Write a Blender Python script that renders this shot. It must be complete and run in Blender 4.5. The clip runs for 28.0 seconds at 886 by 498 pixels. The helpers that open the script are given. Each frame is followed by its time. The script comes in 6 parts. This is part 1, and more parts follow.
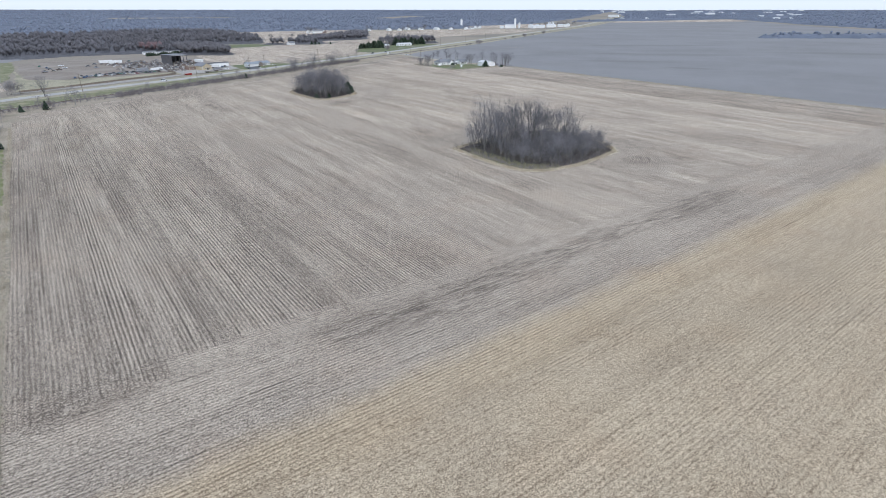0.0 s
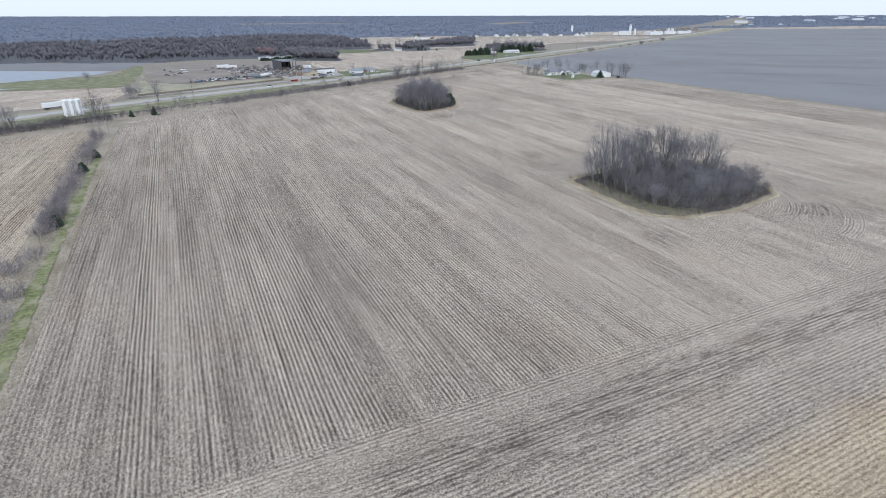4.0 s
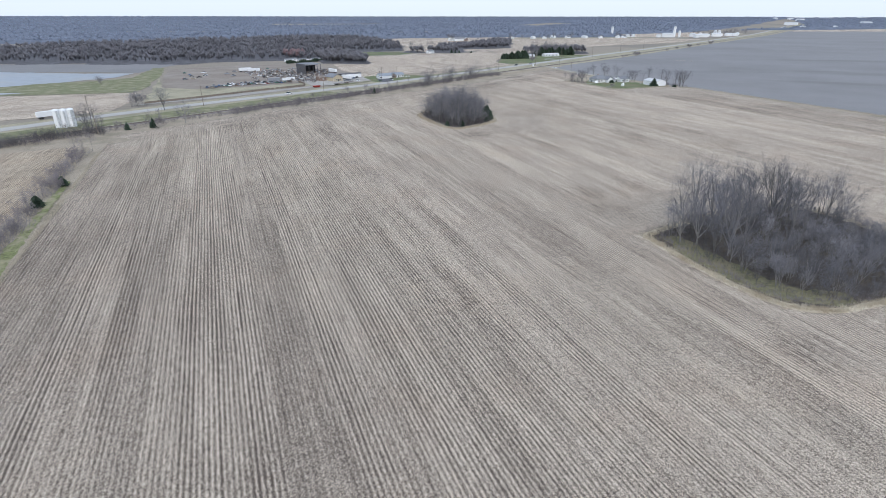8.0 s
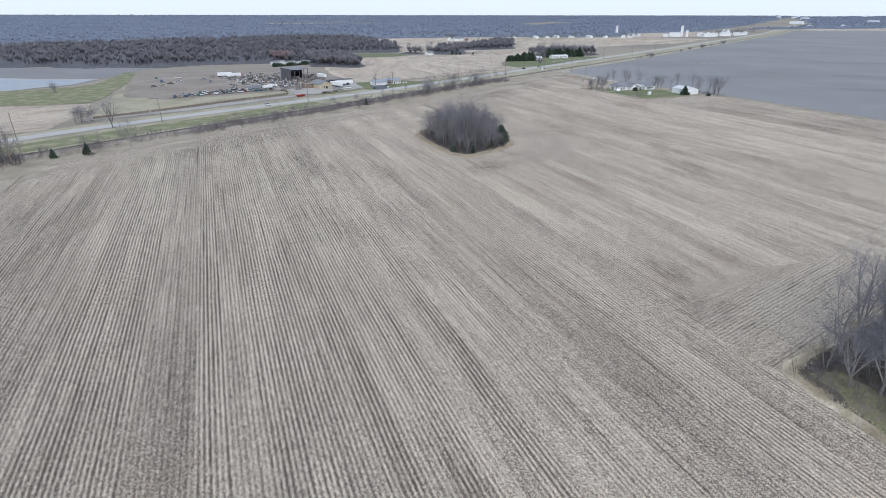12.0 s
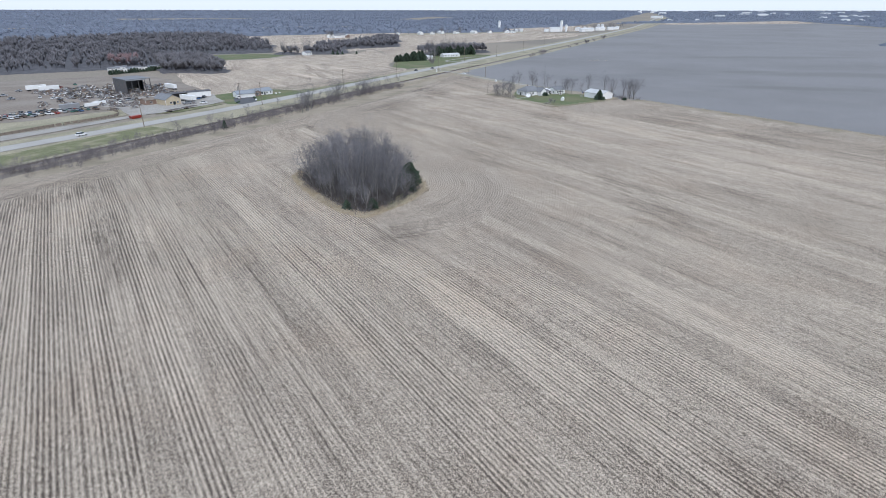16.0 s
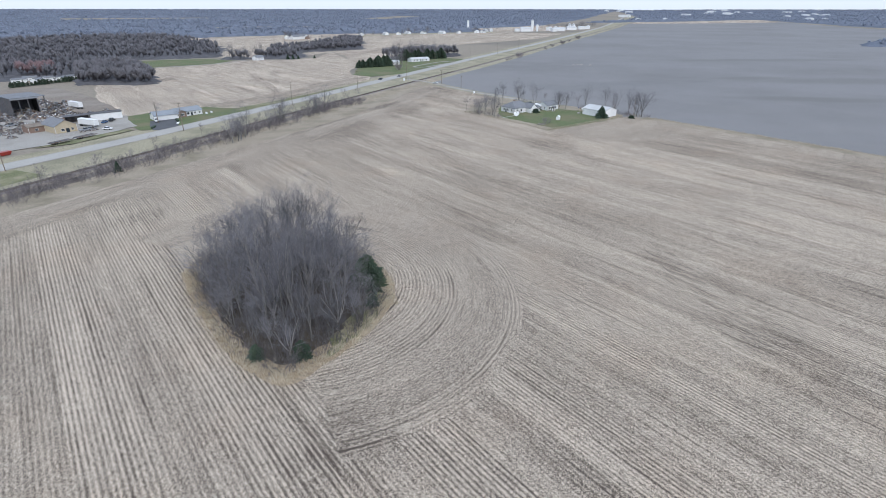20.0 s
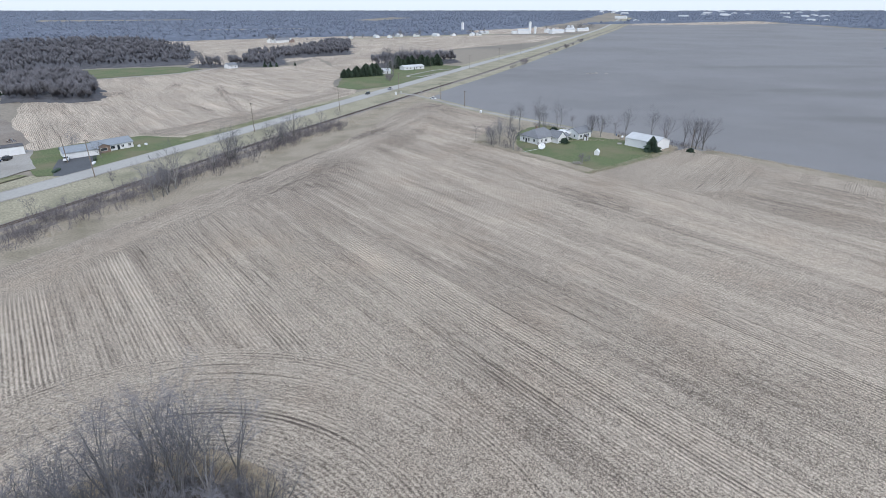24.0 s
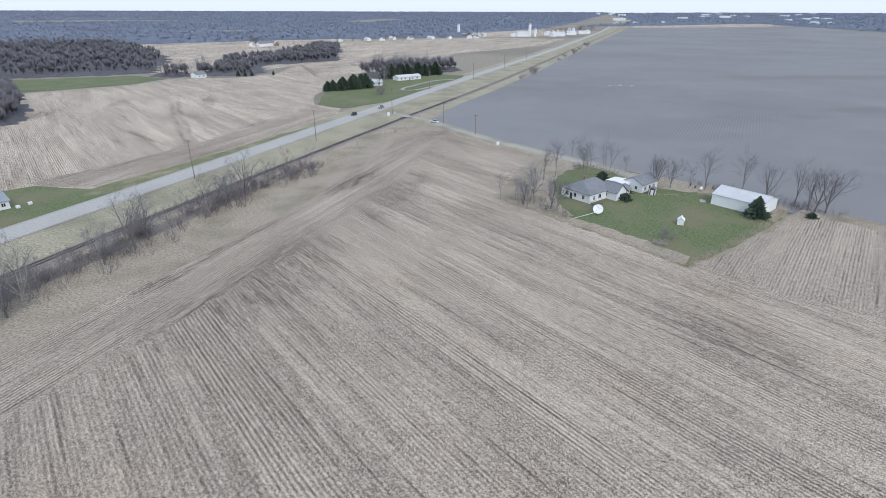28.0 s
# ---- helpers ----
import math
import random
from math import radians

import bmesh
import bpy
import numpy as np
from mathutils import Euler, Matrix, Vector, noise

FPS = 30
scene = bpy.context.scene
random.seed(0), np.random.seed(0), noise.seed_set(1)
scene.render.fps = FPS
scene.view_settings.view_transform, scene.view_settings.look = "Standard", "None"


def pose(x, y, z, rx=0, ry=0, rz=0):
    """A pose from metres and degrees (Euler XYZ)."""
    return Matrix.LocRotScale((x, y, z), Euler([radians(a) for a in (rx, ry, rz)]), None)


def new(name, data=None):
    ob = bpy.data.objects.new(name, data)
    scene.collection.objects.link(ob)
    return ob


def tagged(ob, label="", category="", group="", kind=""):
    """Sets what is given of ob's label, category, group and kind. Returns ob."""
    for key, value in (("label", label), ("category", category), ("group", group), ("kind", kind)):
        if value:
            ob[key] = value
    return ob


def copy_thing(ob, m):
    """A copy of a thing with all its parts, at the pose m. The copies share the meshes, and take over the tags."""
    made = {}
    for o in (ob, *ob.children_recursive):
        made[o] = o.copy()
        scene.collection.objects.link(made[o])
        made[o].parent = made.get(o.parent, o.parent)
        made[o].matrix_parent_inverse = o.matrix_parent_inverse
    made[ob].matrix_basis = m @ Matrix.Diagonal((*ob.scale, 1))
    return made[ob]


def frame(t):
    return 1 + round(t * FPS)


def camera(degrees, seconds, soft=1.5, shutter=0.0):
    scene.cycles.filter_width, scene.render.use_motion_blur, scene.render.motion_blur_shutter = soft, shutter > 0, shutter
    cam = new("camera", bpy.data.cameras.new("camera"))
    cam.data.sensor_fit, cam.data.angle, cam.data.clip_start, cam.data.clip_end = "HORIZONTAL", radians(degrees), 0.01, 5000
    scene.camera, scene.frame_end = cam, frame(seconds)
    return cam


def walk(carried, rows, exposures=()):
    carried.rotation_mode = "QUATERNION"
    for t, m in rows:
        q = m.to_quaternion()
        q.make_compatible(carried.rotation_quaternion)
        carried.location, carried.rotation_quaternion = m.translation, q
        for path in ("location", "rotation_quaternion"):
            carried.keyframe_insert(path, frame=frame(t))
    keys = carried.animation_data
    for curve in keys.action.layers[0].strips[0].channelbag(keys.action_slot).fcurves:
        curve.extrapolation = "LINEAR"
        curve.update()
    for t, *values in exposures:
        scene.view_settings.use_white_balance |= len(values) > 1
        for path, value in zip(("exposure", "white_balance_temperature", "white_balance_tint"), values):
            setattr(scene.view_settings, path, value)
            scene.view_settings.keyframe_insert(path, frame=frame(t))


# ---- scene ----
cam = camera(79.7, 28.0, 0.6)
METRES, EYE, TILT, LEAN, TURN = 448.0, 54.6, 0.0, 0.0, -36.3
ROWS = [
    (0.0, 0.0, 0.0, 0.0, 0.01, -24.25, -0.02),
    (0.5, -0.0003, 0.0072, 0.0001, 2.13, -24.2, -0.01),
    (1.0, -0.0007, 0.0153, 0.0002, 4.66, -24.14, -0.01),
    (1.5, -0.0019, 0.0239, 0.0002, 7.45, -24.05, 0.01),
    (2.0, -0.0031, 0.0331, 0.0002, 9.62, -23.94, 0.01),
    (2.5, -0.0048, 0.0428, 0.0001, 10.3, -23.84, 0.05),
    (3.0, -0.0067, 0.0534, 0.0002, 10.59, -23.77, 0.06),
    (3.5, -0.0089, 0.065, 0.0004, 10.68, -23.73, 0.09),
    (5.5, -0.0185, 0.1148, 0.0008, 10.59, -23.68, 0.03),
    (6.0, -0.0213, 0.1274, 0.0009, 11.26, -23.68, -0.04),
    (6.5, -0.0242, 0.1404, 0.001, 12.76, -23.67, -0.04),
    (7.0, -0.0275, 0.154, 0.0011, 13.59, -23.64, -0.03),
    (7.5, -0.0316, 0.1683, 0.0013, 13.94, -23.66, -0.04),
    (8.0, -0.0359, 0.183, 0.0012, 14.06, -23.66, -0.06),
    (8.5, -0.0403, 0.198, 0.0012, 14.1, -23.67, -0.03),
    (9.0, -0.0449, 0.2131, 0.0012, 14.09, -23.67, -0.02),
    (9.5, -0.0495, 0.2286, 0.0012, 14.09, -23.66, -0.03),
    (10.0, -0.0545, 0.2449, 0.0012, 14.07, -23.68, -0.01),
    (10.5, -0.0597, 0.2617, 0.0013, 14.05, -23.69, -0.02),
    (11.0, -0.0649, 0.2788, 0.0014, 13.97, -23.72, -0.0),
    (11.5, -0.0702, 0.2959, 0.0015, 13.89, -23.76, -0.04),
    (13.5, -0.0921, 0.3687, 0.0026, 13.19, -23.9, 0.03),
    (14.0, -0.0972, 0.3888, 0.0027, 10.27, -23.96, 0.05),
    (14.5, -0.1021, 0.4092, 0.0028, 8.22, -24.03, -0.01),
    (15.0, -0.1057, 0.4301, 0.0029, 6.6, -24.1, -0.0),
    (15.5, -0.1086, 0.4511, 0.0029, 3.98, -24.17, -0.01),
    (16.0, -0.1108, 0.4723, 0.003, 1.95, -24.23, -0.06),
    (16.5, -0.1121, 0.4938, 0.0031, 0.65, -24.27, -0.03),
    (17.0, -0.1134, 0.5149, 0.0034, -0.08, -24.31, -0.06),
    (17.5, -0.1144, 0.5353, 0.0037, -0.49, -24.36, -0.08),
    (18.0, -0.1154, 0.5555, 0.004, -0.74, -24.36, -0.09),
    (18.5, -0.1163, 0.5757, 0.0042, -0.95, -24.38, -0.1),
    (19.0, -0.1171, 0.5958, 0.0043, -1.13, -24.36, -0.05),
    (19.5, -0.1178, 0.6152, 0.0044, -1.27, -24.35, -0.03),
    (20.0, -0.1187, 0.6354, 0.0045, -1.42, -24.33, -0.04),
    (20.5, -0.1198, 0.6557, 0.0046, -1.56, -24.32, -0.04),
    (21.0, -0.1209, 0.6763, 0.0046, -1.69, -24.3, -0.05),
    (21.5, -0.1221, 0.6971, 0.0047, -1.81, -24.3, -0.04),
    (23.5, -0.1248, 0.7861, 0.0047, -2.17, -24.23, -0.02),
    (24.0, -0.1251, 0.8081, 0.0049, -2.25, -24.22, 0.01),
    (24.5, -0.1256, 0.8298, 0.0052, -2.32, -24.19, -0.01),
    (25.0, -0.1262, 0.8517, 0.0054, -2.39, -24.17, -0.05),
    (25.5, -0.1269, 0.874, 0.0056, -2.5, -24.18, -0.09),
    (26.0, -0.1276, 0.8964, 0.0058, -2.57, -24.18, -0.11),
    (26.5, -0.1285, 0.9185, 0.0059, -2.68, -24.17, -0.13),
    (27.0, -0.1294, 0.9407, 0.006, -2.77, -24.14, -0.13),
    (27.5, -0.1307, 0.963, 0.0061, -2.86, -24.13, -0.15),
    (28.0, -0.1318, 0.9855, 0.0062, -2.95, -24.12, -0.17),
]
walk(cam, [(t, pose(0, 0, EYE, TILT, LEAN, TURN) @ pose(METRES * x, METRES * y, METRES * z, 90 + pitch, roll, yaw)) for t, x, y, z, yaw, pitch, roll in ROWS])

# ---- world and light: a bright, overcast winter sky ----
SUN_EL, SUN_AZ = 42.0, 200.0
world = bpy.data.worlds.new("overcast_sky")
scene.world = world
world.use_nodes = True
wn = world.node_tree
sky = wn.nodes.new("ShaderNodeTexSky")
sky.sky_type, sky.sun_disc = "NISHITA", False
sky.sun_elevation, sky.sun_rotation = radians(SUN_EL), radians(SUN_AZ)
sky.air_density, sky.dust_density, sky.ozone_density = 1.0, 2.5, 1.5
veil = wn.nodes.new("ShaderNodeMixRGB")
veil.inputs[0].default_value = 0.75
height = wn.nodes.new("ShaderNodeSeparateXYZ")
wn.links.new(wn.nodes.new("ShaderNodeTexCoord").outputs["Generated"], height.inputs[0])
low = wn.nodes.new("ShaderNodeMapRange")
wn.links.new(height.outputs[2], low.inputs[0])
low.inputs[1].default_value, low.inputs[2].default_value = 0.0, 0.16
cloud = wn.nodes.new("ShaderNodeMixRGB")
cloud.inputs[1].default_value, cloud.inputs[2].default_value = (7.7, 8.7, 10.1, 1), (6.6, 7.8, 9.8, 1)
wn.links.new(low.outputs[0], cloud.inputs[0])
wn.links.new(cloud.outputs[0], veil.inputs[2])
wn.links.new(sky.outputs[0], veil.inputs[1])
back = wn.nodes["Background"]
wn.links.new(veil.outputs[0], back.inputs[0])
back.inputs[1].default_value = 0.12
sun_data = bpy.data.lights.new("sun", "SUN")
sun_data.energy, sun_data.angle, sun_data.color = 1.2, radians(18), (1.0, 0.985, 0.96)
sun = new("sun", sun_data)
a, e = radians(SUN_AZ), radians(SUN_EL)
sun_dir = Vector((math.sin(a) * math.cos(e), math.cos(a) * math.cos(e), math.sin(e)))
sun.matrix_world = Matrix.Translation(sun_dir * 300) @ sun_dir.to_track_quat("Z", "Y").to_matrix().to_4x4()
scene.view_settings.exposure = 0.17

# ---- materials ----
class Nodes:
    """A short way to write node trees."""

    def __init__(self, name, rough=0.9, metal=0.0):
        self.mat = bpy.data.materials.new(name)
        self.mat.use_nodes = True
        self.tree = self.mat.node_tree
        self.bsdf = self.tree.nodes["Principled BSDF"]
        self.bsdf.inputs["Roughness"].default_value = rough
        self.bsdf.inputs["Metallic"].default_value = metal
        self.bsdf.inputs["Specular IOR Level"].default_value = 0.3

    def link(self, a, socket):
        if isinstance(a, (int, float)):
            socket.default_value = a
        elif isinstance(a, tuple):
            socket.default_value = (*a, 1) if len(a) == 3 and len(socket.default_value) == 4 else a
        else:
            self.tree.links.new(a, socket)

    def coord(self):
        return self.tree.nodes.new("ShaderNodeTexCoord").outputs["Object"]

    def math(self, op, a, b=0.0, c=0.0, clamp=False):
        n = self.tree.nodes.new("ShaderNodeMath")
        n.operation, n.use_clamp = op, clamp
        for v, s in zip((a, b, c), n.inputs):
            self.link(v, s)
        return n.outputs[0]

    def noise(self, vec, scale, detail=2.0, rough=0.55, dim="3D"):
        n = self.tree.nodes.new("ShaderNodeTexNoise")
        n.noise_dimensions = dim
        self.link(vec, n.inputs["Vector"])
        n.inputs["Scale"].default_value = scale
        n.inputs["Detail"].default_value = detail
        n.inputs["Roughness"].default_value = rough
        return n.outputs[0]

    def xyz(self, vec):
        n = self.tree.nodes.new("ShaderNodeSeparateXYZ")
        self.link(vec, n.inputs[0])
        return n.outputs

    def vec(self, x, y, z=0.0):
        n = self.tree.nodes.new("ShaderNodeCombineXYZ")
        for v, s in zip((x, y, z), n.inputs):
            self.link(v, s)
        return n.outputs[0]

    def turn(self, vec, degrees, shift=(0, 0, 0)):
        n = self.tree.nodes.new("ShaderNodeMapping")
        self.link(vec, n.inputs[0])
        n.inputs["Location"].default_value = shift
        n.inputs["Rotation"].default_value = (0, 0, radians(degrees))
        return n.outputs[0]

    def mix(self, fac, a, b, mode="MIX"):
        n = self.tree.nodes.new("ShaderNodeMixRGB")
        n.blend_type, n.use_clamp = mode, False
        for v, s in zip((fac, a, b), n.inputs):
            self.link(v, s)
        return n.outputs[0]

    def ramp(self, fac, lo, hi, out0=0.0, out1=1.0):
        n = self.tree.nodes.new("ShaderNodeMapRange")
        self.link(fac, n.inputs[0])
        for v, s in zip((lo, hi, out0, out1), list(n.inputs)[1:5]):
            self.link(v, s)
        return n.outputs[0]

    def cells(self, vec, scale):
        """Small irregular flecks, each of one random value."""
        n = self.tree.nodes.new("ShaderNodeTexVoronoi")
        self.link(vec, n.inputs["Vector"])
        n.inputs["Scale"].default_value = scale
        return self.xyz(n.outputs["Color"])[0]

    def hash(self, w):
        n = self.tree.nodes.new("ShaderNodeTexWhiteNoise")
        n.noise_dimensions = "1D"
        self.link(w, n.inputs["W"])
        return n.outputs[0]

    def done(self, colour, height=None, strength=0.4, distance=0.05):
        self.link(colour, self.bsdf.inputs["Base Color"])
        if height is not None:
            b = self.tree.nodes.new("ShaderNodeBump")
            b.inputs["Strength"].default_value, b.inputs["Distance"].default_value = strength, distance
            self.link(height, b.inputs["Height"])
            self.tree.links.new(b.outputs[0], self.bsdf.inputs["Normal"])
        return self.mat


def surface(name, colour, vary=0.25, grain=3.0, stain=None, stain_scale=0.15, stain_amount=0.5, rough=0.85, metal=0.0, bump=0.3, by_object=0.0):
    """A plain surface with fine grain, larger stains and, where asked, a shade of its own for each object."""
    n = Nodes(name, rough, metal)
    v = n.coord()
    fine = n.noise(v, grain, 4.0, 0.65)
    large = n.noise(v, stain_scale, 3.0)
    lo = tuple(c * (1 - vary) for c in colour)
    hi = tuple(min(1.0, c * (1 + vary)) for c in colour)
    col = n.mix(n.ramp(fine, 0.3, 0.7), lo, hi)
    col = n.mix(n.math("MULTIPLY", n.ramp(large, 0.45, 0.72), stain_amount), col, stain or tuple(c * 0.6 for c in colour))
    if by_object:
        rnd = n.tree.nodes.new("ShaderNodeObjectInfo").outputs["Random"]
        col = n.mix(1.0, col, n.mix(rnd, (1 - by_object,) * 3, (1 + by_object,) * 3), "MULTIPLY")
    return n.done(col, fine, bump)


WET = ((42, 80, 16, 8, 2), (58, 78, 14, 8, 2), (82, 79, 22, 7, 1), (112, 80, 24, 6, 0), (155, 80, 40, 7, 0), (128, 125, 9, 8, 60), (192, 118, 24, 9, -30), (143, 198, 9, 10, 20), (148, 217, 6, 10, 0),
       (78.5, 171, 2.5, 26, 0), (148, 312, 12, 9, 60), (308, 557, 19, 7, 22), (278, 547, 16, 4, 28), (254, 531, 24, 5, 30), (236, 519, 16, 5, 30), (222, 381, 3, 26, 0), (384, 606, 8, 6, 10), (322, 508, 13, 9, 60), (5, 104, 1.5, 22, 0), (-4, 86, 14, 6, 5), (312, 423, 10, 18, 0), (145, 432, 12, 8, 30),
       (310, 535, 40, 9, 33), (250, 500, 40, 14, 30), (60, 400, 50, 14, 30), (85, 360, 6, 40, 0), (230, 300, 40, 12, 60))


RING_LONG = 1.14    # how much longer than wide the rings round the copses are


def stubble(name, way="x", centre=(0, 0), angle=0.0, tone=1.0, gold=0.0, contrast=1.0, pitch=0.762, phase=0.0, fade=None, rut_scale=0.02, ruts=0.34, wet=0.0, spots=(), dull=0.0, fainter=None):
    """A harvested maize field: rows of pale stubble, residue between them, bands as wide as the harvester."""
    n = Nodes(name, 0.95)
    v = n.coord()
    if way == "ring":
        x, y, _ = n.xyz(v)
        dx, dy = n.math("SUBTRACT", x, centre[0]), n.math("MULTIPLY", n.math("SUBTRACT", y, centre[1]), 1 / RING_LONG)
        u = n.math("SQRT", n.math("ADD", n.math("MULTIPLY", dx, dx), n.math("MULTIPLY", dy, dy)))
        w = n.math("MULTIPLY", n.math("ARCTAN2", dy, dx), 35.0)
    else:
        x, y, _ = n.xyz(n.turn(v, -angle) if angle else v)
        u, w = (x, y) if way == "x" else (y, x)
    u = n.math("ADD", u, phase)
    wander = n.noise(n.vec(n.math("MULTIPLY", u, 0.05), n.math("MULTIPLY", w, 0.03)), 1.0, 2.0)
    uu = n.math("MULTIPLY_ADD", wander, 0.5, u)
    band = n.hash(n.math("FLOOR", n.math("DIVIDE", uu, pitch * 12)))
    half = n.hash(n.math("FLOOR", n.math("DIVIDE", uu, pitch * 6)))
    count = n.math("DIVIDE", uu, pitch)
    index = n.math("FLOOR", count)
    each = n.hash(index)
    across = n.math("MULTIPLY", n.math("ABSOLUTE", n.math("SUBTRACT", n.math("FRACT", count), 0.5)), 2.0)
    groove, line = n.ramp(across, 0.62, 0.05), n.ramp(across, 0.66, 0.98)
    dashes = n.noise(n.vec(n.math("MULTIPLY", index, 3.7), n.math("MULTIPLY", w, 0.42)), 1.0, 3.0, 0.65)
    broken = n.noise(n.vec(n.math("MULTIPLY", u, 0.9), n.math("MULTIPLY", w, 0.09)), 1.0, 3.0, 0.6)
    speck = n.noise(v, 5.2, 4.0, 0.8)
    flecks = n.cells(v, 6.0)
    shreds = n.cells(v, 15.0)
    coarse = n.noise(n.vec(n.math("MULTIPLY", u, 2.2), n.math("MULTIPLY", w, 0.6)), 1.0, 4.0, 0.7)
    large = n.noise(v, 0.018, 4.0, 0.55)
    strong = n.ramp(n.math("MULTIPLY_ADD", half, 0.45, n.math("MULTIPLY", band, 0.55)), 0.40, 0.62)
    clear = n.math("MULTIPLY", n.math("MULTIPLY_ADD", strong, 0.72, 0.28), n.ramp(broken, 0.3, 0.55, 0.5, 1.0))
    if fainter:
        clear = n.math("MULTIPLY", clear, n.ramp(w, fainter[0], fainter[1], 1.0, 0.68))
    worn = n.math("MULTIPLY", n.ramp(dashes, 0.34, 0.6, 0.45, 1.0), clear)
    deep = n.math("MULTIPLY", worn, n.ramp(each, 0.0, 1.0, 0.55, 1.15))
    drift = n.noise(n.vec(n.math("MULTIPLY", n.math("FLOOR", n.math("DIVIDE", uu, pitch * 6)), 5.3), n.math("MULTIPLY", w, 0.012)), 1.0, 2.0)
    furrow = n.noise(n.vec(n.math("MULTIPLY", index, 2.3), n.math("MULTIPLY", w, 0.03)), 1.0, 2.0)
    fac = n.math("MULTIPLY_ADD", n.math("MULTIPLY", groove, deep), -0.66 * contrast, 0.487)
    fac = n.math("MULTIPLY_ADD", n.math("MULTIPLY", line, worn), 0.30 * contrast, fac)
    fac = n.math("MULTIPLY_ADD", n.math("SUBTRACT", speck, 0.5), 1.5, fac)
    fac = n.math("MULTIPLY_ADD", n.math("SUBTRACT", flecks, 0.5), 0.66, fac)
    fac = n.math("MULTIPLY_ADD", n.math("SUBTRACT", shreds, 0.5), 0.6, fac)
    fac = n.math("MULTIPLY_ADD", n.math("SUBTRACT", coarse, 0.5), 0.6, fac)
    fac = n.math("MULTIPLY_ADD", n.math("SUBTRACT", large, 0.5), 0.36, fac)
    fac = n.math("MULTIPLY_ADD", n.math("SUBTRACT", band, 0.5), 0.13 * contrast, fac)
    fac = n.math("MULTIPLY_ADD", n.math("SUBTRACT", drift, 0.5), 0.55 * contrast, fac)
    fac = n.math("MULTIPLY_ADD", n.math("SUBTRACT", furrow, 0.5), 0.62 * contrast, fac)
    if dull:
        grey = n.tree.nodes.new("ShaderNodeMapping")
        grey.vector_type = "TEXTURE"
        n.link(v, grey.inputs[0])
        grey.inputs["Location"].default_value, grey.inputs["Scale"].default_value = (15, 165, 0), (105, 190, 50)
        ball = n.tree.nodes.new("ShaderNodeTexGradient")
        ball.gradient_type = "SPHERICAL"
        n.link(grey.outputs[0], ball.inputs[0])
        fac = n.math("MULTIPLY_ADD", n.ramp(n.math("MULTIPLY_ADD", n.math("SUBTRACT", drift, 0.5), 0.5, ball.outputs["Fac"]), 0.0, 0.5), -dull, fac)
    # wheel ruts, dark and wet, in single furrows along the rows
    rut = n.noise(n.vec(n.math("MULTIPLY", index, 1.3), n.math("MULTIPLY", w, rut_scale)), 1.0, 3.0, 0.6)
    fac = n.math("MULTIPLY_ADD", n.math("MULTIPLY", n.ramp(across, 0.85, 0.2), n.ramp(rut, 0.58, 0.72)), -1.25 * ruts, fac)
    # churned, wet ground where machines turned
    if wet:
        total = 0.0
        for cx, cy, length, width, turn in spots or WET:
            spot = n.tree.nodes.new("ShaderNodeMapping")
            spot.vector_type = "TEXTURE"
            n.link(v, spot.inputs[0])
            spot.inputs["Location"].default_value = (cx, cy, 0)
            spot.inputs["Rotation"].default_value = (0, 0, radians(turn))
            spot.inputs["Scale"].default_value = (length, width, 50)
            ball = n.tree.nodes.new("ShaderNodeTexGradient")
            ball.gradient_type = "SPHERICAL"
            n.link(spot.outputs[0], ball.inputs[0])
            total = n.math("ADD", ball.outputs["Fac"], total)
        streak = n.noise(n.vec(n.math("MULTIPLY", u, 1.5), n.math("MULTIPLY", w, 0.11)), 1.0, 4.0, 0.72)
        ragged_edge = n.math("MULTIPLY_ADD", n.math("SUBTRACT", n.noise(v, 0.22, 3.0, 0.6), 0.5), 0.5, total)
        soak = n.math("MULTIPLY", n.ramp(ragged_edge, 0.02, 0.5), n.ramp(streak, 0.46, 0.60, 0.08, 1.0))
        fac = n.math("MULTIPLY_ADD", soak, -wet, fac)
    col = n.mix(n.math("MULTIPLY", fac, 1.0, clamp=True), tuple(c * tone for c in (0.092, 0.072, 0.058)), tuple(c * tone for c in (0.685, 0.585, 0.472)))
    if gold:
        share = n.ramp(n.noise(v, 0.06, 3.0), 0.25, 0.6, 0.85 * gold, gold)
        if fade:
            share = n.math("MULTIPLY", share, n.ramp(n.math("MULTIPLY_ADD", n.noise(v, 0.12, 3.0), 7.0, w if way == "x" else u), fade[0] + 3.5, fade[1] + 3.5))
        col = n.mix(share, col, n.mix(n.math("MULTIPLY", fac, 1.0, clamp=True), (0.18, 0.128, 0.08), (0.69, 0.555, 0.37)))
    warm = n.noise(v, 0.045, 3.0)
    col = n.mix(n.ramp(warm, 0.5, 0.75, 0.0, 0.28), col, n.mix(1.0, col, (1.0, 0.88, 0.80), "MULTIPLY"))
    return n.done(col, fac, 0.5, 0.08)


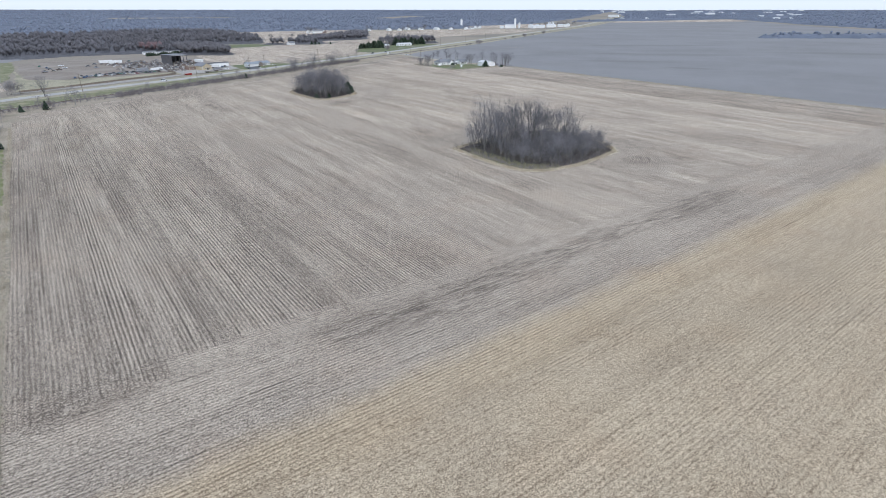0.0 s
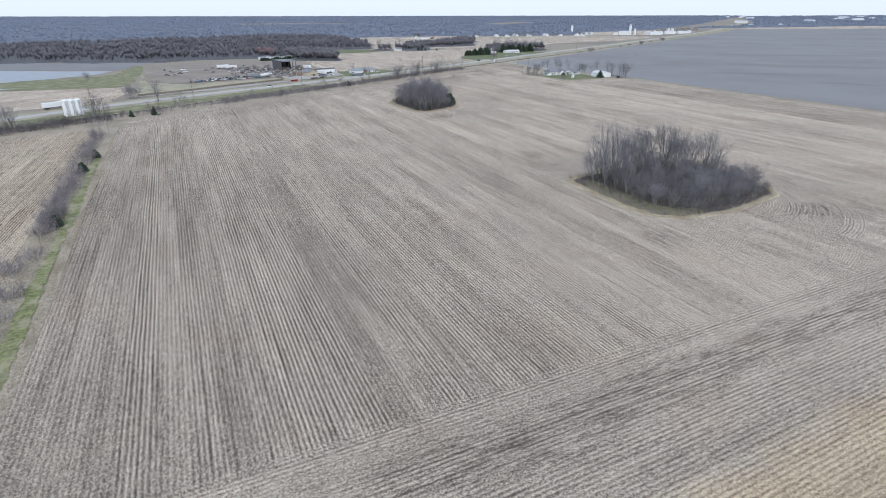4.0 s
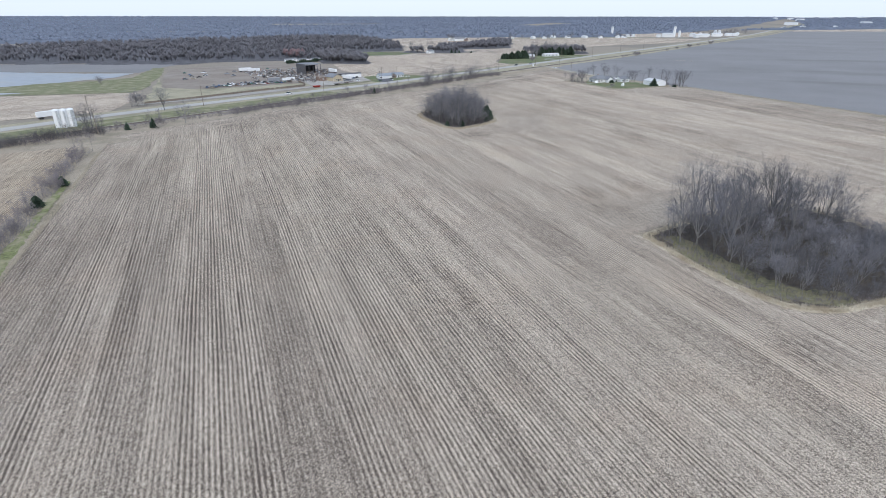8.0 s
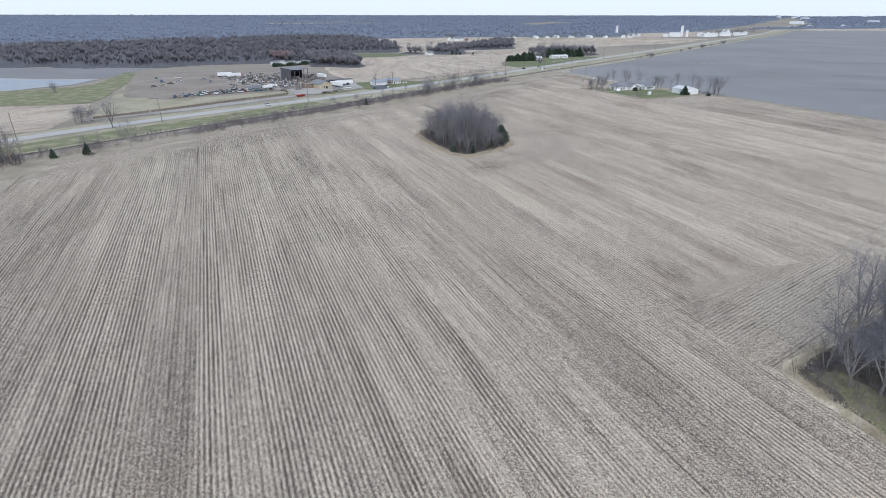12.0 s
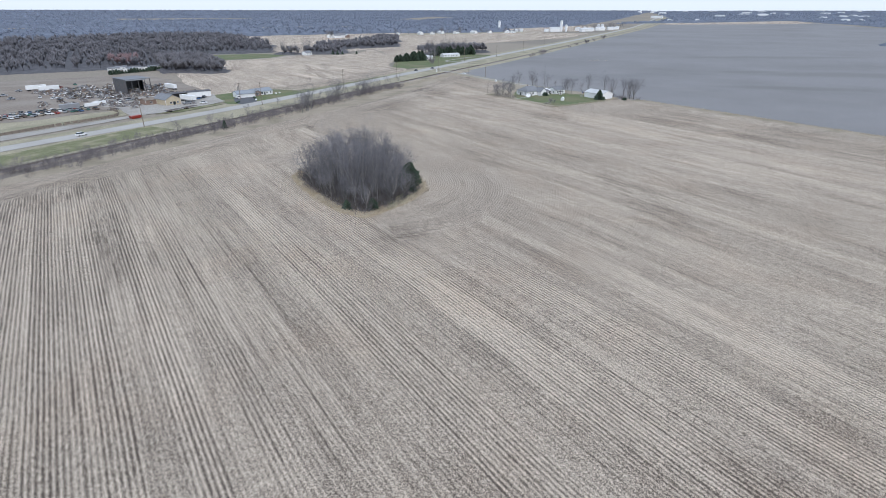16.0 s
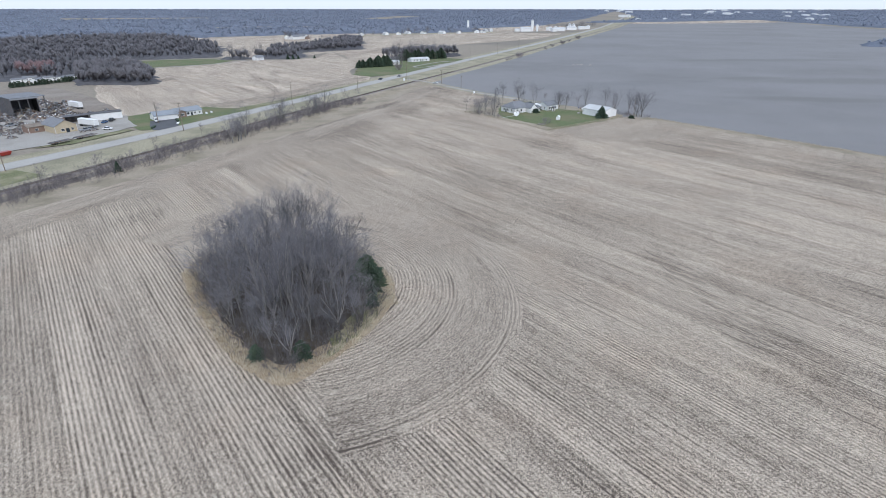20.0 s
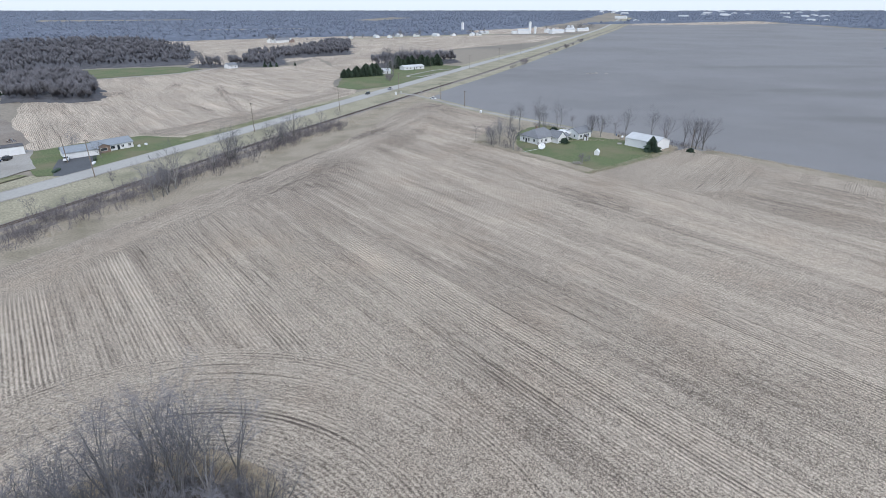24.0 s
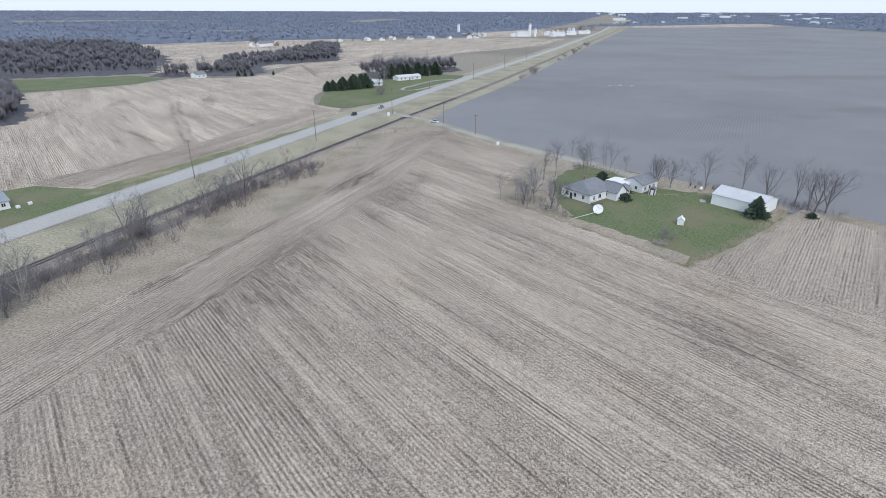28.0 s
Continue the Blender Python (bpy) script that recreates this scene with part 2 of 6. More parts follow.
def tilled(name):
    """Bare tilled soil: fine clods, broad damp stains and patches of faint seed rows."""
    n = Nodes(name, 0.8)
    v = n.coord()
    fine = n.noise(v, 2.2, 4.0, 0.7)
    large = n.noise(v, 0.006, 4.0, 0.6)
    _, across, _ = n.xyz(n.turn(v, -22.0))
    rows = n.math("SINE", n.math("MULTIPLY", across, 2 * math.pi / 1.52))
    shown, damp = 0.0, 0.0
    for cx, cy, length, width, turn, seed_rows in ((492, 534, 62, 34, -28, 1), (560, 520, 60, 14, -30, 1), (650, 488, 46, 14, -30, 0), (545, 310, 34, 13, -60, 0), (700, 420, 120, 30, -40, 0), (860, 560, 150, 24, -35, 0), (560, 400, 70, 16, -45, 0), (900, 300, 120, 30, -50, 0)):
        spot = n.tree.nodes.new("ShaderNodeMapping")
        spot.vector_type = "TEXTURE"
        n.link(v, spot.inputs[0])
        spot.inputs["Location"].default_value = (cx, cy, 0)
        spot.inputs["Rotation"].default_value = (0, 0, radians(turn))
        spot.inputs["Scale"].default_value = (length, width, 50)
        ball = n.tree.nodes.new("ShaderNodeTexGradient")
        ball.gradient_type = "SPHERICAL"
        n.link(spot.outputs[0], ball.inputs[0])
        if seed_rows:
            shown = n.math("ADD", ball.outputs["Fac"], shown)
        else:
            damp = n.math("ADD", ball.outputs["Fac"], damp)
    uneven = n.noise(v, 0.05, 3.0, 0.6)
    shown = n.ramp(n.math("MULTIPLY_ADD", uneven, 0.4, shown), 0.24, 0.5)
    damp = n.ramp(n.math("MULTIPLY_ADD", uneven, 0.7, damp), 0.36, 0.95)
    col = n.mix(n.ramp(fine, 0.3, 0.7), (0.180, 0.177, 0.180), (0.256, 0.250, 0.252))
    col = n.mix(n.ramp(large, 0.4, 0.75, 0.0, 0.75), col, (0.158, 0.151, 0.15))
    col = n.mix(n.math("MULTIPLY", n.math("MULTIPLY", shown, 0.45), n.ramp(rows, 0.0, 0.9)), col, (0.13, 0.13, 0.137))
    col = n.mix(n.ramp(n.noise(v, 0.03, 3.0), 0.5, 0.75, 0.0, 0.35), col, (0.245, 0.238, 0.232))
    col = n.mix(n.math("MULTIPLY", damp, 0.42), col, (0.135, 0.127, 0.123))
    return n.done(col, fine, 0.5)


M = {}
M["rows"] = stubble("maize_stubble_rows", "x", wet=0.3, dull=0.10, fainter=(330, 450))
M["rows_cross"] = stubble("maize_stubble_headland", "y", tone=0.95, contrast=0.6, phase=0.3, gold=0.8, fade=(65.0, 59.0), rut_scale=0.035, ruts=0.3, wet=0.36)
M["rows_gold"] = stubble("golden_stubble", "y", gold=0.7, contrast=0.4, tone=1.0, ruts=0.15)
M["rows_rail"] = stubble("maize_stubble_rail_headland", "y", angle=29.8, contrast=0.9, tone=0.93, rut_scale=0.03, ruts=0.3, wet=0.5)
M["rows_ring"] = stubble("maize_stubble_ring", "ring", centre=(163, 366), contrast=0.52, tone=0.97, wet=0.3, ruts=0.5)
M["rows_turn"] = stubble("maize_stubble_turn", "y", angle=12.0, contrast=0.5, tone=0.95, wet=0.2, ruts=0.4, rut_scale=0.04)
M["rows_ring_b"] = stubble("maize_stubble_ring_b", "ring", centre=(166, 158), contrast=0.55, tone=0.95, wet=0.36)
TRACKS = ((299, 768, 46, 2.2, 77), (303, 768, 46, 2.2, 77), (285, 700, 33, 2.2, 78), (289, 700, 33, 2.2, 78), (278, 655, 24, 2.2, 85), (284, 641, 16, 2.5, 40), (300, 655, 24, 4, 33), (262, 628, 30, 5, 30), (265, 690, 44, 1.8, 99), (330, 690, 34, 5, 28), (366, 712, 16, 8, 50), (338, 740, 30, 2.2, 120), (325, 780, 40, 6, 70), (280, 820, 30, 6, 60), (225, 790, 40, 9, 50))
# The raised tone paints haze into the stubble across the highway.
M["rows_far"] = stubble("hazed_maize_stubble", "x", contrast=0.95, tone=1.17, phase=4.0, wet=0.46, spots=TRACKS)
M["rows_left"] = stubble("side_field_stubble", "x", angle=-4.0, contrast=1.15, tone=0.93, gold=0.3, ruts=0.75, rut_scale=0.03)
M["soil"] = tilled("grey_tilled_soil")
M["plain"] = surface("far_ground", (0.27, 0.235, 0.19), 0.2, 0.3, (0.16, 0.15, 0.13), 0.004, 0.8, 0.95)
# Tone lifted here too, as haze over the distant fields.
M["tan"] = stubble("hazed_tan_stubble", "y", angle=28.0, pitch=2.4, contrast=0.95, tone=1.12)
M["grass"] = surface("winter_grass", (0.16, 0.17, 0.09), 0.4, 1.6, (0.31, 0.275, 0.19), 0.12, 0.9, 0.95, bump=0.6)
M["ditchgrass"] = surface("tufted_ditch_grass", (0.175, 0.19, 0.085), 0.5, 1.1, (0.34, 0.30, 0.215), 0.22, 1.0, 0.95, bump=0.6)
M["lawn"] = surface("green_lawn", (0.122, 0.15, 0.07), 0.4, 1.4, (0.19, 0.168, 0.105), 0.06, 0.9, 0.95, bump=0.5)
M["bank"] = surface("brown_bank_grass", (0.33, 0.283, 0.222), 0.5, 1.8, (0.185, 0.165, 0.115), 0.07, 0.8, 0.95, bump=0.6)
M["verge"] = surface("dry_verge_grass", (0.335, 0.306, 0.222), 0.42, 1.3, (0.185, 0.18, 0.122), 0.05, 0.8, 0.95, bump=0.6)
M["drygrass"] = surface("dead_tall_grass", (0.46, 0.41, 0.325), 0.35, 2.5, (0.27, 0.225, 0.17), 0.2, 0.6, 0.95, bump=0.5)
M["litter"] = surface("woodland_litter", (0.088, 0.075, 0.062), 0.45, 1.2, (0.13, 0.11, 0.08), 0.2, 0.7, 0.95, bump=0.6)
M["dirt"] = surface("yard_dirt", (0.225, 0.19, 0.16), 0.3, 0.7, (0.33, 0.30, 0.265), 0.03, 0.7, 0.95)
M["gravel"] = surface("pale_gravel", (0.355, 0.338, 0.312), 0.25, 2.5, (0.25, 0.23, 0.205), 0.05, 0.8, 0.95)
M["asphalt"] = surface("weathered_pale_asphalt", (0.40, 0.388, 0.365), 0.1, 1.0, (0.32, 0.31, 0.295), 0.05, 0.5, 0.95)
M["drive"] = surface("dark_asphalt", (0.10, 0.105, 0.115), 0.15, 2.0, None, 0.15, 0.4, 0.85)
M["ballast"] = surface("rail_ballast", (0.25, 0.225, 0.205), 0.35, 3.0, (0.17, 0.14, 0.125), 0.1, 0.6, 0.95)
M["tie"] = surface("creosoted_timber", (0.12, 0.105, 0.095), 0.3, 3.0)
M["steel"] = surface("rusty_rail_steel", (0.16, 0.115, 0.09), 0.3, 2.0, rough=0.5, metal=0.6)
M["brushfloor"] = surface("dark_thicket_floor", (0.19, 0.168, 0.152), 0.35, 1.6, (0.25, 0.222, 0.18), 0.1, 0.6, 0.95, bump=0.6)
M["water"] = surface("shallow_flood_water", (0.17, 0.195, 0.23), 0.25, 0.12, (0.25, 0.235, 0.2), 0.02, 0.8, 0.3, bump=0.1)
M["bark"] = surface("grey_bark", (0.215, 0.205, 0.195), 0.35, 3.0, None, 0.8, 0.5, 0.95, by_object=0.4)
M["twig"] = surface("bare_twigs", (0.178, 0.176, 0.192), 0.3, 0.6, (0.118, 0.113, 0.123), 0.2, 0.6, 0.95, by_object=0.35, bump=0.0)
M["moss"] = surface("mossy_copse_grass", (0.165, 0.158, 0.092), 0.4, 1.4, (0.235, 0.20, 0.14), 0.18, 0.8, 0.95, bump=0.6)
M["browngrass"] = surface("tan_brown_rim_grass", (0.37, 0.30, 0.215), 0.45, 1.6, (0.24, 0.175, 0.115), 0.2, 0.8, 0.95, bump=0.6)
M["rimgrass"] = surface("bleached_rim_grass", (0.56, 0.50, 0.395), 0.3, 2.0, (0.36, 0.29, 0.20), 0.13, 0.8, 0.95, bump=0.5)
M["palebrush"] = surface("pale_grey_twigs", (0.212, 0.208, 0.222), 0.3, 0.6, (0.14, 0.134, 0.142), 0.2, 0.7, 0.95, by_object=0.4, bump=0.0)
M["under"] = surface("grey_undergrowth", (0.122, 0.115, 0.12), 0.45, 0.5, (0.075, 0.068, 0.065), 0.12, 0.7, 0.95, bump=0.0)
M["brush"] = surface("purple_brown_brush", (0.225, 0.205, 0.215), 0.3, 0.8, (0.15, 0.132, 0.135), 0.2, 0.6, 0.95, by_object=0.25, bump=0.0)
# Lightened towards blue: the haze of distance is put into this base colour.
M["wood_hazed"] = surface("winter_woods", (0.205, 0.236, 0.302), 0.25, 0.02, (0.165, 0.19, 0.245), 0.004, 0.8, 1.0, bump=0.0)
# Darker than the trees above it: shade between trees painted as canopy colour.
M["wood_floor"] = surface("shade_toned_canopy", (0.105, 0.104, 0.114), 0.3, 0.15, (0.085, 0.083, 0.09), 0.012, 0.7, 1.0, bump=0.0)
# The far canopy takes the same painted blue haze, over its shade tone.
M["wood_floor_hazed"] = surface("hazed_woods_canopy", (0.142, 0.165, 0.213), 0.3, 0.05, (0.118, 0.138, 0.18), 0.005, 0.9, 1.0, bump=0.0)
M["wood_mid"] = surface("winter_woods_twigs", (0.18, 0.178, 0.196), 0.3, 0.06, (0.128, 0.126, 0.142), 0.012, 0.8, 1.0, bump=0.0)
M["wood_russet"] = surface("russet_winter_twigs", (0.27, 0.19, 0.2), 0.25, 0.08, (0.2, 0.15, 0.16), 0.02, 0.6, 1.0, bump=0.0)
M["evergreen"] = surface("evergreen_needles", (0.050, 0.078, 0.056), 0.5, 1.3, (0.085, 0.105, 0.062), 0.35, 0.6, 0.9, by_object=0.25, bump=0.0)
M["white"] = surface("white_siding", (0.76, 0.77, 0.78), 0.05, 1.0, (0.6, 0.6, 0.6), 0.2, 0.35, 0.6, bump=0.05)
M["white_metal"] = surface("white_painted_metal", (0.78, 0.79, 0.80), 0.04, 0.8, (0.64, 0.64, 0.64), 0.25, 0.35, 0.45, bump=0.05)
M["roof"] = surface("grey_shingles", (0.21, 0.22, 0.24), 0.2, 2.5, (0.15, 0.155, 0.165), 0.3, 0.5, 0.9)
M["roof_blue"] = surface("blue_grey_shingles", (0.27, 0.30, 0.335), 0.15, 2.5, (0.22, 0.24, 0.26), 0.3, 0.5, 0.9)
M["roof_metal"] = surface("pale_metal_roofing", (0.55, 0.565, 0.58), 0.06, 0.7, (0.44, 0.44, 0.44), 0.2, 0.5, 0.45)
M["dark_metal"] = surface("dark_weathered_metal", (0.10, 0.102, 0.112), 0.25, 0.8, (0.14, 0.11, 0.095), 0.2, 0.5, 0.7)
M["rust"] = surface("rusty_scrap", (0.15, 0.11, 0.09), 0.45, 1.0, (0.24, 0.235, 0.23), 0.4, 0.7, 0.85, by_object=0.4)
M["yellow"] = surface("buff_siding", (0.50, 0.425, 0.31), 0.1, 1.2, None, 0.2, 0.3, 0.8)
M["brick"] = surface("red_brown_brick", (0.26, 0.185, 0.15), 0.2, 2.0, None, 0.2, 0.4, 0.9)
M["glass"] = surface("dark_window_glass", (0.035, 0.045, 0.055), 0.1, 0.5, rough=0.08, bump=0.0)
M["rubber"] = surface("black_rubber", (0.03, 0.03, 0.03), 0.2, 2.0)
M["pole"] = surface("weathered_pole_timber", (0.23, 0.19, 0.155), 0.25, 2.0, None, 0.6, 0.5)
for key, c in {"car_white": (0.75, 0.76, 0.77), "car_grey": (0.27, 0.28, 0.30), "car_black": (0.035, 0.037, 0.04), "car_red": (0.30, 0.045, 0.035), "car_blue": (0.06, 0.12, 0.24), "car_green": (0.06, 0.16, 0.13), "car_tan": (0.38, 0.33, 0.26)}.items():
    M[key] = surface(key + "_paint", c, 0.05, 1.0, tuple(v * 0.75 for v in c), 0.7, 0.4, 0.35, bump=0.0)

# ---- building helpers ----
from mathutils import geometry

def hgt(x, y):
    """The height of the land: nearly flat, with one low swell and one shallow dip, and low wooded hills far off."""
    far = np.clip((np.hypot(x - 150, y - 250) - 1800) / 2900, 0, 1)
    return 46 * far * far * (3 - 2 * far) + 1.3 * np.exp(-((x - 165) ** 2 + (y - 300) ** 2) / 7200) - 1.0 * np.exp(-((x - 60) ** 2 + (y - 60) ** 2) / 16200)


def mesh(name, V, F, material):
    me = bpy.data.meshes.new(name)
    me.from_pydata(np.asarray(V, float).tolist(), [], F.tolist() if isinstance(F, np.ndarray) else F)
    me.materials.append(M[material])
    return me


def thing(name, label, category, m=None, group="", kind=""):
    ob = tagged(new(name), label, category, group, kind)
    if m is not None:
        ob.matrix_basis = m
    return ob


def part(name, me, parent, label="", m=None):
    ob = new(name, me)
    ob.parent = parent
    if m is not None:
        ob.matrix_basis = m
    if label:
        ob["label"] = label
    return ob


def solo(name, me, label, category, kind="", group="", m=None):
    ob = tagged(new(name, me), label, category, group, kind)
    if m is not None:
        ob.matrix_basis = m
    return ob


def grid_faces(nu, nv):
    """Quads of a grid with nu columns of nv points, counted column by column."""
    i, j = np.meshgrid(np.arange(nu - 1), np.arange(nv - 1), indexing="ij")
    a = (i * nv + j).ravel()
    return np.stack([a, a + nv, a + nv + 1, a + 1], 1)


def smooth(pts, step=12.0):
    """A smooth line through the points, as an array of points about step apart."""
    p = np.array(pts, float)
    p = np.vstack([2 * p[0] - p[1], p, 2 * p[-1] - p[-2]])
    out = []
    for a, b, c, d in zip(p, p[1:], p[2:], p[3:]):
        k = max(2, int(np.linalg.norm(c - b) / step))
        for t in np.arange(k) / k:
            out.append(0.5 * (2 * b + (c - a) * t + (2 * a - 5 * b + 4 * c - d) * t * t + (3 * b - a - 3 * c + d) * t ** 3))
    return np.array(out + [p[-2]])


def along(line, offset):
    """The line moved sideways to its left."""
    d = np.gradient(line, axis=0)
    d /= np.linalg.norm(d, axis=1)[:, None]
    return line + offset * np.stack([-d[:, 1], d[:, 0]], 1)


def ribbon(name, line, profile, material, label, category, lift=0.0):
    """A strip along a line; profile: (offset to the left, height) across it."""
    V, nv = [], len(profile)
    cols = [along(line, o) for o, _ in profile]
    for k in range(len(line)):
        for c, (_, z) in zip(cols, profile):
            V.append((c[k][0], c[k][1], hgt(c[k][0], c[k][1]) + z + lift))
    return solo(name, mesh(name, V, grid_faces(len(line), nv)[:, ::-1], material), label, category, "structure")


def ragged(poly, step=4.0, amount=0.6, seed=1):
    """A closed outline with more points and uneven edges."""
    rng = np.random.default_rng(seed)
    p = np.array(poly, float)
    out = []
    for a, b in zip(p, np.roll(p, -1, 0)):
        k = max(1, int(np.linalg.norm(b - a) / step))
        for t in np.arange(k) / k:
            out.append(a + (b - a) * t + rng.normal(0, amount, 2) * (0.3 if t == 0 else 1))
    return np.array(out)


def rounded(poly, step=2.5):
    """The same outline with its corners rounded off."""
    p = np.array(poly, float)
    line = smooth(np.vstack([p[-2:], p, p[:2]]), step)
    a_, b_ = np.linalg.norm(line - p[0], axis=1).argmin(), len(line)
    first = line[a_:]
    stop = np.linalg.norm(first[20:] - p[0], axis=1).argmin() + 20
    return first[:stop]


def patch(name, poly, lift, material, label, category, step=6.0, amount=0.4, cut=None):
    """A piece of ground with that outline, cut into small faces and laid on the land."""
    p = ragged(poly, step, amount, len(poly))
    cut = cut or max(12.0, np.ptp(p, axis=0).max() / 10)
    bm = bmesh.new()
    vs = [bm.verts.new((q[0], q[1], 0)) for q in p]
    for f in geometry.tessellate_polygon([[Vector((q[0], q[1], 0)) for q in p]]):
        bm.faces.new([vs[i] for i in f])
    for _ in range(6):
        long = [e for e in bm.edges if e.calc_length() > cut]
        if not long:
            break
        bmesh.ops.subdivide_edges(bm, edges=long, cuts=1)
        bmesh.ops.triangulate(bm, faces=list(bm.faces))
    for v in bm.verts:
        v.co.z = float(hgt(v.co.x, v.co.y)) + lift
    bmesh.ops.recalc_face_normals(bm, faces=list(bm.faces))
    if sum(f.normal.z for f in bm.faces) < 0:
        bmesh.ops.reverse_faces(bm, faces=list(bm.faces))
    me = bpy.data.meshes.new(name)
    bm.to_mesh(me)
    bm.free()
    me.materials.append(M[material])
    return solo(name, me, label, category, "structure")


def field_rows(name, x0, x1, low, high, material, label, pitch=0.762, ridge=0.035, n=40):
    """A field whose rows run along y, each row a low ridge."""
    xs = np.arange(x0, x1, pitch / 2)
    V = np.zeros((len(xs), n, 3))
    t = np.linspace(0, 1, n)
    for k, x in enumerate(xs):
        a, b = low(x), max(high(x), low(x) + 0.5)
        y = a + (b - a) * t
        V[k, :, 0], V[k, :, 1], V[k, :, 2] = x, y, hgt(x, y) + (ridge if k % 2 else -ridge)
    return solo(name, mesh(name, V.reshape(-1, 3), grid_faces(len(xs), n), material), label, "field", "structure")


# ---- the lines of the plan ----
ROAD = smooth([(-420, 200), (-250, 308), (-73, 420), (-25, 452), (40, 487), (100, 515), (162, 545), (254, 596), (379, 669), (587, 790), (1043, 1052), (2000, 1625), (3600, 2600)], 20)
RAIL = smooth([(-500, 137), (-200, 309), (0, 423), (153, 510.5), (247, 566), (399, 651), (638, 784), (1414, 1238), (3500, 2440)], 15)
EDGE = np.array([(-60, 362), (-19, 383), (37, 419), (58, 432), (94, 449), (144, 474), (202, 505), (235, 520), (272, 540), (304, 562), (345, 593), (392, 628)], float)


def edge_y(x):
    return float(np.interp(x, EDGE[:, 0], EDGE[:, 1]))


# ---- the ground, one sheet to the horizon ----
ax = np.concatenate([-np.geomspace(5400, 260, 30), np.arange(-240, 520, 20), np.geomspace(540, 5400, 34)])
gx, gy = np.meshgrid(ax, ax, indexing="ij")
solo("ground", mesh("ground", np.stack([gx.ravel(), gy.ravel(), (hgt(gx, gy) - 0.14).ravel()], 1), grid_faces(len(ax), len(ax)), "plain"), "flat brown winter farmland reaching to the horizon", "ground", "structure")

# ---- the fields ----
field_rows("field_rows", -16.5, 343, lambda x: 84.5 if x < 6 else 89.0, lambda x: edge_y(x) - 20 + 3 * math.sin(x * 0.05), "rows", "harvested maize field with straight rows of pale stubble")
field_rows("field_rows_east", 342.7, 404, lambda x: 89.0, lambda x: 446.0 if x < 389 else 444 - (x - 389) * 0.4, "rows", "harvested maize field beside the farmyard", n=30)
field_rows("field_rows_north", 342.7, 392, lambda x: 506 + (x - 335) * 0.3, lambda x: edge_y(x) - 20 + 3 * math.sin(x * 0.05), "rows", "harvested maize field between the farmyard and the railway", n=12)


def cross_field(name, ys, x0, x1, material, label, ridge=0.03):
    n = 50
    t = np.linspace(x0, x1, n)
    V = np.zeros((len(ys), n, 3))
    for k, y in enumerate(ys):
        V[k, :, 0], V[k, :, 1], V[k, :, 2] = t, y, hgt(t, np.full(n, y)) + (ridge if k % 2 else -ridge)
    return solo(name, mesh(name, V.reshape(-1, 3), grid_faces(len(ys), n)[:, ::-1], material), label, "field", "structure")


cross_field("field_headland", np.arange(50.4, 90.5, 0.381), -16.5, 404, "rows_cross", "headland of stubble with rows across the field's end")
cross_field("field_golden", np.arange(-120, 52.1, 0.762), -60, 600, "rows_gold", "golden-tan harvested field with fine stubble", 0.02)
rail_head = np.array([(x, edge_y(x)) for x in np.arange(-16, 392, 8.0)])
ribbon("field_rail_headland", rail_head, [(-27, -0.12), (-20, 0.0), (-13, 0.06), (-9, 0.07), (-5, 0.05), (0, 0.0)], "rows_rail", "headland of stubble along the railway bank", "field")

# rings of rows driven round the two copses
def ring(name, centre, radius_in, radius_out, a0, a1, material, label, lift=0.04):
    n = 80
    r = np.arange(radius_in, radius_out, 0.381)
    V = np.zeros((len(r), n, 3))
    ang = np.radians(np.linspace(a0, a1, n))
    for k, q in enumerate(r):
        wob = q * (1 + 0.02 * np.sin(3 * ang + 1))
        x, y = centre[0] + wob * np.cos(ang), centre[1] + wob * RING_LONG * np.sin(ang)
        V[k, :, 0], V[k, :, 1], V[k, :, 2] = x, y, hgt(x, y) + lift + (0.025 if k % 2 else -0.025) - 0.07 * np.clip((q - radius_out + 2.5) / 2.5, 0, 1)
    return solo(name, mesh(name, V.reshape(-1, 3), grid_faces(len(r), n), material), label, "field", "structure")


ring("field_ring", (163, 366), 14, 50.5, -108, 118, "rows_ring", "curved rows of stubble driven round a copse")
ring("field_ring_south", (166, 158), 24, 52, -80, 25, "rows_ring_b", "curved rows of stubble driven round the larger copse")

patch("field_turn", [(138, 180.5), (134.5, 186), (138.5, 203), (150, 208), (168, 209.5), (192, 207), (204, 196), (202, 180), (180, 186), (158, 181)], 0.045, "rows_turn", "short cross rows of stubble beside the larger copse", "field", 3.0, 0.3)
patch("field_turn_farm", [(337, 442.5), (338, 424), (344, 406), (362, 398), (385.5, 394), (386.5, 240), (386, 92), (401, 92), (401.5, 240), (402, 396), (403, 442), (370, 441)], 0.05, "rows_turn", "short cross rows of stubble beside the farmyard", "field", 3.0, 0.4)
COPSE_A = [(137.5, 180), (136, 165), (135.5, 150), (138, 138), (146, 132), (162, 130.5), (180, 133), (192, 136), (200, 150), (203, 168), (198, 185), (182, 188), (160, 184), (147, 182)]
COPSE_B = [(145, 384), (143.5, 368), (143, 352), (144, 339), (147.5, 331), (155, 332), (166, 336), (176, 343), (182, 353), (184, 368), (183, 382), (175, 392), (160, 394), (150, 391)]
patch("copse_floor_south", rounded(COPSE_A), 0.08, "rimgrass", "rim of dead grass and leaf litter under a copse", "copse floor", 3.0, 0.5)
patch("copse_floor_north", rounded(COPSE_B), 0.08, "browngrass", "rim of dead grass and leaf litter under a copse", "copse floor", 3.0, 0.5)


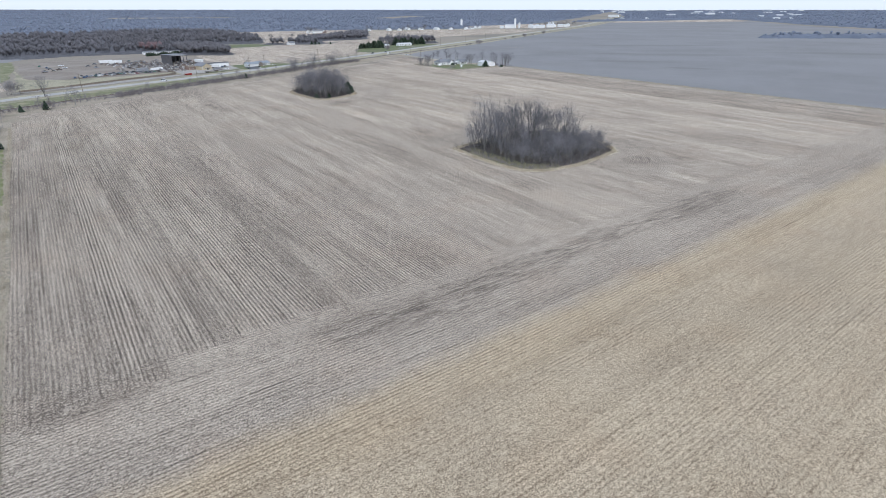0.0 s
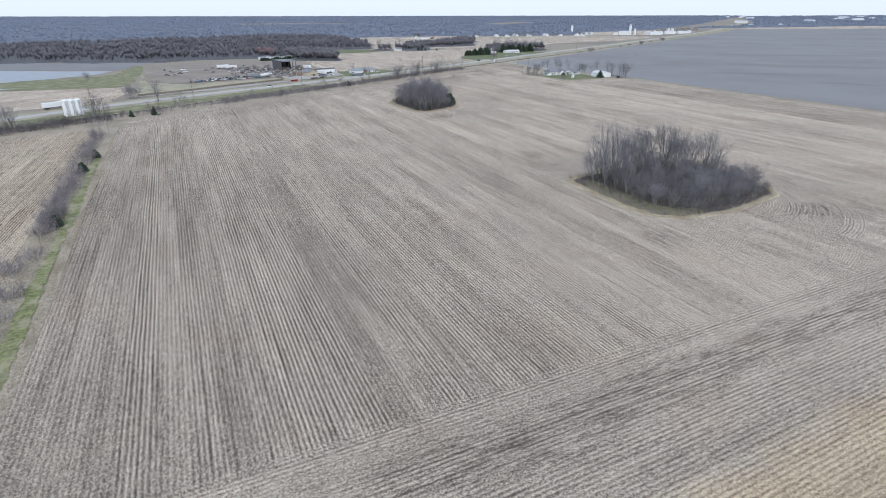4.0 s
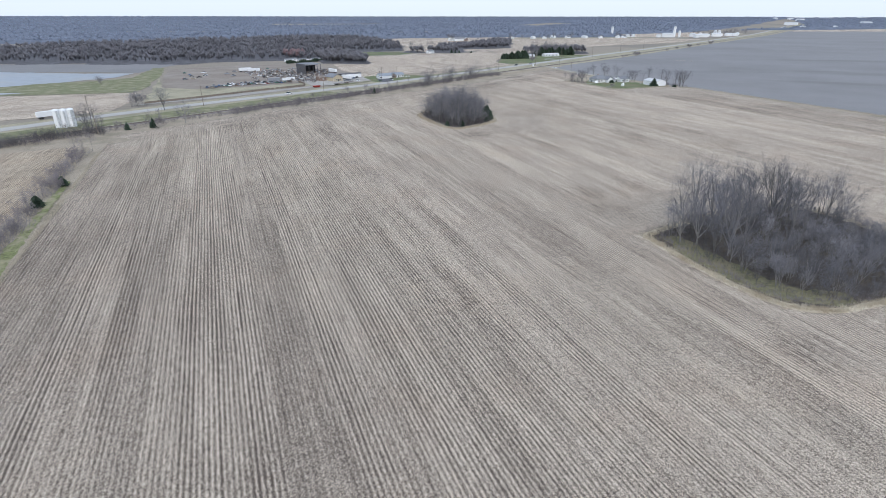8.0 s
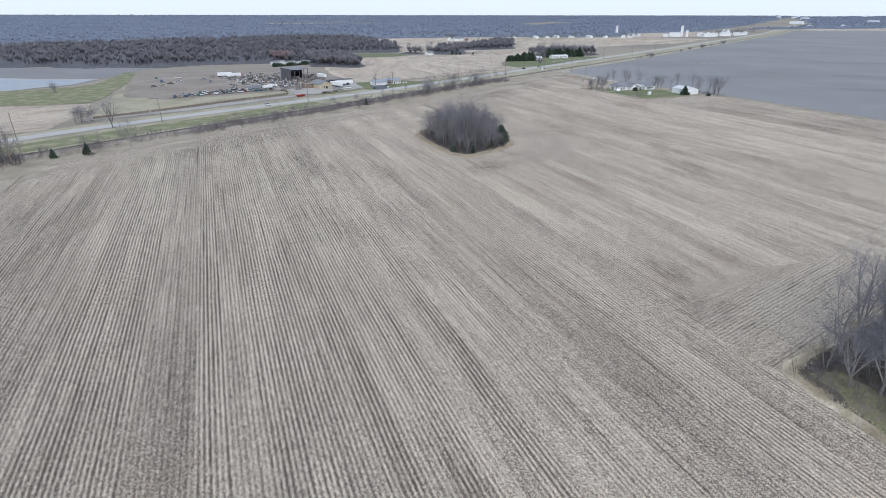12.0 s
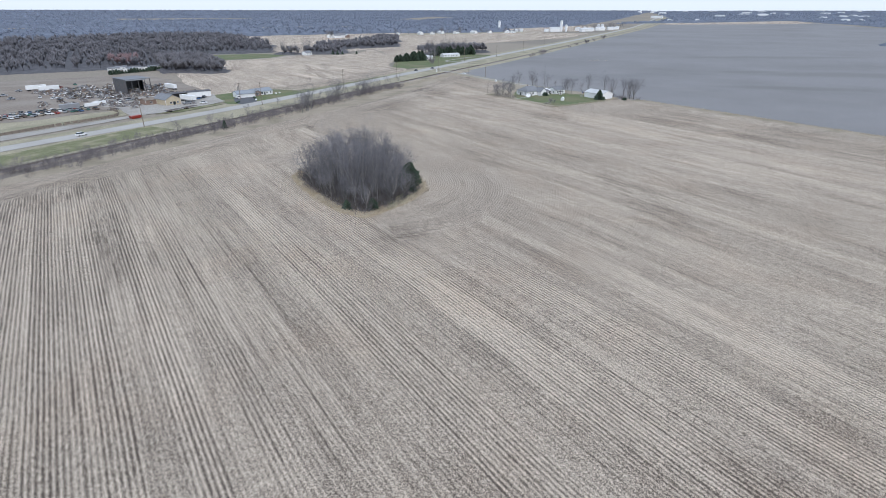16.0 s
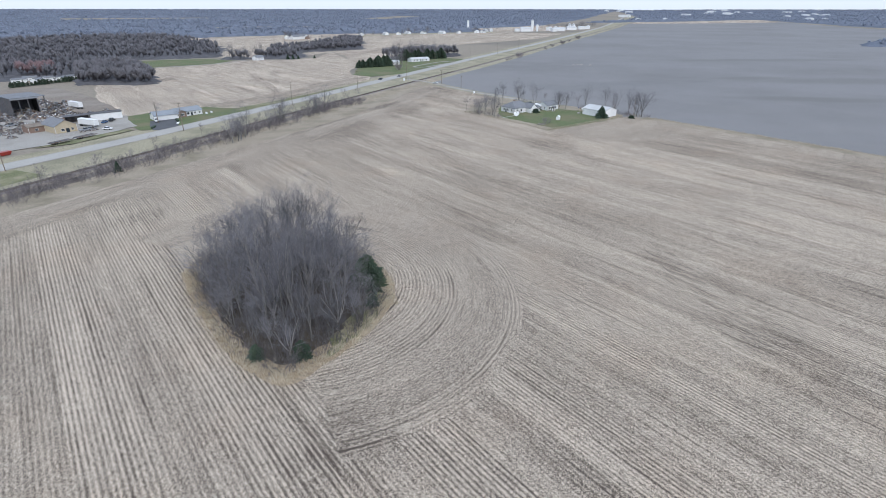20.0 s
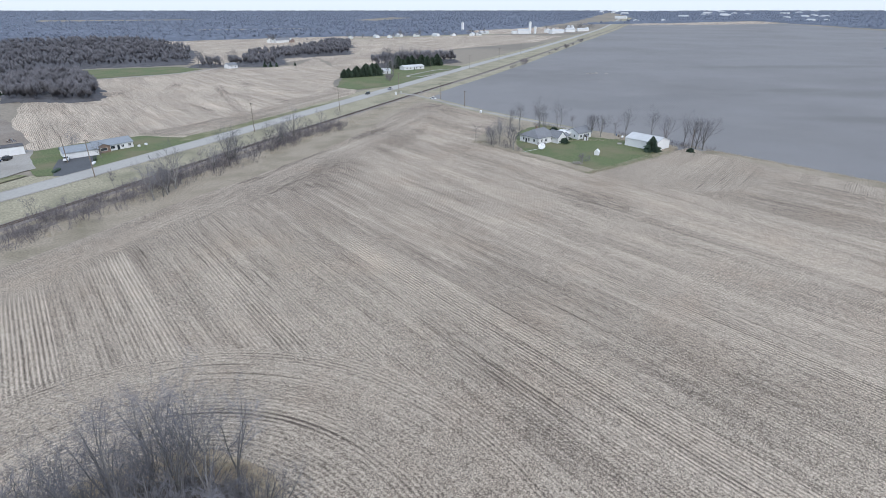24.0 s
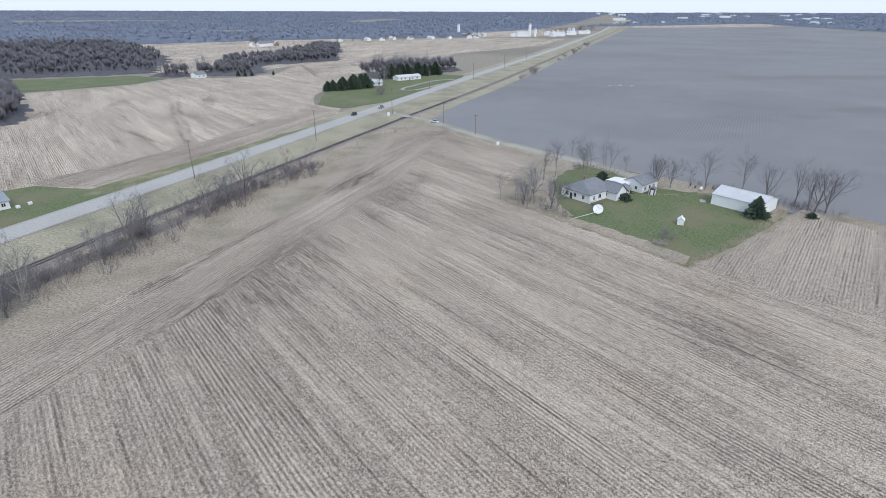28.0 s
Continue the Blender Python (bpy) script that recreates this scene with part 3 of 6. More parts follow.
def shrunk(poly, k):
    p = np.array(poly, float)
    c = p.mean(0)
    return c + (p - c) * k


patch("copse_moss_north", [(156, 333.6), (164, 336.4), (171, 340.6), (177, 346), (177.5, 350), (168, 344.5), (161, 340)], 0.125, "grass", "patch of green grass beside a copse", "verge", 2.0, 0.5)
patch("copse_moss_south", [(141, 177.5), (138.8, 168), (138.2, 158), (138.6, 148), (141, 139.5), (148, 134.6), (154, 133.2), (156, 136.5), (149, 141), (146.5, 151), (146, 165), (146.5, 176)], 0.125, "moss", "mossy green-brown strip beside a copse", "verge", 2.0, 0.6)
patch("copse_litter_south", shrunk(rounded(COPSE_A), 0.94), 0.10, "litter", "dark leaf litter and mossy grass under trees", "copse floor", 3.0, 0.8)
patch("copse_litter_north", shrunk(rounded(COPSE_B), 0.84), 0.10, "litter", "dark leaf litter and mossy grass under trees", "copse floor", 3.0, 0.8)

# the field beyond the ditch, the ditch and its bank
field_rows("field_west", -170, -27, lambda x: 60.0, lambda x: 364 + (x + 32) * 0.17, "rows_left", "harvested field with wandering rows beyond the ditch", ridge=0.03)
ditch_line = np.stack([np.full(60, -20.8), np.linspace(40, 372, 60)], 1)
ditch_line[:, 0] += np.sin(ditch_line[:, 1] * 0.05) * 0.5
ribbon("ditch", ditch_line, [(6.8, 0.02), (4.5, 0.16), (2.2, -0.06), (0.5, -0.09), (-1.5, -0.02), (-3.2, 0.14), (-4.8, 0.08)], "bank", "grassy drainage ditch between two fields", "ditch")
for y0_, y1_, w_ in ((45, 128, 1.9), (126, 205, 1.6), (203, 262, 1.8), (260, 300, 1.1)):
    patch("ditch_grass", [(-19.6 - w_, y0_), (-19.6 + w_, y0_), (-19.4 + w_ * 0.8, (y0_ + y1_) / 2), (-19.5 + w_ * 0.5, y1_), (-19.8 - w_ * 0.5, y1_), (-20.2 - w_ * 0.8, (y0_ + y1_) / 2)], 0.19, "ditchgrass", "strip of green grass along the ditch", "verge", 1.2, 0.28)

# the tilled grey field to the east and the far land
patch("field_grey", [(403, 30), (404.5, 430), (395, 445), (397, 505), (396.5, 560), (404, 640), (638, 768), (1043, 1005), (2080, 1600), (2600, 1250), (2230, 850), (1900, 400), (1500, -100), (700, -160), (403, -160)], 0.02, "soil", "bare grey tilled field with faint seed rows", "field", 60, 1.0)
patch("field_grey_far_edge", [(2080, 1580), (2560, 1250), (2780, 1400), (2300, 1720)], 0.05, "tan", "far strip of pale stubble", "field", 80, 4)

# the bank between the field and the rails, verges, road and railway
ribbon("rail_bank", RAIL[(RAIL[:, 0] > -250) & (RAIL[:, 0] < 420)], [(-42, -0.12), (-30, -0.03), (-16, 0.02), (-8, 0.08), (-3, 0.2)], "bank", "rough brown grassy bank beside the railway", "verge")
ribbon("rail_bank_far", RAIL[RAIL[:, 0] > 410], [(-16, -0.1), (-8, 0.08), (-3, 0.2)], "verge", "rough grassy bank beside the railway", "verge")
ribbon("median_verge", RAIL, [(2.5, 0.22), (5, 0.1), (9, -0.02), (16, -0.02), (24, 0.02), (46, -0.08)], "verge", "grass verge between the railway and the highway", "verge")
ribbon("median_lawn", RAIL[(RAIL[:, 0] > -120) & (RAIL[:, 0] < 130)], [(7, 0.06), (12, 0.05), (20, 0.05), (27, 0.04)], "grass", "greener mown grass between railway and highway", "verge")
ribbon("brush_floor", RAIL[(RAIL[:, 0] > 30) & (RAIL[:, 0] < 300)], [(-11.5, 0.07), (-10, 0.1), (-8, 0.14), (-6, 0.2)], "brushfloor", "dark leaf litter under railway brush", "verge")
ribbon("ballast", RAIL, [(-3.2, 0.1), (-1.8, 0.45), (1.8, 0.45), (3.2, 0.1)], "ballast", "crushed-stone ballast of a single railway track", "railway")
for side in (-0.76, 0.76):
    ribbon("rail", RAIL, [(side - 0.06, 0.5), (side - 0.05, 0.66), (side + 0.05, 0.66), (side + 0.06, 0.5)], "steel", "rusty steel rail of a single track", "rail")
ribbon("road", ROAD, [(-0.3, 0.02), (0, 0.16), (4.5, 0.24), (9, 0.16), (9.3, 0.02)], "asphalt", "weathered pale two-lane highway", "road")
for off, w_ in ((-1.4, "south"), (9.0, "north")):
    ribbon("road_shoulder_" + w_, ROAD[(ROAD[:, 0] > -300) & (ROAD[:, 0] < 1500)], [(off, 0.1), (off + 0.7, 0.13), (off + 1.4, 0.1)], "gravel", "gravel shoulder of the highway", "shoulder")
ribbon("road_verge_north", ROAD[(ROAD[:, 0] > -300) & (ROAD[:, 0] < 1400)], [(8.8, 0.12), (11, 0.02), (14, -0.04), (20, -0.12)], "verge", "grass verge along the highway", "verge")

# the farmyard, its lane and lawn
LOT = [(336, 511), (337, 490), (337.5, 470), (335, 443.5), (350, 442.3), (368, 442), (390, 442.5), (399, 447), (404, 462), (402, 475), (400, 500), (396, 528), (391, 541), (378, 536), (352, 520)]
patch("farm_verge", np.array(LOT) * 1.0 + (np.array(LOT) - np.mean(LOT, 0)) * 0.025, 0.06, "bank", "brown rough grass around the farmyard", "verge", 3.0, 0.4)
patch("farm_lawn", LOT, 0.09, "lawn", "green farmyard lawn with worn brown patches", "lawn", 3.0, 0.3)
LANE = smooth([(399, 668), (402.5, 650), (400, 620), (396.5, 590), (395, 560), (395.5, 530), (396, 505), (392, 492)], 6)
ribbon("lane", LANE, [(-2.0, 0.1), (-1.6, 0.2), (0, 0.23), (1.6, 0.2), (2.0, 0.1)], "gravel", "pale gravel farm lane with two wheel tracks", "lane")
ribbon("lane_verge", LANE, [(-4.5, 0.05), (-1.9, 0.14), (1.9, 0.14), (4.5, 0.05)], "verge", "grass edges of the farm lane", "verge")

patch("farm_dirt_north", [(335.5, 512), (336, 486), (342, 484), (347, 494), (356, 503), (366, 512), (378, 517), (388, 518), (394, 522), (391, 542), (376, 536.5), (352, 521)], 0.105, "bank", "brown leaf-strewn ground under farmyard trees", "yard", 2.0, 0.6)
patch("farm_dirt_east", [(385, 442), (393, 458), (394, 472), (388, 482), (389, 496), (399, 500), (404, 478), (405, 462), (401, 445)], 0.105, "bank", "brown worn ground beside a shed", "yard", 2.0, 0.6)
patch("farm_dirt_west", [(335.5, 444), (341, 446), (342, 462), (340.5, 484), (335.5, 486), (336, 466)], 0.1, "bank", "brown strip of rough ground along a lawn", "yard", 2.0, 0.5)
patch("field_edge_strip", [(399.5, 40), (408.5, 40), (409, 240), (408, 432), (400, 436), (400.5, 240)], 0.06, "bank", "brown grassy strip between two fields", "verge", 4.0, 0.5)

# ---- the land beyond the highway ----
patch("field_across", [(236, 606), (300, 643), (372, 686), (386, 706), (378, 728), (400, 770), (430, 800), (500, 1010), (440, 930), (400, 915), (340, 942), (300, 917), (220, 911), (190, 860), (176, 832), (172, 760), (165, 650), (168, 622), (190, 612)], -0.02, "rows_far", "harvested field with oblique rows across the highway", "field", 20, 1.0)
patch("field_across_green", [(216, 914), (308, 919), (340, 945), (322, 990), (270, 1006), (218, 1022), (150, 1010), (140, 930)], 0.04, "lawn", "bright green winter-wheat strip", "field", 15, 1.0)
patch("field_far_a", [(505, 1015), (430, 800), (560, 835), (640, 940), (760, 1030), (1000, 1080), (1250, 1222), (1180, 1405), (900, 1405), (750, 1360), (620, 1160), (560, 1050)], -0.03, "tan", "distant tan field with faint stripes", "field", 40, 2.0)
patch("field_far_b", [(400, 1620), (400, 1300), (355, 1070), (338, 1003), (372, 975), (420, 950), (520, 1015), (570, 1050), (720, 1320), (860, 1420), (856, 1555), (656, 1575), (480, 1570)], 0.0, "tan", "distant tan field beyond a belt of woods", "field", 40, 2.0)
patch("field_far_c", [(1190, 1440), (1360, 1335), (1480, 1390), (1800, 1560), (1600, 1900), (1280, 1880)], 0.0, "tan", "distant tan field around a farmstead", "field", 60, 3.0)
patch("field_by_tanks", [(-300, 330), (-82, 458), (-30, 470), (-20, 520), (-24, 566), (-115, 578), (-330, 600)], 0.02, "tan", "pale tan stubble field beyond the highway", "field", 15, 1.0)
patch("field_beyond_water", [(-1000, 880), (-560, 660), (-177, 806), (-40, 745), (-20, 810), (0, 850), (-300, 960)], 0.03, "soil", "brown field beyond the flooded ground", "field", 40, 2.0)
patch("grass_strip", [(-330, 602), (-117, 582), (-28, 568), (-20, 600), (-16, 700), (-17, 800), (-30, 800), (-40, 690), (-70, 670), (-140, 668), (-350, 690)], 0.05, "grass", "green grass strip beside flooded ground", "verge", 12, 1.0)
patch("flood_water", [(-420, 640), (-240, 640), (-134, 648), (-90, 672), (-55, 700), (-43, 738), (-80, 752), (-178, 806), (-330, 780), (-460, 740)], 0.09, "water", "shallow flood water lying in a field", "water", 12, 2.0)
patch("flood_water_ditch", [(-420, 612), (-240, 598), (-130, 590), (-104, 594), (-140, 607), (-250, 622), (-420, 634)], 0.10, "water", "narrow pool of flood water in grass", "water", 12, 1.5)

# the scrapyard's ground
patch("yard_grass", [(-14, 507), (20, 516), (75, 548), (110, 562), (112, 585), (60, 575), (20, 570), (-8, 600), (-15, 680)], 0.03, "verge", "rough dry grass in front of the scrapyard", "verge", 10, 1.0)
patch("yard_dirt", [(-6, 590), (20, 572), (70, 574), (108, 590), (150, 600), (172, 640), (165, 720), (150, 790), (125, 800), (60, 800), (20, 795), (-12, 770), (-13, 680)], 0.05, "dirt", "churned brown dirt of a scrapyard", "yard", 8, 1.2)
patch("yard_gravel", [(112, 556), (135, 561), (171, 584), (170, 606), (172, 622), (150, 628), (128, 640), (100, 640), (92, 618), (108, 598)], 0.12, "gravel", "pale gravel yard in front of the scrapyard office", "yard", 6, 0.6)
patch("yard_gravel_strip", [(-20, 492), (40, 512), (75, 530), (112, 552), (110, 558), (60, 536), (0, 508)], 0.06, "gravel", "gravel track along the highway", "track", 8, 0.4)
patch("yard_grass_island", [(124, 556), (140, 556), (168, 574), (164, 577), (140, 566)], 0.17, "grass", "grass island between yard and highway", "verge", 5, 0.3)
patch("ranch_lawn", [(164, 600), (168, 585), (170, 570), (182, 566), (205, 578), (236, 597), (232, 606), (216, 624), (190, 624), (172, 618)], 0.075, "lawn", "green lawn around a ranch house", "lawn", 5, 0.4)
patch("ranch_drive", [(179, 594), (176, 580), (175, 566.5), (180, 563.5), (188, 568), (190, 580), (193, 593)], 0.11, "drive", "dark asphalt driveway", "driveway", 4, 0.1)
patch("lawn_across", [(379, 727), (384, 703), (425, 707), (487, 744), (555, 780), (575, 800), (560, 826), (520, 840), (480, 822), (418, 785)], 0.06, "lawn", "green lawn around houses beyond the highway", "lawn", 8, 0.6)
LOOP = smooth([(545, 780), (528, 783), (505, 775), (486, 765), (472, 758), (466, 748), (476, 744), (496, 752), (518, 762), (532, 766)], 5)
ribbon("loop_drive", LOOP, [(-1.6, 0.2), (0, 0.26), (1.6, 0.2)], "gravel", "pale looping gravel driveway", "driveway")
TRACK = smooth([(356, 945), (330, 930), (308, 917), (258, 911), (216, 913), (120, 935)], 15)
ribbon("field_track", TRACK, [(-2, 0.1), (0, 0.16), (2, 0.1)], "gravel", "pale track along a green field", "track")

patch("field_across_headland", [(237, 607), (300, 644), (371, 686), (380, 706), (360, 706), (330, 688), (290, 664), (250, 642), (215, 630), (218, 622)], 0.03, "rows_rail", "churned brown headland of a field along the highway", "field", 8, 1.2)
patch("ranch_lawn_strip", [(228, 600), (236, 597.5), (262, 612), (300, 634), (340, 657), (339, 660), (298, 640), (258, 619), (232, 608)], 0.08, "grass", "green grass strip along the highway", "verge", 6, 0.6)

# ---- trees, shrubs and grass ----
def tube(V, F, p0, p1, r0, r1, sides):
    d = Vector(p1) - Vector(p0)
    if d.length < 1e-6:
        return
    q = d.to_track_quat("Z", "Y").to_matrix()
    k = len(V)
    for p, r in ((p0, r0), (p1, r1)):
        if r <= 0:
            V.append(tuple(p))
            continue
        for i in range(sides):
            a = 2 * math.pi * i / sides
            V.append(tuple(Vector(p) + q @ Vector((r * math.cos(a), r * math.sin(a), 0))))
    for i in range(sides):
        j = (i + 1) % sides
        F.append((k + i, k + j, k + sides) if r1 <= 0 else (k + i, k + j, k + sides + j, k + sides + i))


def branch(rng, wood, twigs, p, d, length, r, level, counts, lift, slim=False):
    """One branch with its side branches; the last level is a fine twig."""
    last = level == len(counts)
    V, F = twigs if level >= 2 else wood
    if last:
        tube(V, F, p, p + d * length, r, 0, 3)
        return
    segs = (2, 1, 1)[min(level, 2)] if slim else (5, 4, 2, 1, 1)[min(level, 4)]
    sides = 3 if slim else (7, 5, 3, 3, 3)[min(level, 4)]
    pts, dirs, q = [Vector(p)], [], Vector(d)
    for s in range(segs):
        q = (q + Vector(rng.normal(0, 0.05 + 0.045 * level, 3)) + Vector((0, 0, lift))).normalized()
        dirs.append(q.copy())
        pts.append(pts[-1] + q * (length / segs))
    for s in range(segs):
        t0, t1 = s / segs, (s + 1) / segs
        tube(V, F, pts[s], pts[s + 1], r * (1 - 0.75 * t0), r * (1 - 0.75 * t1), sides)
    for c in range(counts[level]):
        t = (0.32 if level == 0 else 0.2) + (0.98 - (0.32 if level == 0 else 0.2)) * (c + rng.random()) / counts[level]
        s = min(segs - 1, int(t * segs))
        base = pts[s].lerp(pts[s + 1], t * segs - s)
        side = Vector(rng.normal(0, 1, 3))
        side = (side - dirs[s] * side.dot(dirs[s])).normalized()
        spread = math.radians(rng.uniform(28, 55))
        q = (dirs[s] * math.cos(spread) + side * math.sin(spread)).normalized()
        k = (0.62 - 0.34 * t) if level == 0 else (0.62 - 0.25 * t)
        branch(rng, wood, twigs, base, q, length * k * rng.uniform(0.75, 1.2), max(0.016, r * (1 - 0.7 * t) * 0.55), level + 1, counts, lift, slim)


def bare_tree(seed, height, radius, counts=(4, 8, 6, 5), lift=0.1, twig="twig", stems=1, fork=0.34, open_=26, name="bare_tree", label=""):
    """A leafless tree: a trunk that forks into rising limbs, and a crown of branches and twigs."""
    rng = np.random.default_rng(seed)
    wood, twigs = ([], []), ([], [])
    for s in range(stems):
        many = stems > 1
        a0 = 2 * math.pi * (s + rng.random() * 0.5) / stems
        tall = height * (1 if s == 0 else rng.uniform(0.75, 0.98))
        p = Vector((math.cos(a0) * 0.25 * many, math.sin(a0) * 0.25 * many, -0.3))
        d = Vector((math.cos(a0) * 0.2 * many + rng.normal(0, 0.03), math.sin(a0) * 0.2 * many + rng.normal(0, 0.03), 1)).normalized()
        r, reach = radius * (0.75 if many else 1), tall * fork * rng.uniform(0.85, 1.15)
        bits = 3
        for k in range(bits):
            prev, q = p, p + d * (reach / bits)
            tube(*wood, p, q, r * (1 - 0.1 * k), r * (0.9 - 0.1 * k), 7)
            p, d = q, (d + Vector(rng.normal(0, 0.06, 3))).normalized()
        turn = rng.uniform(0, 6.283)
        for k in range(counts[0]):
            a = turn + 2 * math.pi * (k + rng.uniform(-0.25, 0.25)) / counts[0]
            tip = radians(open_) * rng.uniform(0.25 if k == 0 else 0.6, 0.5 if k == 0 else 1.3)
            e = Vector((math.cos(a) * math.sin(tip), math.sin(a) * math.sin(tip), math.cos(tip)))
            q = p.lerp(prev, 0.85 * rng.random() * (k > 0))
            branch(rng, wood, twigs, q, (e + d * 0.4).normalized(), (tall - reach) * rng.uniform(0.78, 1.05), r * 0.55, 1, counts, lift)
    ob = thing(name, label or "leafless grey deciduous tree with fine rising twigs", "tree")
    part("trunk", mesh("trunk", *wood, "bark"), ob)
    part("crown", mesh("crown", *twigs, twig), ob)
    return ob


def shrub(seed, height, spread, stems=16, counts=(5, 4), material="brush", name="shrub", label="tangled leafless purple-brown shrub"):
    rng = np.random.default_rng(seed)
    V, F = [], []
    for s in range(stems):
        a, rr = rng.uniform(0, 2 * math.pi), spread * 0.35 * math.sqrt(rng.random())
        p = Vector((rr * math.cos(a), rr * math.sin(a), -0.1))
        d = Vector((math.cos(a) * rng.uniform(0.1, 0.8), math.sin(a) * rng.uniform(0.1, 0.8), 1)).normalized()
        branch(rng, (V, F), (V, F), p, d, height * rng.uniform(0.55, 1.0), 0.045, 0, counts, 0.05, True)
    return solo(name, mesh(name, V, F, material), label, "shrub")


def diamond(V, F, p, d, length, width):
    """A tuft: a slim four-sided spindle."""
    d = Vector(d).normalized()
    q = d.to_track_quat("Z", "Y").to_matrix()
    k = len(V)
    p = Vector(p)
    V.append(tuple(p))
    for i in range(3):
        a = i * 2.0944
        V.append(tuple(p + d * length * 0.4 + q @ Vector((width * math.cos(a), width * math.sin(a), 0))))
    V.append(tuple(p + d * length))
    for i in range(3):
        j = (i + 1) % 3
        F.append((k, k + 1 + j, k + 1 + i))
        F.append((k + 1 + i, k + 1 + j, k + 4))


def conifer(seed, height, radius, name="cedar_tree", label="dense dark green cedar with a pointed top", tufts=420, power=0.9):
    rng = np.random.default_rng(seed)
    V, F, W, G = [], [], [], []
    tube(W, G, (0, 0, -0.2), (0, 0, height * 0.9), radius * 0.08 + 0.05, 0.03, 6)
    for k in range(tufts):
        t = rng.random() ** 0.85
        a = rng.uniform(0, 2 * math.pi)
        lump = 1 + 0.16 * math.sin(3 * a + seed + 9 * t) + 0.12 * math.sin(5 * a - 17 * t)
        r = radius * ((1 - t) ** power) * lump
        inner = r * rng.uniform(0.2, 0.72)
        z = height * (0.03 + 0.95 * t)
        d = Vector((math.cos(a), math.sin(a), rng.uniform(-0.3, 0.45)))
        ln = r * rng.uniform(0.3, 0.62) + 0.1 * radius
        diamond(V, F, (inner * math.cos(a), inner * math.sin(a), z), d, ln, ln * 0.2 + 0.04)
    k = len(V)
    for z, q in ((0.06, 0.3), (0.35, 0.3 * 0.65 ** power), (0.7, 0.3 * 0.3 ** power)):
        V += [(radius * q * math.cos(i * 0.785), radius * q * math.sin(i * 0.785), height * z) for i in range(8)]
    V.append((0, 0, height * 0.9))
    for lv in (0, 8):
        F += [(k + lv + i, k + lv + (i + 1) % 8, k + lv + 8 + (i + 1) % 8, k + lv + 8 + i) for i in range(8)]
    F += [(k + 16 + i, k + 16 + (i + 1) % 8, k + 24) for i in range(8)]
    ob = thing(name, label, "tree")
    part("trunk", mesh("trunk", W, G, "bark"), ob)
    part("crown", mesh("crown", V, F, "evergreen"), ob)
    return ob


def at(x, y, rz=0.0, size=1.0, lift=0.0):
    return pose(x, y, float(hgt(x, y)) + lift, 0, 0, rz) @ Matrix.Scale(size, 4)


def plant(kinds, x, y, rz, size, label="", group=""):
    """Stand a copy of one of the kinds at a place."""
    src = kinds[int(rz * 7919) % len(kinds)]
    ob = copy_thing(src, at(x, y, rz, size))
    ob.matrix_basis = at(x, y, rz, size)
    if label:
        ob["label"] = label
    if group:
        ob["group"] = group
    return ob


def inside(poly, x, y):
    p, hit = np.array(poly, float), False
    for (ax_, ay_), (bx_, by_) in zip(p, np.roll(p, -1, 0)):
        if (ay_ > y) != (by_ > y) and x < (bx_ - ax_) * (y - ay_) / (by_ - ay_) + ax_:
            hit = not hit
    return hit


def fill(poly, gap, seed, shrink=0.9):
    """Scattered places inside an outline, no two nearer than gap."""
    rng = np.random.default_rng(seed)
    p = shrunk(poly, shrink)
    lo, hi = p.min(0), p.max(0)
    out = []
    for _ in range(6000):
        q = lo + (hi - lo) * rng.random(2)
        if inside(p, *q) and (not out or ((np.array(out) - q) ** 2).sum(1).min() > gap * gap):
            out.append(q)
    return out


rng = np.random.default_rng(5)
# the first of each kind stands at a real place; the others are copies of it
TALL = [bare_tree(10 + k, 15 + 1.2 * k, 0.24, (4, 7, 5, 4), 0.1, open_=24) for k in range(3)]
TALL.append(bare_tree(20, 14.5, 0.19, (3, 6, 5, 4), 0.09, stems=2, open_=20))
TALL.append(bare_tree(21, 13, 0.17, (2, 6, 5, 4), 0.08, stems=3, open_=18, fork=0.4))
WIDE = [bare_tree(30 + k, 13.5, 0.3, (5, 7, 6, 4), 0.07, fork=0.24, open_=38) for k in range(2)]
LOW = [bare_tree(35 + k, 7.5, 0.12, (3, 6, 5, 4), 0.06, ("twig", "palebrush", "palebrush", "twig")[k], stems=3, fork=0.22, open_=34, name="scrub_tree", label="low many-stemmed leafless tree with dense grey twigs") for k in range(4)]
SAPLING = [bare_tree(40 + k, 7.0, 0.07, (3, 5, 5, 4), 0.08, "brush", name="sapling", label="slender leafless sapling with thin grey twigs") for k in range(3)]
SHRUB = [shrub(50 + k, 3.6, 3.6, 18, (6, 4, 3)) for k in range(3)]
CEDAR = [conifer(60, 6.5, 2.1), conifer(61, 5.4, 2.0)]
BUSHY = conifer(62, 7.2, 3.3, "spreading_cedar", "broad dark green cedar at the edge of a copse", 1200, 0.6)


def edge_gap(poly, x, y):
    """How far a point lies from the nearest side of an outline."""
    p = np.array(poly, float)
    e = np.roll(p, -1, 0) - p
    q = np.array((x, y)) - p
    k = np.clip((q * e).sum(1) / (e * e).sum(1), 0, 1)
    return float(np.linalg.norm(q - e * k[:, None], axis=1).min())


MIXED = TALL + WIDE


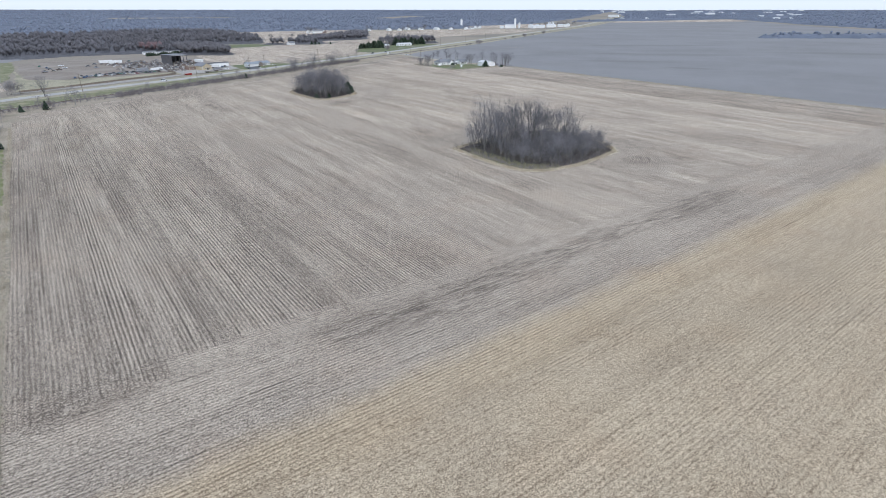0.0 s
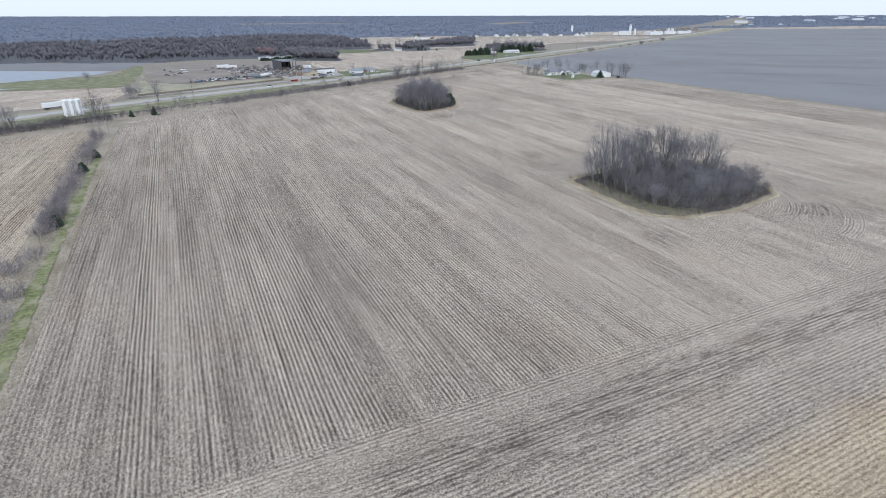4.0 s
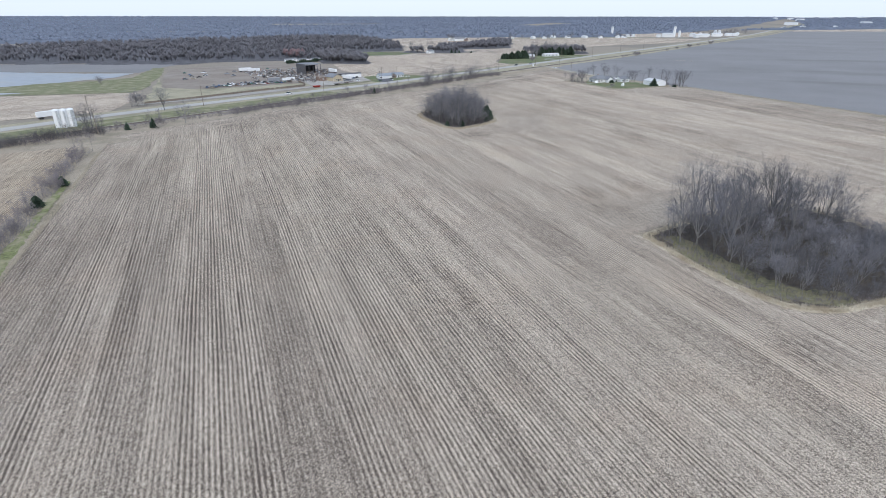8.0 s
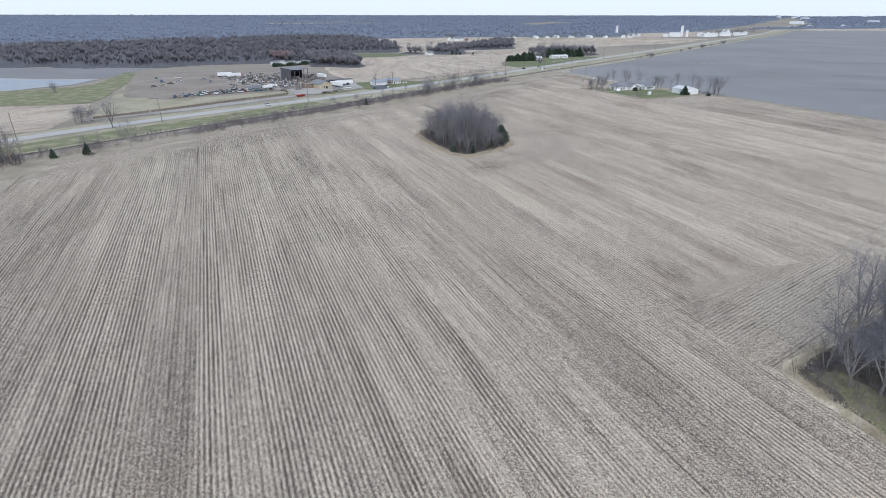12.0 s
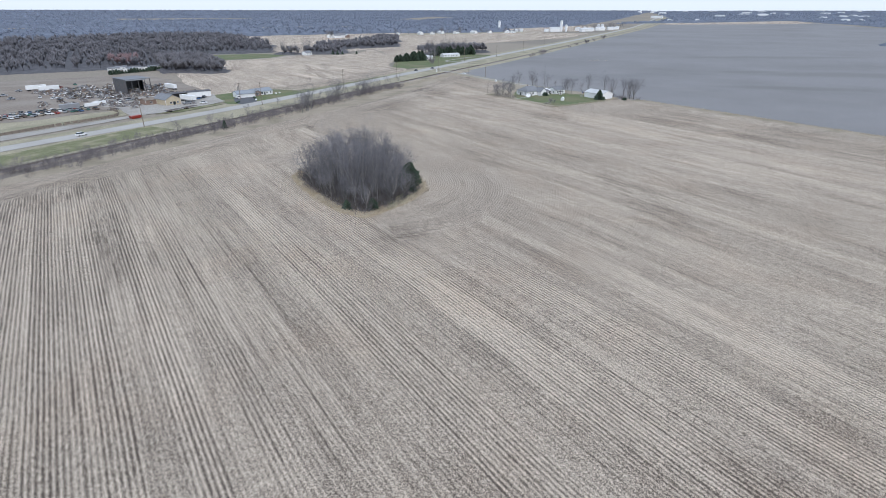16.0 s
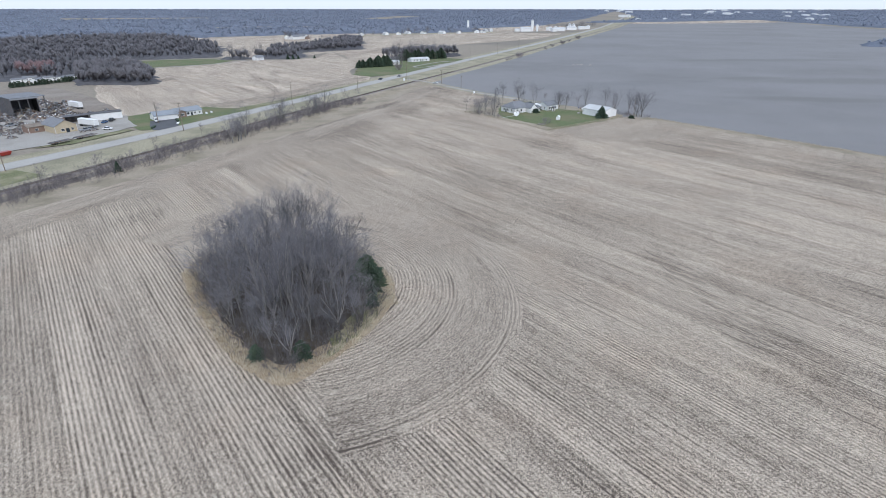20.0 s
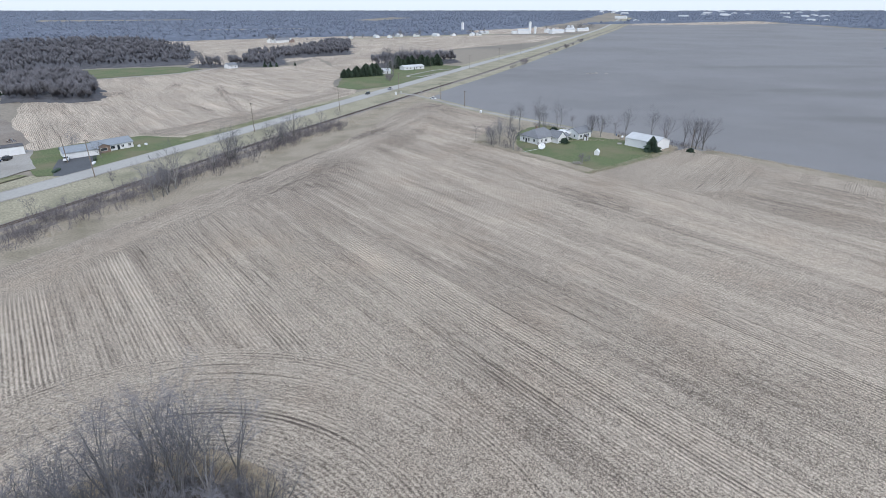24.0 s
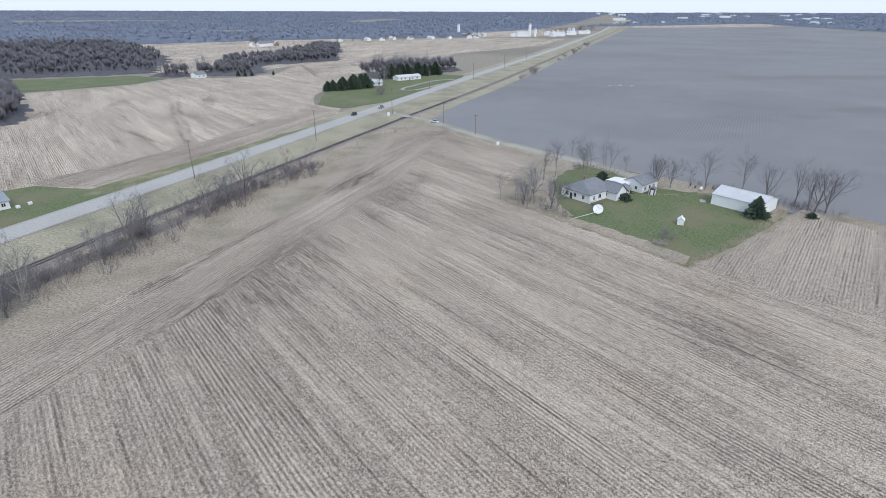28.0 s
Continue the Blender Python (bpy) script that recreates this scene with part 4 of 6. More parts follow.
def stand(firsts, places, seed, lo, hi, group, label="", lean=None):
    """Set the trees of one place: first the originals that still wait, then copies."""
    r = np.random.default_rng(seed)
    for x, y, *own in places:
        turn, size = r.uniform(0, 360), own[0] if own else r.uniform(lo, hi)
        waiting = [o for o in firsts if "set" not in o]
        if waiting:
            ob = waiting[0]
            ob["set"] = 1
            ob.matrix_basis = at(x, y, turn, size)
            if group:
                ob["group"] = group
            if label:
                ob["label"] = label
        else:
            ob = plant(firsts, x, y, turn, size, label, group)
        if lean:
            dx, dy = x - lean[0], y - lean[1]
            k = min(1.0, math.hypot(dx, dy) / lean[2])
            ob.matrix_basis = pose(x, y, float(hgt(x, y))) @ Matrix.Rotation(radians(12) * k * k, 4, Vector((-dy, dx, 0)).normalized()) @ pose(0, 0, 0, 0, 0, turn) @ Matrix.Scale(size, 4)


# the larger copse: tall trees along its northern side, low many-stemmed ones and brush to the south
ra = np.random.default_rng(101)
tall_a, low_a = [], []
for x, y in fill(COPSE_A, 3.5, 1, 1.0):
    gap = edge_gap(COPSE_A, x, y)
    if gap < (6.5 if x < 150 and y < 176 else 2.6):
        continue
    north = y - 160 - 0.10 * (x - 165)
    if ra.random() < np.clip(0.36 + north / 24, 0.0, 0.7) or (x > 188 and ra.random() < 0.4):
        tall_a.append((x, y, ra.uniform(0.85, 1.22) * (0.68 if north < 2 else 1.0) * (0.78 if x > 190 or x < 148 else 1.0)))
    else:
        low_a.append((x, y, ra.uniform(0.65, 1.2) * (0.75 if gap < 7 else 1.0)))
stand(MIXED, tall_a, 1, 0.72, 1.08, "trees of the larger copse", lean=(168, 163, 34))
stand(LOW, low_a, 21, 0.7, 1.1, "low trees of the larger copse")
# the smaller copse: a rounded crown, lower towards its edge
tall_b, low_b = [], []
for x, y in fill(COPSE_B, 3.2, 2, 1.0):
    gap = edge_gap(COPSE_B, x, y)
    if gap < 3.6:
        continue
    if ra.random() < (0.8 if gap > 6 or y > 365 else 0.45):
        tall_b.append((x, y, ra.uniform(0.86, 1.02) * (0.78 + 0.22 * min(1.0, gap / 9)) * (0.78 if y < 345 else 1.0)))
    else:
        low_b.append((x, y, ra.uniform(0.75, 1.15)))
stand(MIXED, tall_b, 2, 0.68, 0.98, "trees of the smaller copse", lean=(163, 362, 26))
stand(LOW, low_b, 22, 0.7, 1.1, "low trees of the smaller copse")
stand(CEDAR, [(0.5, 400.5), (-11.7, 399), (148, 491.5)], 5, 0.78, 0.9, "cedars")
BUSHY.matrix_basis = at(175.4, 352.0, 0, 1.12)
for x, y, s, word in ((172.0, 344.6, 0.42, "low dark cedar at the edge of a copse"), (146.8, 341.2, 0.42, "low dark cedar bush under copse trees"), (153.2, 336.6, 0.5, "low dark cedar bush under copse trees"), (-21.8, 206, 0.5, "broad dark evergreen bush in a hedgerow"), (-23.2, 213, 0.42, "broad dark evergreen bush in a hedgerow"), (-22.3, 270, 0.55, "broad dark evergreen bush in a hedgerow"), (-20.2, 294, 0.5, "broad dark evergreen bush in a hedgerow"), (-22.0, 97, 0.5, "broad dark evergreen bush in a hedgerow"), (-21.8, 89, 0.42, "broad dark evergreen bush in a hedgerow")):
    plant([BUSHY], x, y, 40, s, word)
# along the railway bank
def thicket(name, places, seed, lo, hi, label, material="brush"):
    """Brush that nobody could count: one mesh of many small shrubs."""
    r = np.random.default_rng(seed)
    src = [np.array([v.co[:] for v in o.data.vertices]) for o in THICKET]
    loops = [[tuple(p.vertices) for p in o.data.polygons] for o in THICKET]
    V, F, k = [], [], 0
    for x, y in places:
        i = int(r.integers(len(src)))
        a_, s_ = r.uniform(0, 6.283), r.uniform(lo, hi)
        c_, d_ = math.cos(a_) * s_, math.sin(a_) * s_
        v = src[i]
        V.append(np.stack([x + v[:, 0] * c_ - v[:, 1] * d_, y + v[:, 0] * d_ + v[:, 1] * c_, float(hgt(x, y)) + v[:, 2] * s_], 1))
        F += [tuple(j + k for j in f) for f in loops[i]]
        k += len(v)
    return solo(name, mesh(name, np.concatenate(V), F, material), label, "brush", "stuff")


THICKET = [shrub(80 + k, 3.2, 4.2, 8, (5, 3)) for k in range(3)]
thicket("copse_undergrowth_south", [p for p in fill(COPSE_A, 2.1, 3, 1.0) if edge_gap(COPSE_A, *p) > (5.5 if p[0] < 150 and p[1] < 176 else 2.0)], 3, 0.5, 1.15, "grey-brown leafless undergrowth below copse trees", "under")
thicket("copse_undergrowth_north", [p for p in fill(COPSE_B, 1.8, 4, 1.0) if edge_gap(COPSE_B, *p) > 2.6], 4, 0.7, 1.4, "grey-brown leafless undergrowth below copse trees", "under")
r7 = np.random.default_rng(7)
bank = [p for p in along(RAIL, -9) if -150 < p[0] < 300]
spots = []
for p in bank:
    for _ in range(32):
        q = np.array(p) + r7.normal(0, 1, 2) * (7, 1.0) + np.array((0.5, -0.87)) * r7.normal(0.5, 2.3)
        if q[0] > 40 or r7.random() < 0.4:
            spots.append(q)
thicket("railway_brush", spots, 8, 0.6, 1.4, "continuous low purple-grey brush on the railway bank")
stand(SAPLING, [np.array(p) + r7.normal(0, 1, 2) * (5, 2.5) for p in bank if r7.random() < 0.75 for _ in range(2)], 9, 0.6, 1.25, "saplings along the railway")
stand(WIDE, [(201.5, 515.5), (204, 519), (262.6, 561), (271, 567), (232, 541), (16, 411), (198, 513), (207, 522), (236, 545), (-30, 401), (-28, 404), (2, 464), (224, 535), (255, 553), (-66, 383), (-70, 386), (-80, 380), (203, 516.5), (264, 563)], 10, 0.65, 1.08, "trees along the railway")
for o, (x, y) in zip(THICKET, ((60, 446), (120, 481), (180, 514))):
    o.matrix_basis = at(x, y, 20, 0.8)
# the hedgerow along the ditch
stand(SHRUB, [(-26, 174), (-24.5, 199), (-23.5, 206), (-25, 215), (-25.6, 224), (-25, 232), (-24.5, 240), (-24, 250), (-24, 262), (-22, 292), (-24, 300), (-25, 310), (-23, 332), (-24, 340), (-22, 262), (-21.8, 291), (-22, 210), (-23, 218), (-22.5, 246), (-25, 320), (-23, 182), (-24, 160), (-25, 148), (-24, 118)], 11, 0.8, 1.5, "hedgerow shrubs", "bushy leafless shrub in a field hedgerow")
stand(SAPLING, [(-24, 137), (-26, 168), (-23.5, 192), (-25, 246), (-22, 345), (-26, 350), (-25, 270), (-24, 283), (-19.5, 348)], 12, 0.9, 1.3, "hedgerow saplings")
thicket("hedgerow_brush", [(-24.5 + r7.normal(0, 1.5), y) for y in np.concatenate([r7.uniform(200, 256, 46), r7.uniform(272, 352, 48), r7.uniform(95, 190, 14)])], 13, 0.6, 1.35, "grey leafless brush of a field hedgerow")
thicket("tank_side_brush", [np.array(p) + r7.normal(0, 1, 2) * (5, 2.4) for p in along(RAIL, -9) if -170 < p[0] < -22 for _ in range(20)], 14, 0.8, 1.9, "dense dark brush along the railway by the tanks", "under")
thicket("farmyard_brush", [(341 + r7.normal(0, 2.2), 495 + r7.normal(0, 7)) for _ in range(16)] + [(402 + r7.normal(0, 1.6), r7.uniform(432, 480)) for _ in range(22)] + [(390 + r7.normal(0, 2), r7.uniform(498, 520)) for _ in range(10)], 15, 0.5, 1.0, "brown leafless brush around a farmyard")
stand(SAPLING, [(398 + r7.normal(0, 2), r7.uniform(430, 540)) for _ in range(6)] + [(342 + r7.normal(0, 2), r7.uniform(486, 512)) for _ in range(3)], 16, 0.9, 1.3, "farmyard saplings")
# the farmyard
stand(WIDE, [(335.8, 497.5, 0.72), (339.2, 488.0, 0.85), (341.5, 492.5, 0.8), (338.0, 501.0, 0.6), (387.6, 483.7, 0.8), (391.6, 480.2, 0.78), (395.0, 488.0, 0.7), (403.0, 453.0, 0.95), (405.5, 436.0, 1.05), (404.2, 438.5, 0.9), (350, 508, 0.75), (345, 503, 0.7)], 14, 0.66, 1.0, "farmyard trees", "large leafless farmyard tree with spreading limbs")
stand(TALL, [(379.0, 508.5, 0.95), (384.0, 510.0, 0.9), (390.5, 505.5, 1.0), (372.0, 516.0, 0.8), (399.5, 471.5, 0.78), (404.5, 461.0, 0.8), (405.5, 445.0, 0.8), (407.0, 441.5, 0.75), (364.0, 515.0, 0.7)], 15, 0.85, 1.0, "farmyard trees")

# ---- tall dead grass, weeds and standing stubble, each one stuff object ----
def blades(name, places, seed, height, material, label, n=7, spread=0.35, lean=0.35, width=0.03):
    """Tufts of slim three-sided blades."""
    r = np.random.default_rng(seed)
    P = np.repeat(np.array(places, float), n, 0)
    m = len(P)
    base = P + r.normal(0, spread, (m, 2))
    z = hgt(base[:, 0], base[:, 1]) + 0.05
    h = height * r.uniform(0.5, 1.1, m)
    a_ = r.uniform(0, 6.283, m)
    tip = np.stack([base[:, 0] + np.cos(a_) * h * lean * r.random(m), base[:, 1] + np.sin(a_) * h * lean * r.random(m), z + h], 1)
    V = np.zeros((m, 4, 3))
    for i in range(3):
        b = a_ + i * 2.094
        V[:, i, 0], V[:, i, 1], V[:, i, 2] = base[:, 0] + width * np.cos(b), base[:, 1] + width * np.sin(b), z
    V[:, 3] = tip
    k = np.arange(m)[:, None] * 4
    F = np.concatenate([k + np.array([[0, 1, 3]]), k + np.array([[1, 2, 3]]), k + np.array([[2, 0, 3]])])
    return solo(name, mesh(name, V.reshape(-1, 3), F, material), label, "grass", "stuff")


def rim(poly, count, seed, jitter):
    r = np.random.default_rng(seed)
    p = np.array(poly, float)
    e = np.roll(p, -1, 0) - p
    ln = np.linalg.norm(e, axis=1)
    i = r.choice(len(p), count, p=ln / ln.sum())
    return p[i] + e[i] * r.random((count, 1)) + r.normal(0, jitter, (count, 2))


blades("copse_rim_grass", np.concatenate([rim(shrunk(COPSE_A, 0.975), 3000, 1, 0.6), rim(shrunk(COPSE_B, 0.95), 2300, 2, 0.9)]), 3, 0.85, "rimgrass", "pale dead grass around two copses", 7)
blades("copse_rim_weeds", np.concatenate([rim(shrunk(COPSE_A, 0.86), 900, 4, 1.2), rim(shrunk(COPSE_B, 0.86), 700, 5, 1.2)]), 6, 1.1, "brush", "dark weeds at the edge of two copses", 7)
blades("yard_edge_grass", np.concatenate([rim(LOT[:9], 420, 7, 0.5), rim([(336, 444), (368, 442.3), (398, 444)], 260, 17, 0.5)]), 8, 0.8, "drygrass", "pale tall grass along the farmyard edge", 7)
r9 = np.random.default_rng(9)
blades("ditch_grass", np.stack([-16.8 + r9.normal(0, 0.35, 900), r9.uniform(60, 345, 900)], 1), 10, 0.75, "drygrass", "pale grass tufts along a ditch", 6)
blades("ditch_weeds", np.stack([-24.5 + r9.normal(0, 1.4, 700), r9.uniform(80, 360, 700)], 1), 11, 1.1, "drygrass", "tall dead weeds beside a ditch", 7)
bank_pts = np.array([p for p in along(RAIL, -12) if 150 < p[0] < 410])
blades("bank_grass", bank_pts[r9.integers(0, len(bank_pts), 1400)] + r9.normal(0, 1, (1400, 2)) * (8, 2.2), 12, 0.9, "drygrass", "pale dead grass on the railway bank", 6)
east_edge = np.stack([406 + r9.normal(0, 0.9, 1300), r9.uniform(40, 446, 1300)], 1)
blades("field_edge_grass", east_edge, 13, 1.1, "drygrass", "line of dead grass between two fields", 6)
# standing stubble: short cut stalks in the rows nearest the flight
stalk_x = np.arange(-16.2, 260, 0.762)
keep = []
for x in stalk_x:
    if r9.random() < 0.72:
        lo_ = max(90, x * 1.2 - 60)
        hi_ = min(edge_y(x) - 14, 470)
        k = int((hi_ - lo_) * 1.25)
        y = r9.uniform(lo_, hi_, max(0, k))
        keep.append(np.stack([x + 0.19 + r9.normal(0, 0.06, len(y)), y], 1))
keep = np.concatenate(keep)
ok = np.array([not (130 < x < 207 and 128 < y < 200) and (x - 163) ** 2 + ((y - 366) / 1.14) ** 2 > 51 ** 2 for x, y in keep])
blades("standing_stubble", keep[ok], 14, 0.3, "drygrass", "short cut maize stalks standing in rows", 1, 0.05, 0.5, 0.04)


def boxed_scrap(size, thick=0.18):
    """A small crumpled lump, flatter than wide."""
    bm = bmesh.new()
    bmesh.ops.create_icosphere(bm, subdivisions=1, radius=size)
    for v in bm.verts:
        v.co = Vector((v.co.x * random.uniform(0.7, 1.3), v.co.y * random.uniform(0.5, 1.0), v.co.z * thick * random.uniform(0.6, 1.5)))
    me = bpy.data.meshes.new("lump")
    bm.to_mesh(me)
    bm.free()
    me.materials.append(M["gravel"])
    return me

# ---- small litter on the ground ----
g = np.random.default_rng(12)
for k in range(9):
    x, y = 308 + g.normal(0, 4.5), 557 + g.normal(0, 1.3)
    solo("plastic_scrap", boxed_scrap(g.uniform(0.3, 0.7)), "torn pale plastic sheet lying in mud", "plastic scrap", group="plastic scraps", m=at(x, y, g.uniform(0, 360), 1, 0.12))
for k in range(6):
    x, y = 383.5 + g.normal(0, 2.2), 606.5 + g.normal(0, 1.0)
    solo("boulder", boxed_scrap(g.uniform(0.4, 0.6), 0.5), "pale field stone beside the lane", "stone", group="field stones", m=at(x, y, g.uniform(0, 360), 1, 0.05))
for x, y in ((624, 661), (627.5, 659), (633, 650.5), (619, 663)):
    solo("debris_pile", boxed_scrap(2.2, 0.4), "low pale debris pile in a grey field", "debris pile", group="debris piles", m=at(x, y, x * 3 % 360, 1, 0.05))

# ---- far woods, one stuff object for each wood ----
def inside_many(p, q):
    """Which of the points q lie inside the outline p."""
    hit = np.zeros(len(q), bool)
    for u, v in zip(p, np.roll(p, -1, 0)):
        if u[1] != v[1]:
            hit ^= ((u[1] > q[:, 1]) != (v[1] > q[:, 1])) & (q[:, 0] < (v[0] - u[0]) * (q[:, 1] - u[1]) / (v[1] - u[1]) + u[0])
    return hit


def canopy(poly, cell, height, r, holes):
    """An uneven sheet of treetops over an outline, falling to the ground at its edge."""
    p = ragged(poly, cell * 3, cell * 0.6, len(poly))
    lo, hi = p.min(0) - cell, p.max(0) + cell
    nx, ny = (np.ceil((hi - lo) / cell)).astype(int) + 1
    gx, gy = np.meshgrid(lo[0] + cell * np.arange(nx), lo[1] + cell * np.arange(ny), indexing="ij")
    q = np.stack([gx.ravel(), gy.ravel()], 1) + r.normal(0, cell * 0.22, (nx * ny, 2))
    hit = inside_many(p, q)
    for h_ in holes:
        hit &= ~inside_many(np.array(h_, float), q)
    hit = hit.reshape(nx, ny)
    bulk = r.uniform(0, 1, (nx // 5 + 2, ny // 5 + 2))
    i, j = np.arange(nx)[:, None] / 5, np.arange(ny)[None] / 5
    i0, j0 = i.astype(int), j.astype(int)
    u, v = i - i0, j - j0
    slow = bulk[i0, j0] * (1 - u) * (1 - v) + bulk[i0 + 1, j0] * u * (1 - v) + bulk[i0, j0 + 1] * (1 - u) * v + bulk[i0 + 1, j0 + 1] * u * v
    z = height * (0.35 + 0.3 * slow + 0.75 * r.random((nx, ny))) * hit
    keep = hit.copy()
    keep[1:] |= hit[:-1]
    keep[:-1] |= hit[1:]
    rows_ = keep.copy()
    keep[:, 1:] |= rows_[:, :-1]
    keep[:, :-1] |= rows_[:, 1:]
    F = grid_faces(nx, ny)
    F = F[keep.ravel()[F].all(1)]
    used, back_ = np.unique(F, return_inverse=True)
    V = np.stack([q[:, 0], q[:, 1], hgt(q[:, 0], q[:, 1]) + z.ravel()], 1)[used]
    return V, back_.reshape(F.shape)


def wood(name, polys, seed, gap, height, label, holes=(), n=6, thin=0.36, material="wood_hazed", floor="wood_floor", cell=9.0):
    """Bare winter woods: a rough closed canopy, and trees above it, each a sheaf of rising spindles."""
    r = np.random.default_rng(seed)
    base = np.array([(math.cos(i * 2.0944), math.sin(i * 2.0944)) for i in range(3)])
    spots = []
    for poly in polys:
        p = np.array(poly, float)
        lo, hi = p.min(0), p.max(0)
        q = lo + (hi - lo) * r.random((int((hi - lo).prod() / gap ** 2), 2))
        spots.append(q[inside_many(p, q) & ~np.any([inside_many(np.array(h_, float), q) for h_ in holes] or [np.zeros(len(q), bool)], axis=0)])
    q = np.repeat(np.concatenate(spots), n, 0)
    m = len(q)
    h = np.repeat(height * r.uniform(0.6, 1.12, m // n), n)
    w = h * thin
    a_, lift = r.uniform(0, 6.283, m), r.uniform(-0.25, 1.0, m)
    flat = np.sqrt(1 - lift ** 2)
    wide = np.repeat(r.uniform(0.22, 0.36, m // n), n) * h
    foot = np.stack([q[:, 0], q[:, 1], hgt(q[:, 0], q[:, 1])], 1)
    up = np.array((0.0, 0.0, 1.0))
    o = foot + up * (h * r.uniform(0.25, 0.55, m))[:, None]
    tip = foot + up * (h * 0.62)[:, None] + np.stack([np.cos(a_) * flat * wide, np.sin(a_) * flat * wide, lift * 0.38 * h], 1) * r.uniform(0.75, 1.0, m)[:, None]
    o[::n], tip[::n] = foot[::n], foot[::n] + up * (h[::n] * 0.8)[:, None]
    V = np.zeros((m, 5, 3))
    V[:, 0], V[:, 4] = o, tip
    for i in range(3):
        V[:, i + 1] = o + (tip - o) * 0.62 + np.stack([base[i, 0] * w * 0.5, base[i, 1] * w * 0.5, (i - 1) * w * 0.35], 1)
    k = np.arange(m)[:, None] * 5
    F = np.concatenate([k + np.array([f]) for f in ((0, 2, 1), (0, 3, 2), (0, 1, 3), (1, 2, 4), (2, 3, 4), (3, 1, 4))])
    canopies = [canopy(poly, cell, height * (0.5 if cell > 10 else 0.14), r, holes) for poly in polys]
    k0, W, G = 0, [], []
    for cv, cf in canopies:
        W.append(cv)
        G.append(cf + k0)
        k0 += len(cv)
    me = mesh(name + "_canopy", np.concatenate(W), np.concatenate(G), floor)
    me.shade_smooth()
    solo(name + "_canopy", me, "rough canopy of leafless winter woods, coloured as in shade", "woods", "stuff")
    me = mesh(name, V.reshape(-1, 3), F, material)
    me.shade_smooth()
    return solo(name, me, label, "woods", "stuff")


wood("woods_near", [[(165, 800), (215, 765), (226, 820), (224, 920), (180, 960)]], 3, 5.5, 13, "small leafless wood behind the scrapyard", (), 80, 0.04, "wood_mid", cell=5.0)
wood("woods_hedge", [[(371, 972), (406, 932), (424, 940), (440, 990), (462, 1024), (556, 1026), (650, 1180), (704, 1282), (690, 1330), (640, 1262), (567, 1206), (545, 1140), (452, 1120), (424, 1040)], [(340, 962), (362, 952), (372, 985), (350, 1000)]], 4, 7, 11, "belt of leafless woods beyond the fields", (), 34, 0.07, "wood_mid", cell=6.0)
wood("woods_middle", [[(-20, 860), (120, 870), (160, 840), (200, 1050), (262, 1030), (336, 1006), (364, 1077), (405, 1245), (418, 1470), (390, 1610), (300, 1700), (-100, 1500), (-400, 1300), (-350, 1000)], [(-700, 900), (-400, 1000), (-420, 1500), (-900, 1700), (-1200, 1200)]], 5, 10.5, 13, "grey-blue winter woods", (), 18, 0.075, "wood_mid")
wood("woods_distant", [[(384, 1625), (477, 1556), (656, 1566), (856, 1545), (1038, 1467), (1190, 1462), (1240, 1640), (1700, 1720), (2400, 2080), (3100, 2480), (3900, 2950), (3900, 3600), (2200, 4700), (0, 5100), (-2500, 4500), (-3500, 3000), (-2600, 2000), (-900, 1700), (-100, 1500), (300, 1700)]], 6, 22, 12, "distant winter woods at the horizon, tinted blue-grey as by haze",
     [[(600, 2050), (1000, 1950), (1050, 2150), (700, 2250)], [(-300, 2300), (100, 2250), (150, 2420), (-250, 2500)], [(1500, 2500), (2000, 2750), (1900, 2950), (1450, 2700)], [(300, 3000), (900, 2950), (950, 3200), (350, 3300)], [(-1200, 2500), (-800, 2450), (-780, 2600), (-1150, 2700)]], 4, 0.42, floor="wood_floor_hazed", cell=12.5)
wood("woods_east", [[(2000, 1780), (2780, 1430), (2350, 860), (2000, 400), (2300, 300), (4000, -600), (5000, 600), (4600, 2300), (3600, 2750), (2700, 1960), (2300, 1760)], [(1259, 578), (1478, 420), (1700, 260), (1760, 330), (1400, 600)]], 7, 23, 12, "distant line of winter woods beyond the grey field", (), 4, 0.42, floor="wood_floor_hazed", cell=12.5)
wood("woods_russet", [[(128, 900), (150, 880), (162, 905), (150, 930)]], 8, 5.0, 14, "reddish-twigged leafless trees behind the scrapyard", (), 60, 0.05, "wood_russet", cell=5.0)
wood("grove_behind_houses", [[(488, 838), (540, 834), (600, 836), (612, 862), (560, 880), (500, 872)]], 9, 6.0, 15, "leafless grove behind houses and spruces", (), 70, 0.04, "wood_mid", cell=5.0)

# ---- buildings, vehicles and fittings ----
def box_vf(V, F, x0, x1, y0, y1, z0, z1):
    k = len(V)
    V += [(x, y, z) for z in (z0, z1) for x, y in ((x0, y0), (x1, y0), (x1, y1), (x0, y1))]
    F += [(k, k + 3, k + 2, k + 1), (k + 4, k + 5, k + 6, k + 7)] + [(k + i, k + (i + 1) % 4, k + 4 + (i + 1) % 4, k + 4 + i) for i in range(4)]


